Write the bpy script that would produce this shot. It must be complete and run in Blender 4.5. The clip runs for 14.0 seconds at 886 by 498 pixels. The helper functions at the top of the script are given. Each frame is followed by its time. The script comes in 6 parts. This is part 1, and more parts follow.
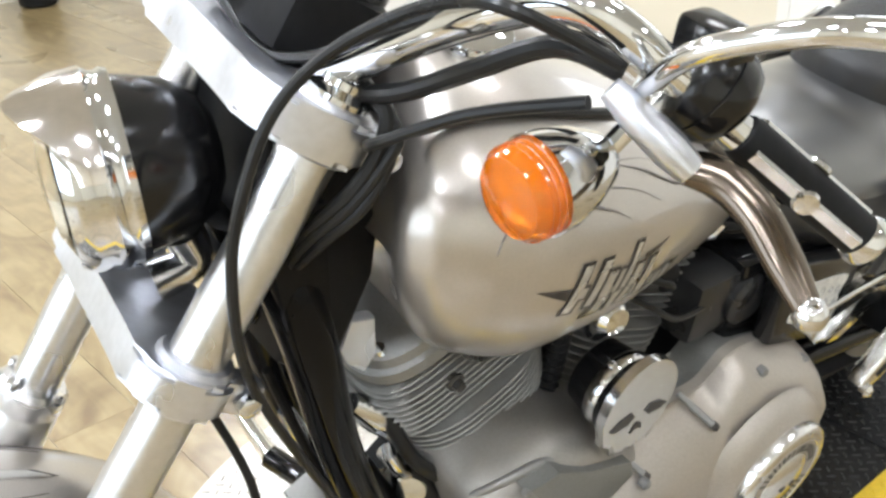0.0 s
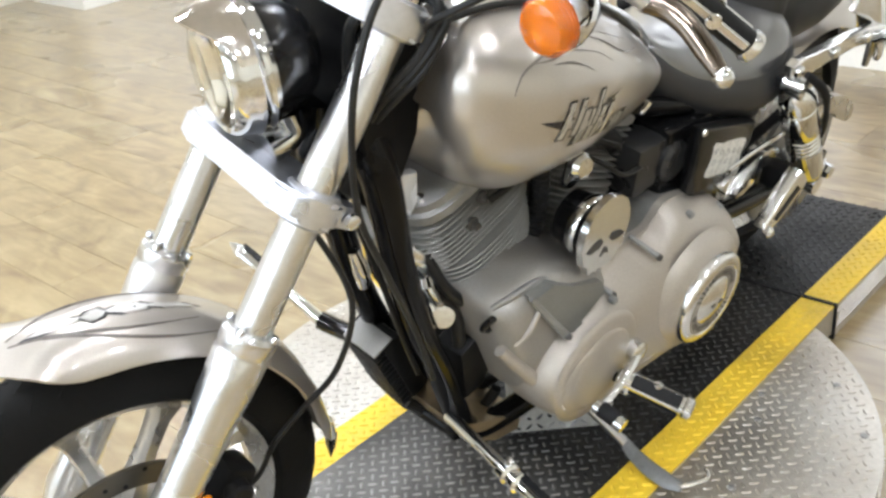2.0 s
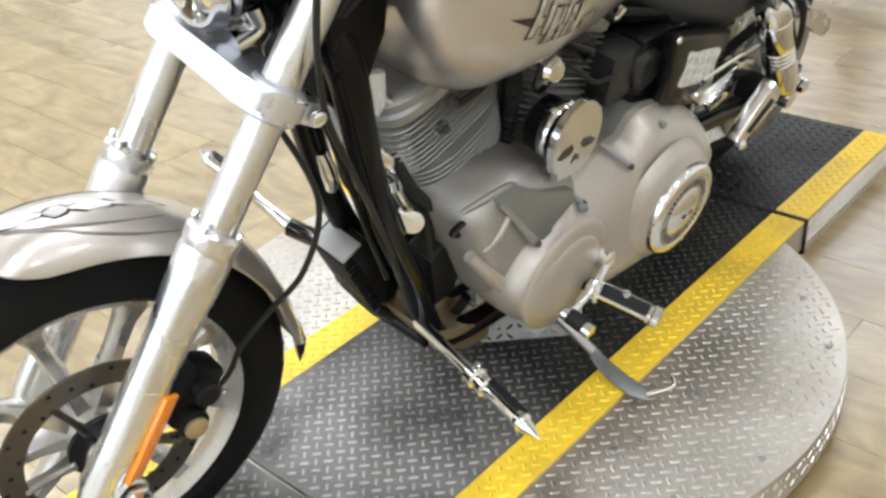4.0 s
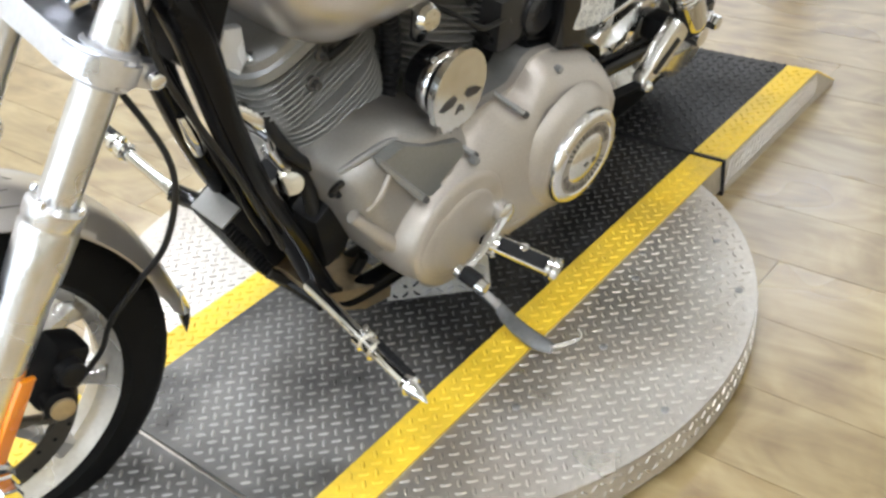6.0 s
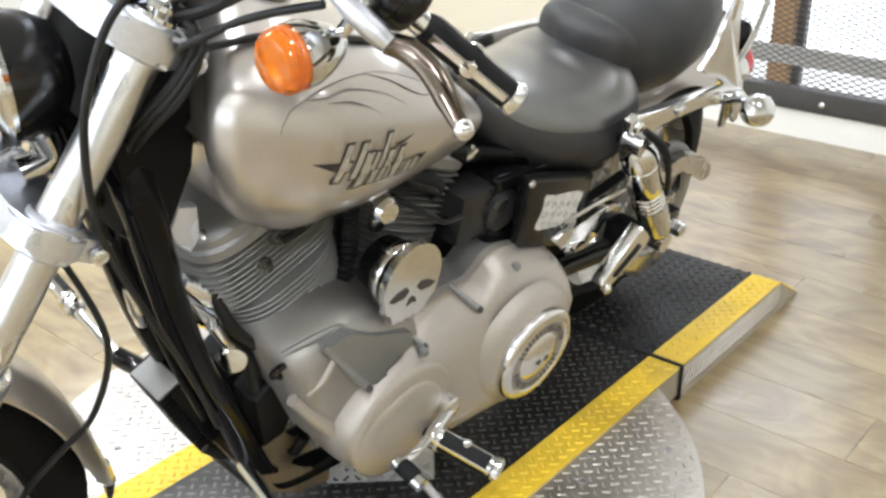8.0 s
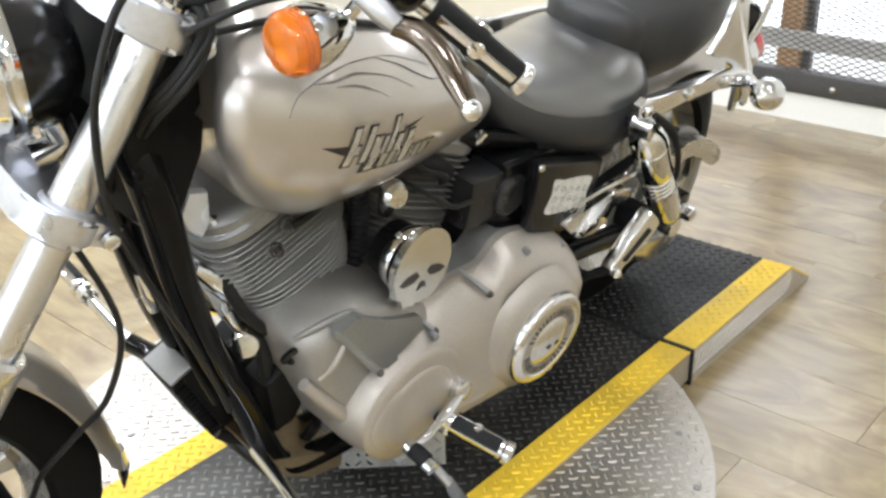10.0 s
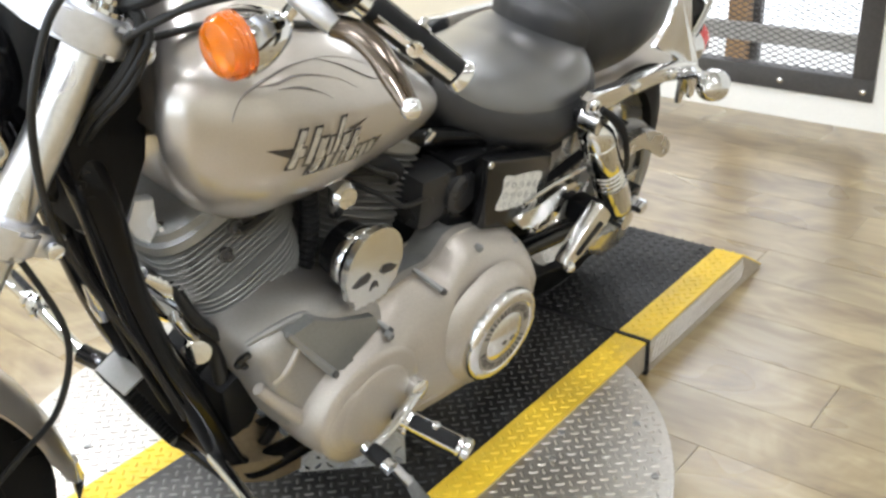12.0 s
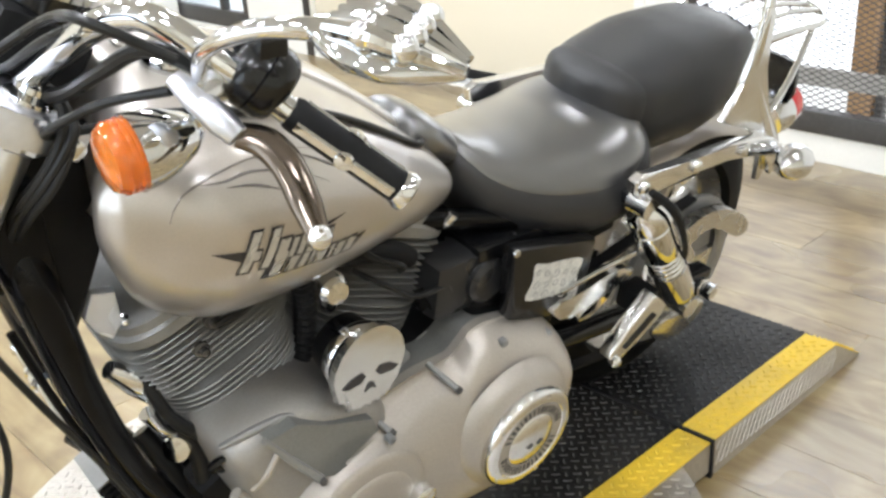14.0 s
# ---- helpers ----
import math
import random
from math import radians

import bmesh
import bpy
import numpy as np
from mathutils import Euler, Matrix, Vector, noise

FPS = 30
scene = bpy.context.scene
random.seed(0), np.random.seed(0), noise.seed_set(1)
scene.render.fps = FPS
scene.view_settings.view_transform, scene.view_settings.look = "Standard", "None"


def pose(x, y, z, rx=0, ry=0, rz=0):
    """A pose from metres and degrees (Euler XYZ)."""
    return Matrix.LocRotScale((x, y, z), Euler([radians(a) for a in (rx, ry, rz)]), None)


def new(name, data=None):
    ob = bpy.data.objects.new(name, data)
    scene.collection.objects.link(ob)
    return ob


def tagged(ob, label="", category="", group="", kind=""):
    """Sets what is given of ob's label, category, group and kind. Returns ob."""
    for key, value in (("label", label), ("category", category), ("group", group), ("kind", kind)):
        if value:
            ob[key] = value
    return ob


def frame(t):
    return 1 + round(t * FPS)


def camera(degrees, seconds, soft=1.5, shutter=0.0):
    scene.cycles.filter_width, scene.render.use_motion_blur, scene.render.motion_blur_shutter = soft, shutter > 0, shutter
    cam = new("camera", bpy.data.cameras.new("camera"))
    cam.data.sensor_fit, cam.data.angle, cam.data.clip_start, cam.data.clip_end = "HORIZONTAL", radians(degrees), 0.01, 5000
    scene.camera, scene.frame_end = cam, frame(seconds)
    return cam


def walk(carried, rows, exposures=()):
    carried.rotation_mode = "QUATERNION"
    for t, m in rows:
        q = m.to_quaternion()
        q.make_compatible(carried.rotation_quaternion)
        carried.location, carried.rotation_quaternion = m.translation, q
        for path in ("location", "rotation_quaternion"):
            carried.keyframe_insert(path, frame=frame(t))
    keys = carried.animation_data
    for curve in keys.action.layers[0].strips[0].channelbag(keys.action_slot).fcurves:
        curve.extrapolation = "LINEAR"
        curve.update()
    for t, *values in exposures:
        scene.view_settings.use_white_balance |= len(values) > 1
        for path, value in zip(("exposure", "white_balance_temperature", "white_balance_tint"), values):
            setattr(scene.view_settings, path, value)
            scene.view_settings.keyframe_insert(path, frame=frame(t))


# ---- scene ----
cam = camera(47.5, 14.0, soft=2.8)
# seconds, eye in metres, turn in degrees
ROWS = [
    (0.0, -0.7922, -0.8228, 1.1585, 63.79, 2.51, -40.66),
    (0.5, -1.0283, -0.9125, 1.1877, 63.72, 3.86, -47.66),
    (1.0, -1.1910, -0.9709, 1.2132, 62.40, 1.84, -47.40),
    (1.5, -1.1827, -1.0182, 1.2032, 65.54, 3.94, -48.83),
    (2.0, -1.1777, -1.0262, 1.1823, 63.12, 5.60, -47.83),
    (2.5, -1.1753, -1.0228, 1.1679, 62.10, 5.36, -47.18),
    (3.0, -1.1797, -1.0318, 1.1600, 61.43, 5.37, -47.17),
    (5.3, -1.1751, -1.0604, 1.1320, 56.66, 3.72, -50.34),
    (5.5, -1.1726, -1.0789, 1.1299, 57.64, 4.23, -50.01),
    (6.0, -1.0490, -1.1037, 1.1203, 55.69, 5.82, -51.17),
    (6.5, -0.9916, -1.1329, 1.1300, 57.60, 5.58, -47.03),
    (7.0, -0.9924, -1.1089, 1.1317, 58.89, 5.11, -44.23),
    (7.5, -1.0035, -1.1101, 1.1451, 62.50, 1.20, -45.61),
    (8.0, -0.9906, -1.1259, 1.1555, 64.83, 0.95, -49.49),
    (10.5, -0.9961, -1.1320, 1.1466, 64.14, 1.82, -49.07),
    (11.0, -0.9897, -1.1321, 1.1457, 63.84, 2.52, -50.10),
    (11.5, -0.9873, -1.1402, 1.1472, 64.10, 2.60, -51.18),
    (12.0, -0.9876, -1.1466, 1.1478, 64.21, 2.33, -51.85),
    (12.5, -0.9685, -1.1443, 1.1527, 64.70, 3.34, -52.04),
    (13.0, -0.9455, -1.1553, 1.1607, 65.46, 4.93, -52.92),
    (13.5, -0.8846, -1.1655, 1.1615, 67.36, 6.69, -51.03),
    (14.0, -0.7390, -1.1625, 1.1660, 66.12, 3.14, -43.95),
]
walk(cam, [(t, pose(*r)) for t, *r in ROWS], [(0.0, 0.0), (14.0, 0.0)])

# ---- light ----
FLOOR_Z = -0.084          # the platform's top is z = 0
CEIL_Z = 2.85
EAST, WEST, NORTH, SOUTH = 2.57, -4.6, 5.6, -4.4

world = bpy.data.worlds.new("world")
scene.world = world
world.use_nodes = True
sky = world.node_tree.nodes.new("ShaderNodeTexSky")
sky.sky_type, sky.sun_disc = "NISHITA", False
sky.sun_elevation, sky.sun_rotation = radians(40), radians(60)
back = world.node_tree.nodes["Background"]
back.inputs[1].default_value = 0.12
world.node_tree.links.new(sky.outputs[0], back.inputs[0])


def area_lamp(name, m, w, h, watts, colour=(1, 0.97, 0.92)):
    data = bpy.data.lights.new(name, "AREA")
    data.shape, data.size, data.size_y, data.energy, data.color = "RECTANGLE", w, h, watts, colour
    ob = new(name, data)
    ob.matrix_world = m
    return ob


# round ceiling lamps
LAMPS = [(x, y) for x in (-3.3, -1.7, -0.1, 1.5) for y in (-3.0, -1.3, 0.4, 2.1, 3.8)]
for lx, ly in LAMPS:
    watts = 26.0 if ly > 1 else 4.5 if lx > 1 else 11.0 if lx > -1 and ly < 0 else 28.0 if -2 < lx < -1 else 19.0
    lamp = area_lamp("ceiling_light", pose(lx, ly, CEIL_Z - 0.075), 0.28, 0.28, watts, (0.905, 0.97, 1.07))
    lamp.data.shape = "DISK"
# daylight through the shop windows in the west wall
area_lamp("window_light", pose(WEST + 0.03, 0.6, 1.35, 0, -90, 0), 1.9, 5.2, 60, (0.82, 0.91, 1.0))
# area light added behind the mesh for the bright workshop's spill; no lamp shows there
area_lamp("workshop_light", pose(EAST + 0.3, 0.4, 1.6, 0, 45, 0), 0.9, 1.1, 14, (0.93, 0.96, 1.0))

# ---- materials ----
def shader(name, base=(0.5, 0.5, 0.5), rough=0.5, metal=0.0, var=0.12, scale=6.0, fine=60.0, bump=0.05, coat=0.0, rvar=0.1, dirt=None, dirt_amount=0.0, stretch=(1, 1, 1), aniso=0.0):
    """Base colour with variation at two scales, uneven gloss and fine relief, in object space."""
    m = bpy.data.materials.new(name)
    m.use_nodes = True
    n, l = m.node_tree.nodes, m.node_tree.links
    p = n["Principled BSDF"]
    tc, mp = n.new("ShaderNodeTexCoord"), n.new("ShaderNodeMapping")
    mp.inputs["Scale"].default_value = stretch
    l.new(tc.outputs["Object"], mp.inputs[0])
    big, small = n.new("ShaderNodeTexNoise"), n.new("ShaderNodeTexNoise")
    for t, s, d in ((big, scale, 3), (small, fine, 2)):
        t.inputs["Scale"].default_value, t.inputs["Detail"].default_value = s, d
        l.new(mp.outputs[0], t.inputs["Vector"])
    add = n.new("ShaderNodeMath")
    add.operation = "ADD"
    l.new(big.outputs[0], add.inputs[0])
    l.new(small.outputs[0], add.inputs[1])
    rng = n.new("ShaderNodeMapRange")
    for k, v in enumerate((0.6, 1.4, 1 - var, 1 + var)):
        rng.inputs[k + 1].default_value = v
    l.new(add.outputs[0], rng.inputs[0])
    mul = n.new("ShaderNodeMix")
    mul.data_type, mul.blend_type = "RGBA", "MULTIPLY"
    mul.inputs[0].default_value = 1
    mul.inputs[6].default_value = (*base, 1)
    l.new(rng.outputs[0], mul.inputs[7])
    colour = mul.outputs[2]
    if dirt:
        patch = n.new("ShaderNodeTexNoise")
        patch.inputs["Scale"].default_value, patch.inputs["Detail"].default_value = scale * 0.6, 5
        l.new(mp.outputs[0], patch.inputs["Vector"])
        pr = n.new("ShaderNodeMapRange")
        for k, v in enumerate((0.45, 0.75, 0, dirt_amount)):
            pr.inputs[k + 1].default_value = v
        l.new(patch.outputs[0], pr.inputs[0])
        mix = n.new("ShaderNodeMix")
        mix.data_type = "RGBA"
        l.new(pr.outputs[0], mix.inputs[0])
        l.new(colour, mix.inputs[6])
        mix.inputs[7].default_value = (*dirt, 1)
        colour = mix.outputs[2]
    l.new(colour, p.inputs["Base Color"])
    rr = n.new("ShaderNodeMapRange")
    for k, v in enumerate((0.3, 0.7, max(0.02, rough - rvar), min(1, rough + rvar))):
        rr.inputs[k + 1].default_value = v
    l.new(big.outputs[0], rr.inputs[0])
    l.new(rr.outputs[0], p.inputs["Roughness"])
    p.inputs["Metallic"].default_value = metal
    p.inputs["Coat Weight"].default_value = coat
    p.inputs["Coat Roughness"].default_value = 0.04
    if bump:
        b = n.new("ShaderNodeBump")
        b.inputs["Strength"].default_value, b.inputs["Distance"].default_value = bump, 0.002
        l.new(small.outputs[0], b.inputs["Height"])
        l.new(b.outputs[0], p.inputs["Normal"])
    return m


def glow(name, colour, strength):
    m = bpy.data.materials.new(name)
    m.use_nodes = True
    n = m.node_tree.nodes
    e = n.new("ShaderNodeEmission")
    e.inputs[0].default_value, e.inputs[1].default_value = (*colour, 1), strength
    m.node_tree.links.new(e.outputs[0], n["Material Output"].inputs[0])
    return m


def glass(name, colour, rough=0.02):
    m = shader(name, colour, rough, 0, 0.02, rvar=0.01, bump=0)
    p = m.node_tree.nodes["Principled BSDF"]
    p.inputs["Transmission Weight"].default_value = 1.0
    p.inputs["IOR"].default_value = 1.45
    return m


def plank_material():
    """Pale vinyl oak: long soft grain along x with broad brown clouds, each plank in its own tone, under a satin wear layer."""
    m = bpy.data.materials.new("oak_vinyl")
    m.use_nodes = True
    n, l = m.node_tree.nodes, m.node_tree.links
    p = n["Principled BSDF"]
    tc, info = n.new("ShaderNodeTexCoord"), n.new("ShaderNodeObjectInfo")
    off = n.new("ShaderNodeVectorMath")
    off.operation = "MULTIPLY_ADD"
    l.new(info.outputs["Random"], off.inputs[0])
    off.inputs[1].default_value = (13, 7, 5)
    l.new(tc.outputs["Object"], off.inputs[2])
    mp, mq = n.new("ShaderNodeMapping"), n.new("ShaderNodeMapping")
    mp.inputs["Scale"].default_value = (0.8, 4.6, 1)
    mq.inputs["Scale"].default_value = (1.6, 2.6, 1)
    for q in (mp, mq):
        l.new(off.outputs[0], q.inputs[0])
    grain, cloud, swirl = (n.new("ShaderNodeTexNoise") for _ in range(3))
    for t, sc, d, src in ((grain, 4.0, 6, mp), (cloud, 1.4, 2, off), (swirl, 1.9, 3, mq)):
        t.inputs["Scale"].default_value, t.inputs["Detail"].default_value = sc, d
        l.new(src.outputs[0], t.inputs["Vector"])
    grain.inputs["Distortion"].default_value = 1.2
    swirl.inputs["Distortion"].default_value = 2.4
    ramp = n.new("ShaderNodeValToRGB")
    r = ramp.color_ramp
    r.elements[0].position, r.elements[0].color = 0.34, (0.138, 0.080, 0.024, 1)
    r.elements[1].position, r.elements[1].color = 0.68, (0.385, 0.302, 0.155, 1)
    mid = r.elements.new(0.5)
    mid.color = (0.258, 0.183, 0.078, 1)
    mean = n.new("ShaderNodeMath")
    mean.operation = "MULTIPLY_ADD"
    mean.inputs[1].default_value = 0.40
    half = n.new("ShaderNodeMath")
    half.operation = "MULTIPLY"
    half.inputs[1].default_value = 0.60
    l.new(swirl.outputs[0], half.inputs[0])
    l.new(grain.outputs[0], mean.inputs[0])
    l.new(half.outputs[0], mean.inputs[2])
    l.new(mean.outputs[0], ramp.inputs[0])
    tone = n.new("ShaderNodeMapRange")
    for k, v in enumerate((0, 1, 0.90, 1.08)):
        tone.inputs[k + 1].default_value = v
    l.new(info.outputs["Random"], tone.inputs[0])
    mul = n.new("ShaderNodeMix")
    mul.data_type, mul.blend_type = "RGBA", "MULTIPLY"
    mul.inputs[0].default_value = 1
    l.new(ramp.outputs[0], mul.inputs[6])
    l.new(tone.outputs[0], mul.inputs[7])
    l.new(mul.outputs[2], p.inputs["Base Color"])
    rr = n.new("ShaderNodeMapRange")
    for k, v in enumerate((0.3, 0.7, 0.24, 0.38)):
        rr.inputs[k + 1].default_value = v
    l.new(cloud.outputs[0], rr.inputs[0])
    l.new(rr.outputs[0], p.inputs["Roughness"])
    p.inputs["Specular IOR Level"].default_value = 0.7
    p.inputs["Coat Weight"].default_value = 1.0
    p.inputs["Coat IOR"].default_value = 1.55
    p.inputs["Coat Roughness"].default_value = 0.30
    b = n.new("ShaderNodeBump")
    b.inputs["Strength"].default_value, b.inputs["Distance"].default_value = 0.10, 0.001
    l.new(grain.outputs[0], b.inputs["Height"])
    l.new(b.outputs[0], p.inputs["Normal"])
    return m


M_FLOOR = plank_material()
M_SUB = shader("floor_joint", (0.16, 0.12, 0.08), 0.8)
M_WALL = shader("cream_wall_paint", (0.74, 0.71, 0.61), 0.6, var=0.04, scale=1.5, fine=120, bump=0.06)
M_WHITE = shader("white_paint", (0.82, 0.81, 0.77), 0.5, var=0.03, scale=2, fine=90)
M_CEIL = shader("ceiling_paint", (0.62, 0.62, 0.60), 0.8, var=0.05)
M_DOOR = shader("beige_door_panel", (0.72, 0.66, 0.53), 0.45, var=0.04, scale=1.2, fine=140, bump=0.05)
M_RUBBER = shader("black_rubber", (0.010, 0.010, 0.011), 0.6, var=0.25, scale=14, fine=160, bump=0.12)
M_STEEL_BLACK = shader("black_painted_steel", (0.05, 0.047, 0.045), 0.38, 0.0, var=0.25, scale=9, fine=80, bump=0.08)
M_TIMBER = shader("orange_timber", (0.42, 0.25, 0.12), 0.6, var=0.25, scale=4, fine=60, stretch=(6, 6, 1))
M_BACKDROP_GLOW = glow("glowing_backdrop", (0.90, 0.94, 1.0), 2.4)
M_DAY = glow("daylight_pane", (0.78, 0.89, 1.0), 2.2)
M_PANEL_GLOW = glow("lamp_diffuser", (1.0, 0.97, 0.92), 16.0)
M_ALU = shader("aluminium_tread_plate", (0.53, 0.507, 0.468), 0.36, 0.85, var=0.16, scale=4, fine=120, bump=0.1, dirt=(0.33, 0.27, 0.2), dirt_amount=0.7)
M_BLACKPLATE = shader("worn_black_tread_paint", (0.007, 0.0075, 0.008), 0.46, 0.0, var=0.35, scale=4, fine=90, bump=0.15, dirt=(0.075, 0.068, 0.06), dirt_amount=0.35)
M_LUG = shader("worn_lug_steel", (0.027, 0.027, 0.028), 0.34, 0.25, var=0.45, scale=6, fine=90, bump=0.1, dirt=(0.02, 0.02, 0.02), dirt_amount=0.8)
M_BLOCK = shader("dull_tread_plate", (0.55, 0.55, 0.53), 0.45, 0.3, var=0.2, scale=8, fine=120, bump=0.1)
M_YELLOW = shader("safety_yellow_paint", (0.82, 0.56, 0.04), 0.5, var=0.14, scale=9, fine=100, bump=0.1, dirt=(0.40, 0.27, 0.06), dirt_amount=0.5)
M_CHROME = shader("chrome", (0.72, 0.73, 0.745), 0.07, 1.0, var=0.04, scale=12, fine=60, bump=0.0, rvar=0.03)
M_CHROME_SOFT = shader("polished_metal", (0.76, 0.765, 0.77), 0.16, 1.0, var=0.06, scale=12, fine=80, bump=0.02, rvar=0.06)
M_CLAMP = shader("satin_polished_clamp", (0.66, 0.68, 0.74), 0.36, 0.95, var=0.08, scale=14, fine=120, bump=0.05)
M_FORK = shader("brushed_fork_alloy", (0.67, 0.675, 0.69), 0.29, 1.0, var=0.07, scale=9, fine=140, bump=0.03, rvar=0.08)
M_PAINT = shader("pewter_pearl_paint", (0.47, 0.437, 0.40), 0.34, 0.75, var=0.06, scale=7, fine=420, bump=0.0, coat=0.9, rvar=0.04)
M_CASE = shader("bead_blasted_alloy", (0.42, 0.385, 0.342), 0.38, 0.5, var=0.09, scale=5, fine=260, bump=0.03, dirt=(0.33, 0.30, 0.26), dirt_amount=0.35)
M_CYL = shader("grey_engine_coat", (0.275, 0.277, 0.275), 0.46, 0.4, var=0.12, scale=6, fine=260, bump=0.03, dirt=(0.20, 0.18, 0.155), dirt_amount=0.6)
M_BLACK = shader("gloss_black", (0.006, 0.006, 0.0065), 0.16, 0.0, var=0.2, scale=9, fine=80, bump=0.02)
M_FRAME = shader("frame_black", (0.004, 0.004, 0.0045), 0.12, 0.0, var=0.2, scale=9, fine=80, bump=0.03)
M_SATIN = shader("satin_black", (0.009, 0.009, 0.0095), 0.42, 0.0, var=0.25, scale=14, fine=120, bump=0.08)
M_CABLE = shader("cable_sleeve", (0.014, 0.014, 0.014), 0.35, var=0.1, bump=0)
M_TYRE = shader("tyre_rubber", (0.0065, 0.0065, 0.0065), 0.68, var=0.2, scale=10, fine=150, bump=0.15)
M_SEAT = shader("black_seat_vinyl", (0.030, 0.0298, 0.031), 0.32, var=0.12, scale=7, fine=500, bump=0.03, rvar=0.02, coat=1.0)
M_PAD = shader("dull_pillion_vinyl", (0.020, 0.020, 0.021), 0.42, var=0.15, scale=7, fine=700, bump=0.25)
M_RIM = shader("silver_wheel_paint", (0.58, 0.565, 0.54), 0.27, 0.85, var=0.08, scale=9, fine=120, bump=0.04)
M_AMBER = shader("amber_lens", (1.0, 0.25, 0.007), 0.05, var=0.05, fine=150, bump=0.25, coat=0.5)
M_AMBER.node_tree.nodes["Principled BSDF"].inputs["Transmission Weight"].default_value = 0.6
M_AMBERREF = shader("amber_reflector", (0.85, 0.26, 0.01), 0.2, var=0.05, fine=300, bump=0.2, coat=0.5)
M_REDLENS = shader("red_lens", (0.55, 0.02, 0.025), 0.12, var=0.05, bump=0, coat=0.5)
M_LENS = glass("clear_lens", (0.95, 0.96, 0.96))
M_DECAL = shader("dark_decal_ink", (0.03, 0.028, 0.03), 0.3, var=0.1, bump=0)
M_DECAL_FILL = shader("silver_decal_ink", (0.50, 0.49, 0.47), 0.3, 0.5, var=0.1, bump=0)
M_STRIPE = shader("charcoal_pinstripe", (0.13, 0.115, 0.105), 0.3, 0.2, var=0.1, bump=0)
M_BRONZE = shader("bronze_tinted_plate", (0.36, 0.28, 0.17), 0.34, 0.6, var=0.2, scale=10, fine=90, bump=0.05)
M_DISC = shader("brake_disc_steel", (0.10, 0.09, 0.075), 0.34, 0.8, var=0.1, scale=10, fine=90, bump=0.05)
M_STICKER = shader("worn_pale_sticker", (0.62, 0.62, 0.59), 0.4, 0.1, var=0.35, scale=38, fine=120, bump=0.05)
M_PIPE = shader("exhaust_chrome", (0.8, 0.76, 0.7), 0.1, 1.0, var=0.08, scale=9, fine=60, bump=0)

M_VISOR = shader("pitted_chrome", (0.74, 0.70, 0.67), 0.13, 1.0, var=0.08, scale=14, fine=90, bump=0.05, rvar=0.08)
M_MARK_GREY = shader("faded_print", (0.36, 0.36, 0.36), 0.5, 0.0, var=0.3, scale=40)
M_COIL = shader("dark_grey_moulding", (0.018, 0.018, 0.019), 0.3, 0.0, var=0.2, scale=14, fine=120, bump=0.05)
M_LOBE = shader("lower_case_alloy", (0.32, 0.305, 0.285), 0.42, 0.45, var=0.12, scale=6, fine=260, bump=0.03, dirt=(0.2, 0.18, 0.155), dirt_amount=0.5)
M_SLATE = shader("slate_grey", (0.225, 0.225, 0.215), 0.4, 0.4, var=0.12, scale=6, fine=260, bump=0.03)
M_FIN = shader("machined_fin_alloy", (0.30, 0.30, 0.29), 0.42, 0.5, var=0.14, scale=10, fine=140, bump=0.06, dirt=(0.2, 0.19, 0.17), dirt_amount=0.5)
M_ZINC = shader("worn_zinc_steel", (0.42, 0.42, 0.43), 0.28, 1.0, var=0.15, scale=12, fine=90, bump=0.04)
M_PADDLE = shader("scuffed_grey_steel", (0.22, 0.225, 0.23), 0.42, 0.6, var=0.2, scale=20, fine=120, bump=0.08)
M_LEVER = shader("tarnished_chrome", (0.17, 0.14, 0.115), 0.24, 1.0, var=0.1, scale=12, fine=80, bump=0)
M_SIDE = shader("dull_plate_edge", (0.50, 0.47, 0.42), 0.42, 0.7, var=0.2, scale=9, fine=90, bump=0.1)
for m_, sp in ((M_BLACK, 0.45), (M_FRAME, 0.16), (M_SATIN, 0.1), (M_RUBBER, 0.2), (M_TYRE, 0.12), (M_CABLE, 0.25), (M_BLACKPLATE, 0.2)):
    m_.node_tree.nodes["Principled BSDF"].inputs["Specular IOR Level"].default_value = sp
M_PAINT.node_tree.nodes["Principled BSDF"].inputs["Coat Roughness"].default_value = 0.06
seat_node = M_SEAT.node_tree.nodes["Principled BSDF"]
seat_node.inputs["Coat Roughness"].default_value = 0.25
seat_node.inputs["Coat IOR"].default_value = 2.0
seat_node.inputs["Specular IOR Level"].default_value = 0.9


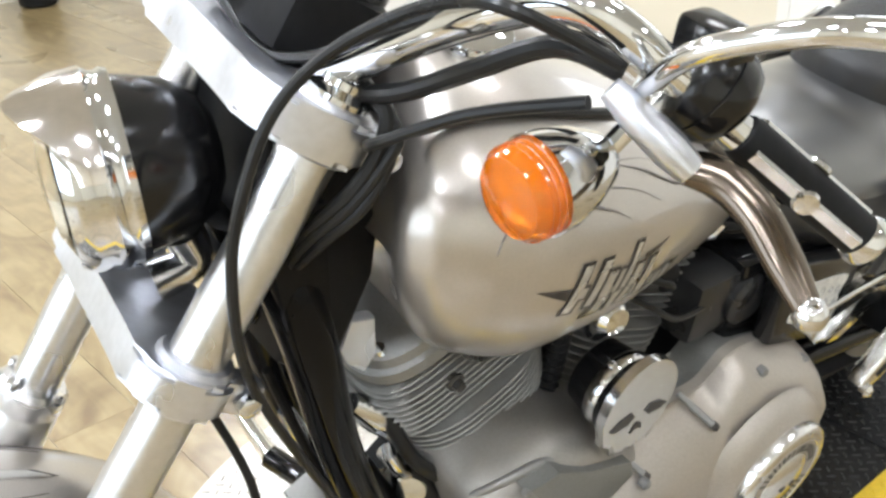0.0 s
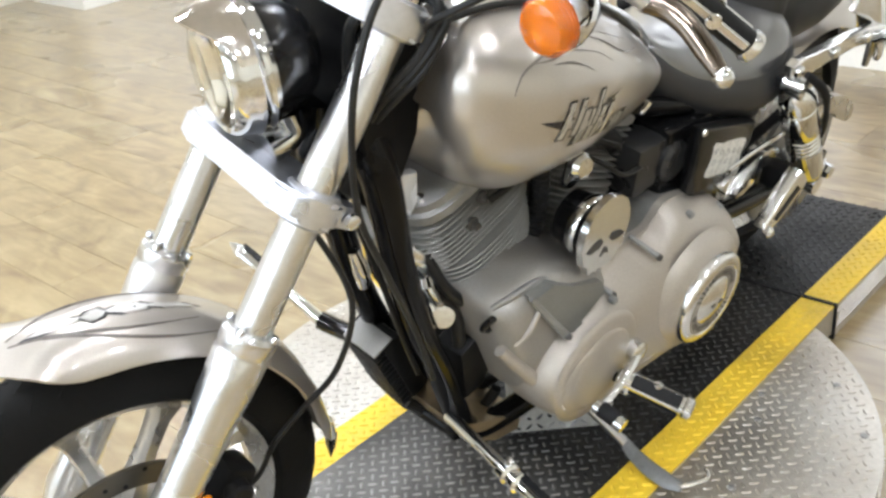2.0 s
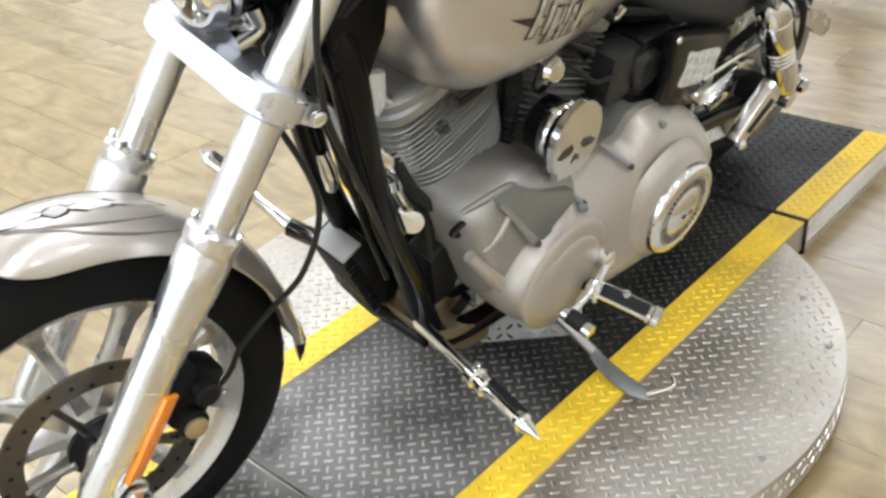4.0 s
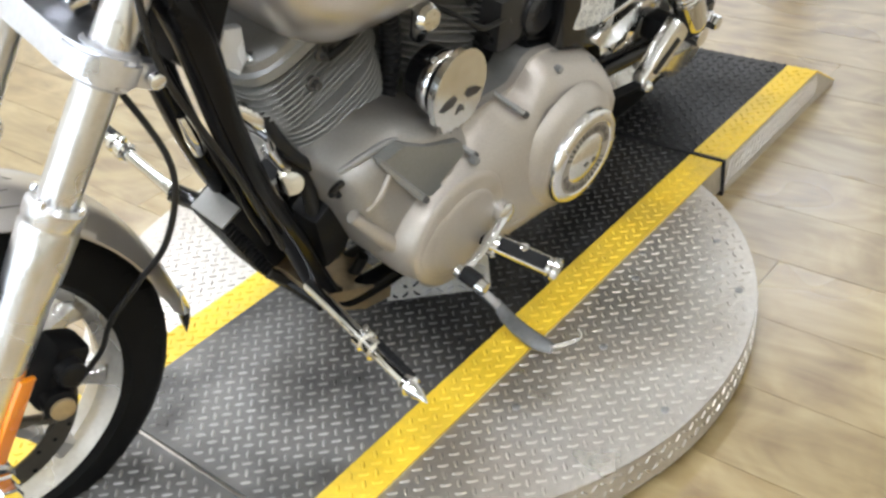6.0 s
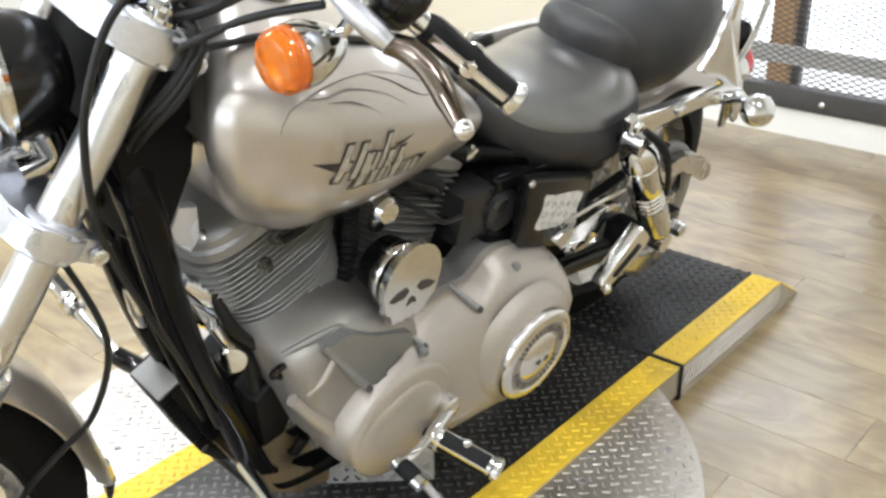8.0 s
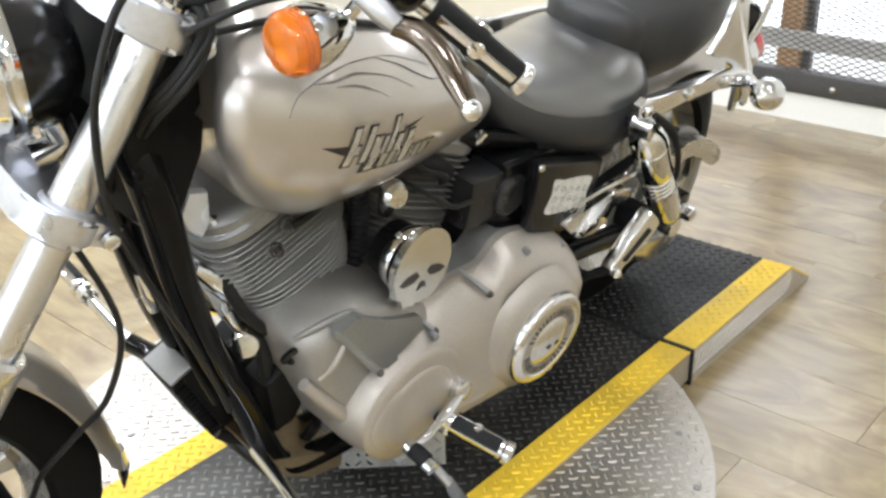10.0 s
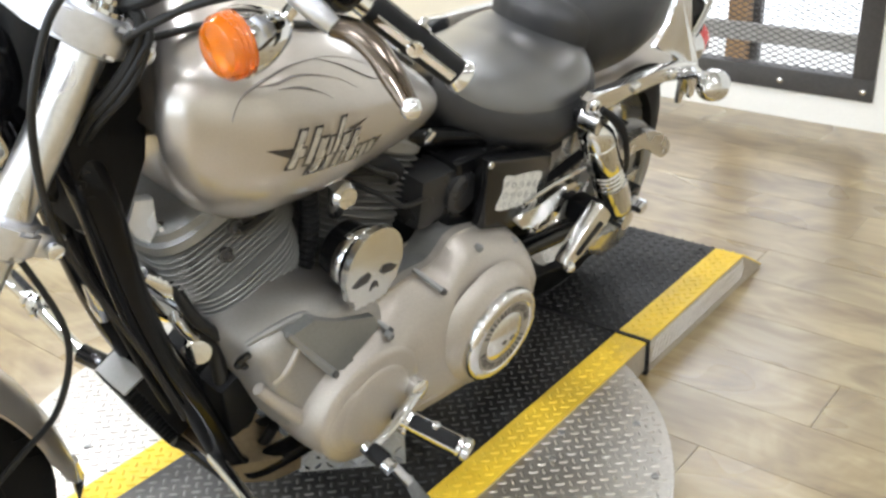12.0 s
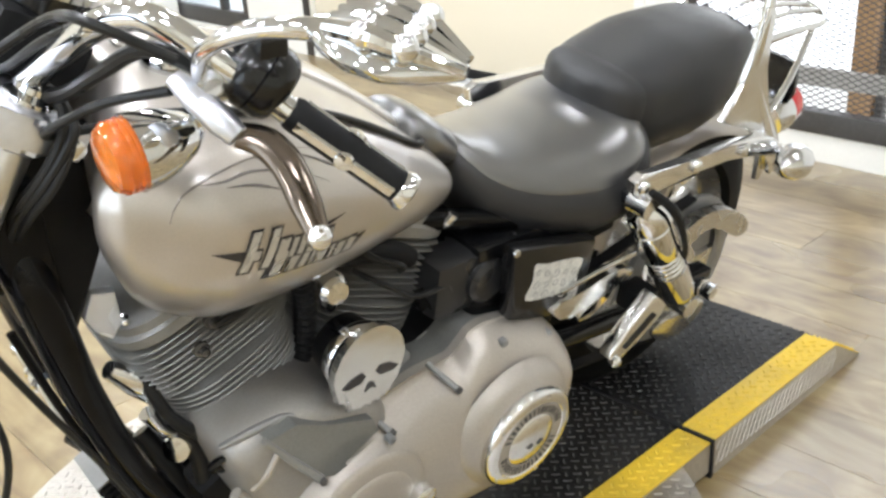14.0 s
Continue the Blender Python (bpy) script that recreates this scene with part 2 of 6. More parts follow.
def wear_and_sheen_along_x(m, x_grey, x_dark, colour, amount):
    """Greys the track towards one end in broken patches: rubbed paint, with sheen painted in."""
    n, l = m.node_tree.nodes, m.node_tree.links
    p = n["Principled BSDF"]
    old = p.inputs["Base Color"].links[0].from_socket
    tc, sep, ramp, noise, mul, mix = (n.new("ShaderNode" + k) for k in ("TexCoord", "SeparateXYZ", "MapRange", "TexNoise", "Math", "Mix"))
    l.new(tc.outputs["Object"], sep.inputs[0])
    for k, v in enumerate((x_dark, x_grey, 0, amount)):
        ramp.inputs[k + 1].default_value = v
    l.new(sep.outputs[0], ramp.inputs[0])
    noise.inputs["Scale"].default_value, noise.inputs["Detail"].default_value = 6, 6
    l.new(tc.outputs["Object"], noise.inputs["Vector"])
    patch = n.new("ShaderNodeMapRange")
    for k, v in enumerate((0.34, 0.56, 0.35, 1.0)):
        patch.inputs[k + 1].default_value = v
    l.new(noise.outputs[0], patch.inputs[0])
    mul.operation = "MULTIPLY"
    l.new(ramp.outputs[0], mul.inputs[0])
    l.new(patch.outputs[0], mul.inputs[1])
    mix.data_type = "RGBA"
    l.new(mul.outputs[0], mix.inputs[0])
    l.new(old, mix.inputs[6])
    mix.inputs[7].default_value = (*colour, 1)
    l.new(mix.outputs[2], p.inputs["Base Color"])


# the front end's grey is part wear, part window sheen put into the colour
wear_and_sheen_along_x(M_BLACKPLATE, -0.34, -0.02, (0.21, 0.203, 0.195), 0.95)
wear_and_sheen_along_x(M_LUG, -0.34, 0.0, (0.46, 0.45, 0.43), 0.95)


# ---- building helpers ----
def part(name, bm, material, parent=None, label="", smooth=35):
    """Links a bmesh as one mesh object, under a thing or a part if parent is given."""
    bmesh.ops.recalc_face_normals(bm, faces=bm.faces)
    if smooth:
        for f in bm.faces:
            f.smooth = True
        for e in bm.edges:
            if len(e.link_faces) == 2 and e.calc_face_angle(0) > radians(smooth):
                e.smooth = False
    me = bpy.data.meshes.new(name)
    bm.to_mesh(me)
    bm.free()
    me.materials.append(material)
    ob = new(name, me)
    if parent is not None:
        ob.parent = parent
    if label:
        tagged(ob, label)
    return ob


def structure(ob, label, category):
    return tagged(ob, label, category, kind="structure")


def B():
    return bmesh.new()


def add_box(bm, lo, hi, bevel=0.0, m=None):
    c, s = [(a + b) / 2 for a, b in zip(lo, hi)], [abs(b - a) for a, b in zip(lo, hi)]
    mm = Matrix.LocRotScale(c, None, s)
    r = bmesh.ops.create_cube(bm, size=1, matrix=mm)
    vs = r["verts"]
    if bevel:
        es = {e for v in vs for e in v.link_edges}
        g = bmesh.ops.bevel(bm, geom=list(es), offset=bevel, segments=2, affect="EDGES", profile=0.6)
        vs = list({v for f in g["faces"] for v in f.verts} | {v for v in vs if v.is_valid})
    if m is not None:
        bmesh.ops.transform(bm, matrix=m, verts=vs)
    return vs


def box(lo, hi, bevel=0.0, m=None):
    bm = B()
    add_box(bm, lo, hi, bevel, m)
    return bm


def add_rings(bm, rings, cap=True, closed=False):
    """Skins a list of rings (each a list of points, all of one count)."""
    rv = [[bm.verts.new(p) for p in r] for r in rings]
    n = len(rv[0])
    pairs = list(zip(rv, rv[1:])) + ([(rv[-1], rv[0])] if closed else [])
    for a, b in pairs:
        for i in range(n):
            bm.faces.new((a[i], a[(i + 1) % n], b[(i + 1) % n], b[i]))
    if cap and not closed:
        for r in (rv[0], rv[-1]):
            if n > 2:
                bm.faces.new(r)
    return rv


def smooth_line(pts, per=6):
    """A Catmull-Rom line through the points."""
    pts = [Vector(p) for p in pts]
    out = []
    for i in range(len(pts) - 1):
        a, b, c, d = pts[max(i - 1, 0)], pts[i], pts[i + 1], pts[min(i + 2, len(pts) - 1)]
        for k in range(per):
            t = k / per
            out.append(0.5 * ((2 * b) + (c - a) * t + (2 * a - 5 * b + 4 * c - d) * t * t + (3 * b - a - 3 * c + d) * t ** 3))
    out.append(pts[-1])
    return out


def add_tube(bm, pts, r, n=12, cap=True, flat=1.0):
    """A tube along points; r is one radius or one for each point."""
    pts = [Vector(p) for p in pts]
    rs = [r] * len(pts) if isinstance(r, (int, float)) else list(r)
    up = None
    rings = []
    for i, p in enumerate(pts):
        d = (pts[min(i + 1, len(pts) - 1)] - pts[max(i - 1, 0)])
        d = d.normalized() if d.length > 1e-9 else Vector((0, 0, 1))
        if up is None:
            up = d.cross(Vector((0.13, 0.9, 0.31))).normalized()
        up = (up - d * up.dot(d)).normalized()
        side = d.cross(up)
        rings.append([p + (up * math.cos(a) * flat + side * math.sin(a)) * rs[i] for a in (2 * math.pi * k / n for k in range(n))])
    add_rings(bm, rings, cap)


def tube(pts, r, n=12, cap=True, curve=0, flat=1.0):
    bm = B()
    if curve:
        k = len(pts)
        line = smooth_line(pts, curve)
        if not isinstance(r, (int, float)):
            r = list(np.interp(np.linspace(0, k - 1, len(line)), range(k), r))
        pts = line
    add_tube(bm, pts, r, n, cap, flat)
    return bm


def add_lathe(bm, base, axis, profile, n=32, cap=True):
    """Turns (distance along axis, radius) pairs about the axis through base."""
    base, axis = Vector(base), Vector(axis).normalized()
    u = axis.orthogonal().normalized()
    v = axis.cross(u)
    rings = [[base + axis * h + (u * math.cos(a) + v * math.sin(a)) * max(rr, 1e-4) for a in (2 * math.pi * k / n for k in range(n))] for h, rr in profile]
    add_rings(bm, rings, cap)


def lathe(base, axis, profile, n=32, cap=True):
    bm = B()
    add_lathe(bm, base, axis, profile, n, cap)
    return bm


def add_prism(bm, outline, y0, y1, axis="y", bevel=0.0, segs=2):
    """An outline of (x, z) extruded from y0 to y1 (axis z: (x, y) outline from z0 to z1)."""
    put = (lambda a, b, h: (a, h, b)) if axis == "y" else (lambda a, b, h: (a, b, h)) if axis == "z" else (lambda a, b, h: (h, a, b))
    lo = [bm.verts.new(put(a, b, y0)) for a, b in outline]
    hi = [bm.verts.new(put(a, b, y1)) for a, b in outline]
    k = len(lo)
    fs = [bm.faces.new(lo), bm.faces.new(hi)] + [bm.faces.new((lo[i], lo[(i + 1) % k], hi[(i + 1) % k], hi[i])) for i in range(k)]
    if bevel:
        es = {e for f in fs[:2] for e in f.edges}
        bmesh.ops.bevel(bm, geom=list(es), offset=bevel, segments=segs, affect="EDGES", profile=0.5)


def prism(outline, y0, y1, axis="y", bevel=0.0, segs=2):
    bm = B()
    add_prism(bm, outline, y0, y1, axis, bevel, segs)
    return bm


def round_outline(pts, per=5):
    """A closed, rounded outline through (a, b) points."""
    p = [Vector((a, b, 0)) for a, b in pts]
    k = len(p)
    out = []
    for i in range(k):
        a, b, c, d = p[i - 1], p[i], p[(i + 1) % k], p[(i + 2) % k]
        for j in range(per):
            t = j / per
            q = 0.5 * ((2 * b) + (c - a) * t + (2 * a - 5 * b + 4 * c - d) * t * t + (3 * b - a - 3 * c + d) * t ** 3)
            out.append((q.x, q.y))
    return out


def thing(name, label, category, m=None, group=""):
    ob = new(name)
    ob.empty_display_size = 0.05
    if m is not None:
        ob.matrix_world = m
    return tagged(ob, label, category, group)

# ---- the room ----
def wall_box(name, lo, hi, material, label, category="wall"):
    return structure(part(name, box(lo, hi), material, smooth=0), label, category)


floor = structure(part("floor", box((WEST - 0.1, SOUTH - 0.1, FLOOR_Z - 0.08), (EAST + 2.7, NORTH + 0.1, FLOOR_Z - 0.003)), M_SUB, smooth=0), "pale oak vinyl plank floor", "floor")
structure(part("ceiling", box((WEST, SOUTH, CEIL_Z), (EAST, NORTH, CEIL_Z + 0.1)), M_CEIL, smooth=0), "grey painted ceiling", "ceiling")
structure(part("back_floor", box((EAST, -3.0, FLOOR_Z - 0.003), (EAST + 1.1, 6.2, FLOOR_Z)), M_WHITE, smooth=0), "pale workshop floor beyond the mesh", "floor")
wall_box("wall_west", (WEST - 0.12, SOUTH, FLOOR_Z), (WEST, NORTH, CEIL_Z), M_WALL, "cream painted wall")
wall_box("wall_south", (WEST, SOUTH - 0.12, FLOOR_Z), (EAST, SOUTH, CEIL_Z), M_WALL, "cream painted wall")
wall_box("wall_north", (WEST, NORTH, FLOOR_Z), (EAST, NORTH + 0.12, CEIL_Z), M_WALL, "cream painted wall")

# east wall with three openings: wire-mesh panel, roll-up door, glazed shop door
T = 0.14
MESH_Y, MESH_Z = (-0.20, 0.99), (0.02, 2.15)
ROLL_Y, ROLL_Z = (1.24, 3.40), (-0.07, 2.30)
GLAZ_Y, GLAZ_Z = (4.02, 4.96), (-0.02, 2.10)
bm = B()
for y0, y1, z0, z1 in ((SOUTH, MESH_Y[0], FLOOR_Z, CEIL_Z), (MESH_Y[0], MESH_Y[1], FLOOR_Z, MESH_Z[0]), (MESH_Y[0], MESH_Y[1], MESH_Z[1], CEIL_Z),
                       (MESH_Y[1], ROLL_Y[0], FLOOR_Z, CEIL_Z), (ROLL_Y[0], ROLL_Y[1], ROLL_Z[1], CEIL_Z), (ROLL_Y[0], ROLL_Y[1], FLOOR_Z, ROLL_Z[0]),
                       (ROLL_Y[1], GLAZ_Y[0], FLOOR_Z, CEIL_Z), (GLAZ_Y[0], GLAZ_Y[1], FLOOR_Z, GLAZ_Z[0]), (GLAZ_Y[0], GLAZ_Y[1], GLAZ_Z[1], CEIL_Z), (GLAZ_Y[1], NORTH, FLOOR_Z, CEIL_Z)):
    add_box(bm, (EAST, y0, z0), (EAST + T, y1, z1))
structure(part("wall_east", bm, M_WHITE, smooth=0), "off-white wall with mesh panel, roll-up door and glazed door", "wall")

# wire-mesh panel in its black steel frame
mesh_panel = structure(thing("mesh_window", "black steel framed window filled with expanded wire mesh", "mesh window"), "black steel framed window filled with expanded wire mesh", "mesh window")
fw = 0.078
for nm, lo, hi in (("frame_rail", (MESH_Y[0], MESH_Z[0]), (MESH_Y[1], MESH_Z[0] + fw)), ("frame_rail", (MESH_Y[0], MESH_Z[1] - fw), (MESH_Y[1], MESH_Z[1])),
                   ("frame_stile", (MESH_Y[0], MESH_Z[0] + fw), (MESH_Y[0] + fw, MESH_Z[1] - fw)), ("frame_stile", (MESH_Y[1] - fw * 0.7, MESH_Z[0] + fw), (MESH_Y[1], MESH_Z[1] - fw))):
    part(nm, box((EAST - 0.012, *lo), (EAST + 0.05, *hi), 0.004), M_STEEL_BLACK, mesh_panel)
for by, bz in ((0.13, 0.055), (-0.165, 0.055), (-0.165, 0.42), (0.62, 0.055)):
    part("bolt", lathe((EAST - 0.012, by, bz), (-1, 0, 0), [(0, 0.011), (0.003, 0.011), (0.006, 0.007), (0.0065, 0.0)], 10), M_CHROME_SOFT, mesh_panel)
bm = B()
dy, dz = 0.042, 0.021
y0, y1, z0, z1 = MESH_Y[0] + fw, MESH_Y[1] - fw * 0.7, MESH_Z[0] + fw - 0.01, MESH_Z[1] - fw


def add_strand(bm, ya, za, yb, zb, r=0.0019, x=EAST + 0.02):
    d = Vector((0, yb - ya, zb - za))
    nrm = Vector((0, -d.z, d.y)).normalized() * r
    a, b = Vector((x, ya, za)), Vector((x, yb, zb))
    ring = lambda p: [p + nrm, p + Vector((r * 1.5, 0, 0)), p - nrm, p - Vector((r * 1.5, 0, 0))]
    add_rings(bm, [ring(a), ring(b)], cap=False)


ny, nz = int((y1 - y0) / dy) + 1, int((z1 - z0) / dz) + 1
for j in range(-ny, nz + 1):
    for s in (1, -1):
        # clip each slanted wire to the opening
        ya, yb = y0, y1
        za = z0 + j * dz if s > 0 else z0 + (j + ny) * dz
        slope = s * dz / dy
        pts = []
        for yy in (ya, yb):
            pts.append((yy, za + slope * (yy - y0)))
        (ya, za), (yb, zb) = pts
        def clip(ya, za, yb, zb):
            out = []
            for (p, q), (r_, t_) in (((ya, za), (yb, zb)), ((yb, zb), (ya, za))):
                if q < z0:
                    p, q = p + (z0 - q) / (t_ - q) * (r_ - p), z0
                elif q > z1:
                    p, q = p + (z1 - q) / (t_ - q) * (r_ - p), z1
                out.append((p, q))
            return out
        if max(za, zb) <= z0 or min(za, zb) >= z1:
            continue
        (ya, za), (yb, zb) = clip(ya, za, yb, zb)
        if abs(yb - ya) > 0.005:
            add_strand(bm, ya, za, yb, zb)
tagged(part("wire_mesh", bm, M_STEEL_BLACK, mesh_panel, "dark expanded metal mesh", smooth=0), kind="stuff")

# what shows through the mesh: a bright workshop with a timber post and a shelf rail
# the sheet itself glows, in place of a lit white room
structure(part("backdrop", box((EAST + 1.1, -3.0, FLOOR_Z), (EAST + 1.12, 6.2, CEIL_Z)), M_BACKDROP_GLOW, smooth=0), "glowing white sheet standing in for the room beyond the mesh", "backdrop")
timber_post = part("post", box((EAST + 0.42, 0.452, FLOOR_Z - 0.003), (EAST + 0.50, 0.532, 2.6), 0.004), M_TIMBER)
tagged(timber_post, "upright orange-brown timber post behind the mesh", "post")
tagged(part("steel_post", box((EAST + 0.47, 0.412, FLOOR_Z - 0.003), (EAST + 0.51, 0.445, 2.6), 0.003), M_STEEL_BLACK), "thin dark steel upright behind the mesh", "post")
bench = thing("bench", "low pale grey bench rail behind the mesh", "bench")
part("top_rail", box((EAST + 0.36, -1.2, 0.080), (EAST + 0.40, 1.6, 0.150), 0.004), shader("grey_rail", (0.42, 0.40, 0.37), 0.5), bench)
for py in (-1.1, 1.5):
    part("leg", box((EAST + 0.36, py - 0.02, FLOOR_Z - 0.003), (EAST + 0.40, py + 0.02, 0.080), 0.003), M_STEEL_BLACK, bench)

# roll-up door
roll = structure(thing("roll_up_door", "beige sectional roll-up door, closed, with black bottom seal", "door"), "beige sectional roll-up door, closed, with black bottom seal", "door")
for k in range(4):
    za, zb = 0.0 + k * 0.56, 0.0 + (k + 1) * 0.56 - 0.006
    bm = box((EAST + 0.03, ROLL_Y[0] + 0.01, za), (EAST + 0.07, ROLL_Y[1] - 0.01, zb), 0.006)
    part("panel", bm, M_DOOR, roll)
part("bottom_seal", box((EAST + 0.012, ROLL_Y[0] + 0.012, -0.045), (EAST + 0.08, ROLL_Y[1] - 0.012, -0.006), 0.008), M_RUBBER, roll, "black rubber bottom seal")
part("latch", box((EAST + 0.005, 2.40, 0.0), (EAST + 0.028, 2.47, 0.018), 0.003), M_CHROME_SOFT, roll)
for hz, hy in ((0.555, 1.33), (0.555, 3.3)):
    part("hinge", prism([(hy - 0.03, hz - 0.07), (hy + 0.01, hz - 0.05), (hy + 0.03, hz + 0.03), (hy - 0.02, hz + 0.05)], EAST + 0.012, EAST + 0.028, "x", 0.003), M_CHROME_SOFT, roll)
structure(part("door_jamb", box((EAST - 0.006, ROLL_Y[0] - 0.05, FLOOR_Z), (EAST + 0.0, ROLL_Y[0], 2.3), 0.002), M_WHITE), "white door jamb trim", "trim")
structure(part("door_jamb", box((EAST - 0.006, ROLL_Y[1], FLOOR_Z), (EAST + 0.0, ROLL_Y[1] + 0.06, 2.3), 0.002), M_STEEL_BLACK), "dark door track", "trim")

# glazed shop door
gdoor = structure(thing("glazed_door", "dark framed glazed shop door showing pale daylight", "door"), "dark framed glazed shop door showing pale daylight", "door")
gw = 0.07
for lo, hi in (((GLAZ_Y[0], GLAZ_Z[0]), (GLAZ_Y[1], GLAZ_Z[0] + 0.1)), ((GLAZ_Y[0], GLAZ_Z[1] - gw), (GLAZ_Y[1], GLAZ_Z[1])), ((GLAZ_Y[0], GLAZ_Z[0] + 0.1), (GLAZ_Y[0] + gw, GLAZ_Z[1] - gw)),
               ((GLAZ_Y[1] - gw, GLAZ_Z[0] + 0.1), (GLAZ_Y[1], GLAZ_Z[1] - gw)), ((4.30, GLAZ_Z[0] + 0.1), (4.345, GLAZ_Z[1] - gw))):
    part("door_frame", box((EAST + 0.01, *lo), (EAST + 0.06, *hi), 0.005), M_STEEL_BLACK, gdoor)
pane = part("pane", box((EAST + 0.03, GLAZ_Y[0] + gw, GLAZ_Z[0] + 0.1), (EAST + 0.036, GLAZ_Y[1] - gw, GLAZ_Z[1] - gw)), glass("pane_glass", (0.9, 0.95, 1.0)), gdoor, smooth=0)
pane.visible_shadow = False

# white cabinet with a dark niche in the corner
cab = thing("corner_cabinet", "white painted corner cabinet with a dark open niche", "cabinet")
for nm, (lo, hi) in zip(("plinth", "side_panel", "side_panel", "back_panel", "worktop"), (((1.83, 4.84, FLOOR_Z), (EAST, NORTH, 0.10)), ((1.83, 4.84, 0.10), (EAST, 4.99, 1.2)), ((1.83, 5.44, 0.10), (EAST, NORTH, 1.2)), ((2.2, 4.99, 0.10), (EAST, 5.44, 1.2)), ((1.80, 4.82, 1.2), (EAST, NORTH, 1.25)))):
    part(nm, box(lo, hi, 0.003), M_WHITE, cab, smooth=0)
part("niche_frame", prism([(4.97, 0.085), (5.46, 0.085), (5.46, 0.115), (4.97, 0.115)], 1.815, 1.83, "x", 0.003), M_WHITE, cab)
part("niche_back", box((2.19, 4.995, 0.105), (2.199, 5.435, 1.195)), M_SATIN, cab, "dark back of the niche", smooth=0)
bin_ob = part("waste_bin", lathe((1.27, 5.36, FLOOR_Z), (0, 0, 1), [(0, 0.09), (0.015, 0.11), (0.36, 0.14), (0.37, 0.145), (0.38, 0.14), (0.37, 0.13), (0.05, 0.1)], 28), M_SATIN)
tagged(bin_ob, "round black waste bin on the floor by the wall", "bin")

# round ceiling lamps
for lx, ly in LAMPS:
    lamp = thing("ceiling_lamp", "round white ceiling lamp, switched on", "lamp", pose(lx, ly, CEIL_Z), "ceiling lamps")
    part("housing", lathe((0, 0, 0), (0, 0, -1), [(0, 0.10), (0.06, 0.16), (0.066, 0.16), (0.066, 0.145)], 28, cap=False), M_WHITE, lamp)
    part("diffuser", lathe((0, 0, 0), (0, 0, -1), [(0.058, 0.147), (0.062, 0.09), (0.063, 0)], 28), M_PANEL_GLOW, lamp)

# shop windows in the west wall, daylight behind them
shopwin = structure(thing("window_1", "wide shop window with pale daylight", "window"), "wide shop window with pale daylight", "window")
for k in range(4):
    part("pane", box((WEST + 0.004, -1.95 + k * 1.3, 0.42), (WEST + 0.010, -0.70 + k * 1.3, 2.28)), M_DAY, shopwin, smooth=0)
    part("mullion", box((WEST + 0.002, -2.0 + k * 1.3, 0.38), (WEST + 0.024, -1.95 + k * 1.3, 2.32), 0.003), M_STEEL_BLACK, shopwin)
part("window_sill", box((WEST + 0.002, -2.05, 0.33), (WEST + 0.06, 3.3, 0.38), 0.004), M_WHITE, shopwin)

# ---- turntable and ramps ----
DISC_C, DISC_R = (0.09, 0.03), 0.637
STRIP_Y = (-0.299, 0.293)
YEL = 0.075
GAP_R, GAP_F, KINK, TIP = 0.735, -0.502, 1.243, 1.372


def lug_mesh(bm, inside, x0, x1, y0, y1, z, pitch=0.0200, top=lambda x, y: 0.0):
    """Raised tread lugs in a basket weave: each lug's end meets the flank of its neighbour, set at 45 degrees to the plate."""
    r2 = math.sqrt(0.5)
    L, W_, H = 0.0098, 0.0031, 0.0025
    reach = int(2.2 / pitch)
    for i in range(-reach, reach):
        for j in range(-reach, reach):
            cx, cy = (i - j) * pitch * r2, (i + j) * pitch * r2
            if not (x0 + 0.006 < cx < x1 - 0.006 and y0 + 0.006 < cy < y1 - 0.006) or not inside(cx, cy):
                continue
            a = math.pi / 4 if (i + j) % 2 else -math.pi / 4
            ca, sa = math.cos(a), math.sin(a)
            zz = z + top(cx, cy)
            P = lambda u, v, h: (cx + u * ca - v * sa, cy + u * sa + v * ca, zz + h)
            base = [bm.verts.new(P(u, v, -0.0004)) for u, v in ((-L, 0), (-L * 0.5, -W_), (L * 0.5, -W_), (L, 0), (L * 0.5, W_), (-L * 0.5, W_))]
            tp = [bm.verts.new(P(u, v, H)) for u, v in ((-L * 0.7, 0), (-L * 0.4, -W_ * 0.4), (L * 0.4, -W_ * 0.4), (L * 0.7, 0), (L * 0.4, W_ * 0.4), (-L * 0.4, W_ * 0.4))]
            bm.faces.new(tp)
            for k in range(6):
                bm.faces.new((base[k], base[(k + 1) % 6], tp[(k + 1) % 6], tp[k]))


def plate(name, lo, hi, material, parent, label=""):
    """A flat sheet with lugs, its top at hi's height."""
    bm = box(lo, hi)
    if material is M_BLACKPLATE:  # paint is worn off the lugs
        sheet = part(name, bm, material, parent, label, smooth=0)
        bm = B()
        lug_mesh(bm, lambda x, y: True, lo[0], hi[0], lo[1], hi[1], hi[2])
        tagged(part("lug_pattern", bm, M_LUG, sheet, "worn raised tread lugs", smooth=0), kind="stuff")
        return sheet
    lug_mesh(bm, lambda x, y: True, lo[0], hi[0], lo[1], hi[1], hi[2])
    return part(name, bm, material, parent, label, smooth=0)


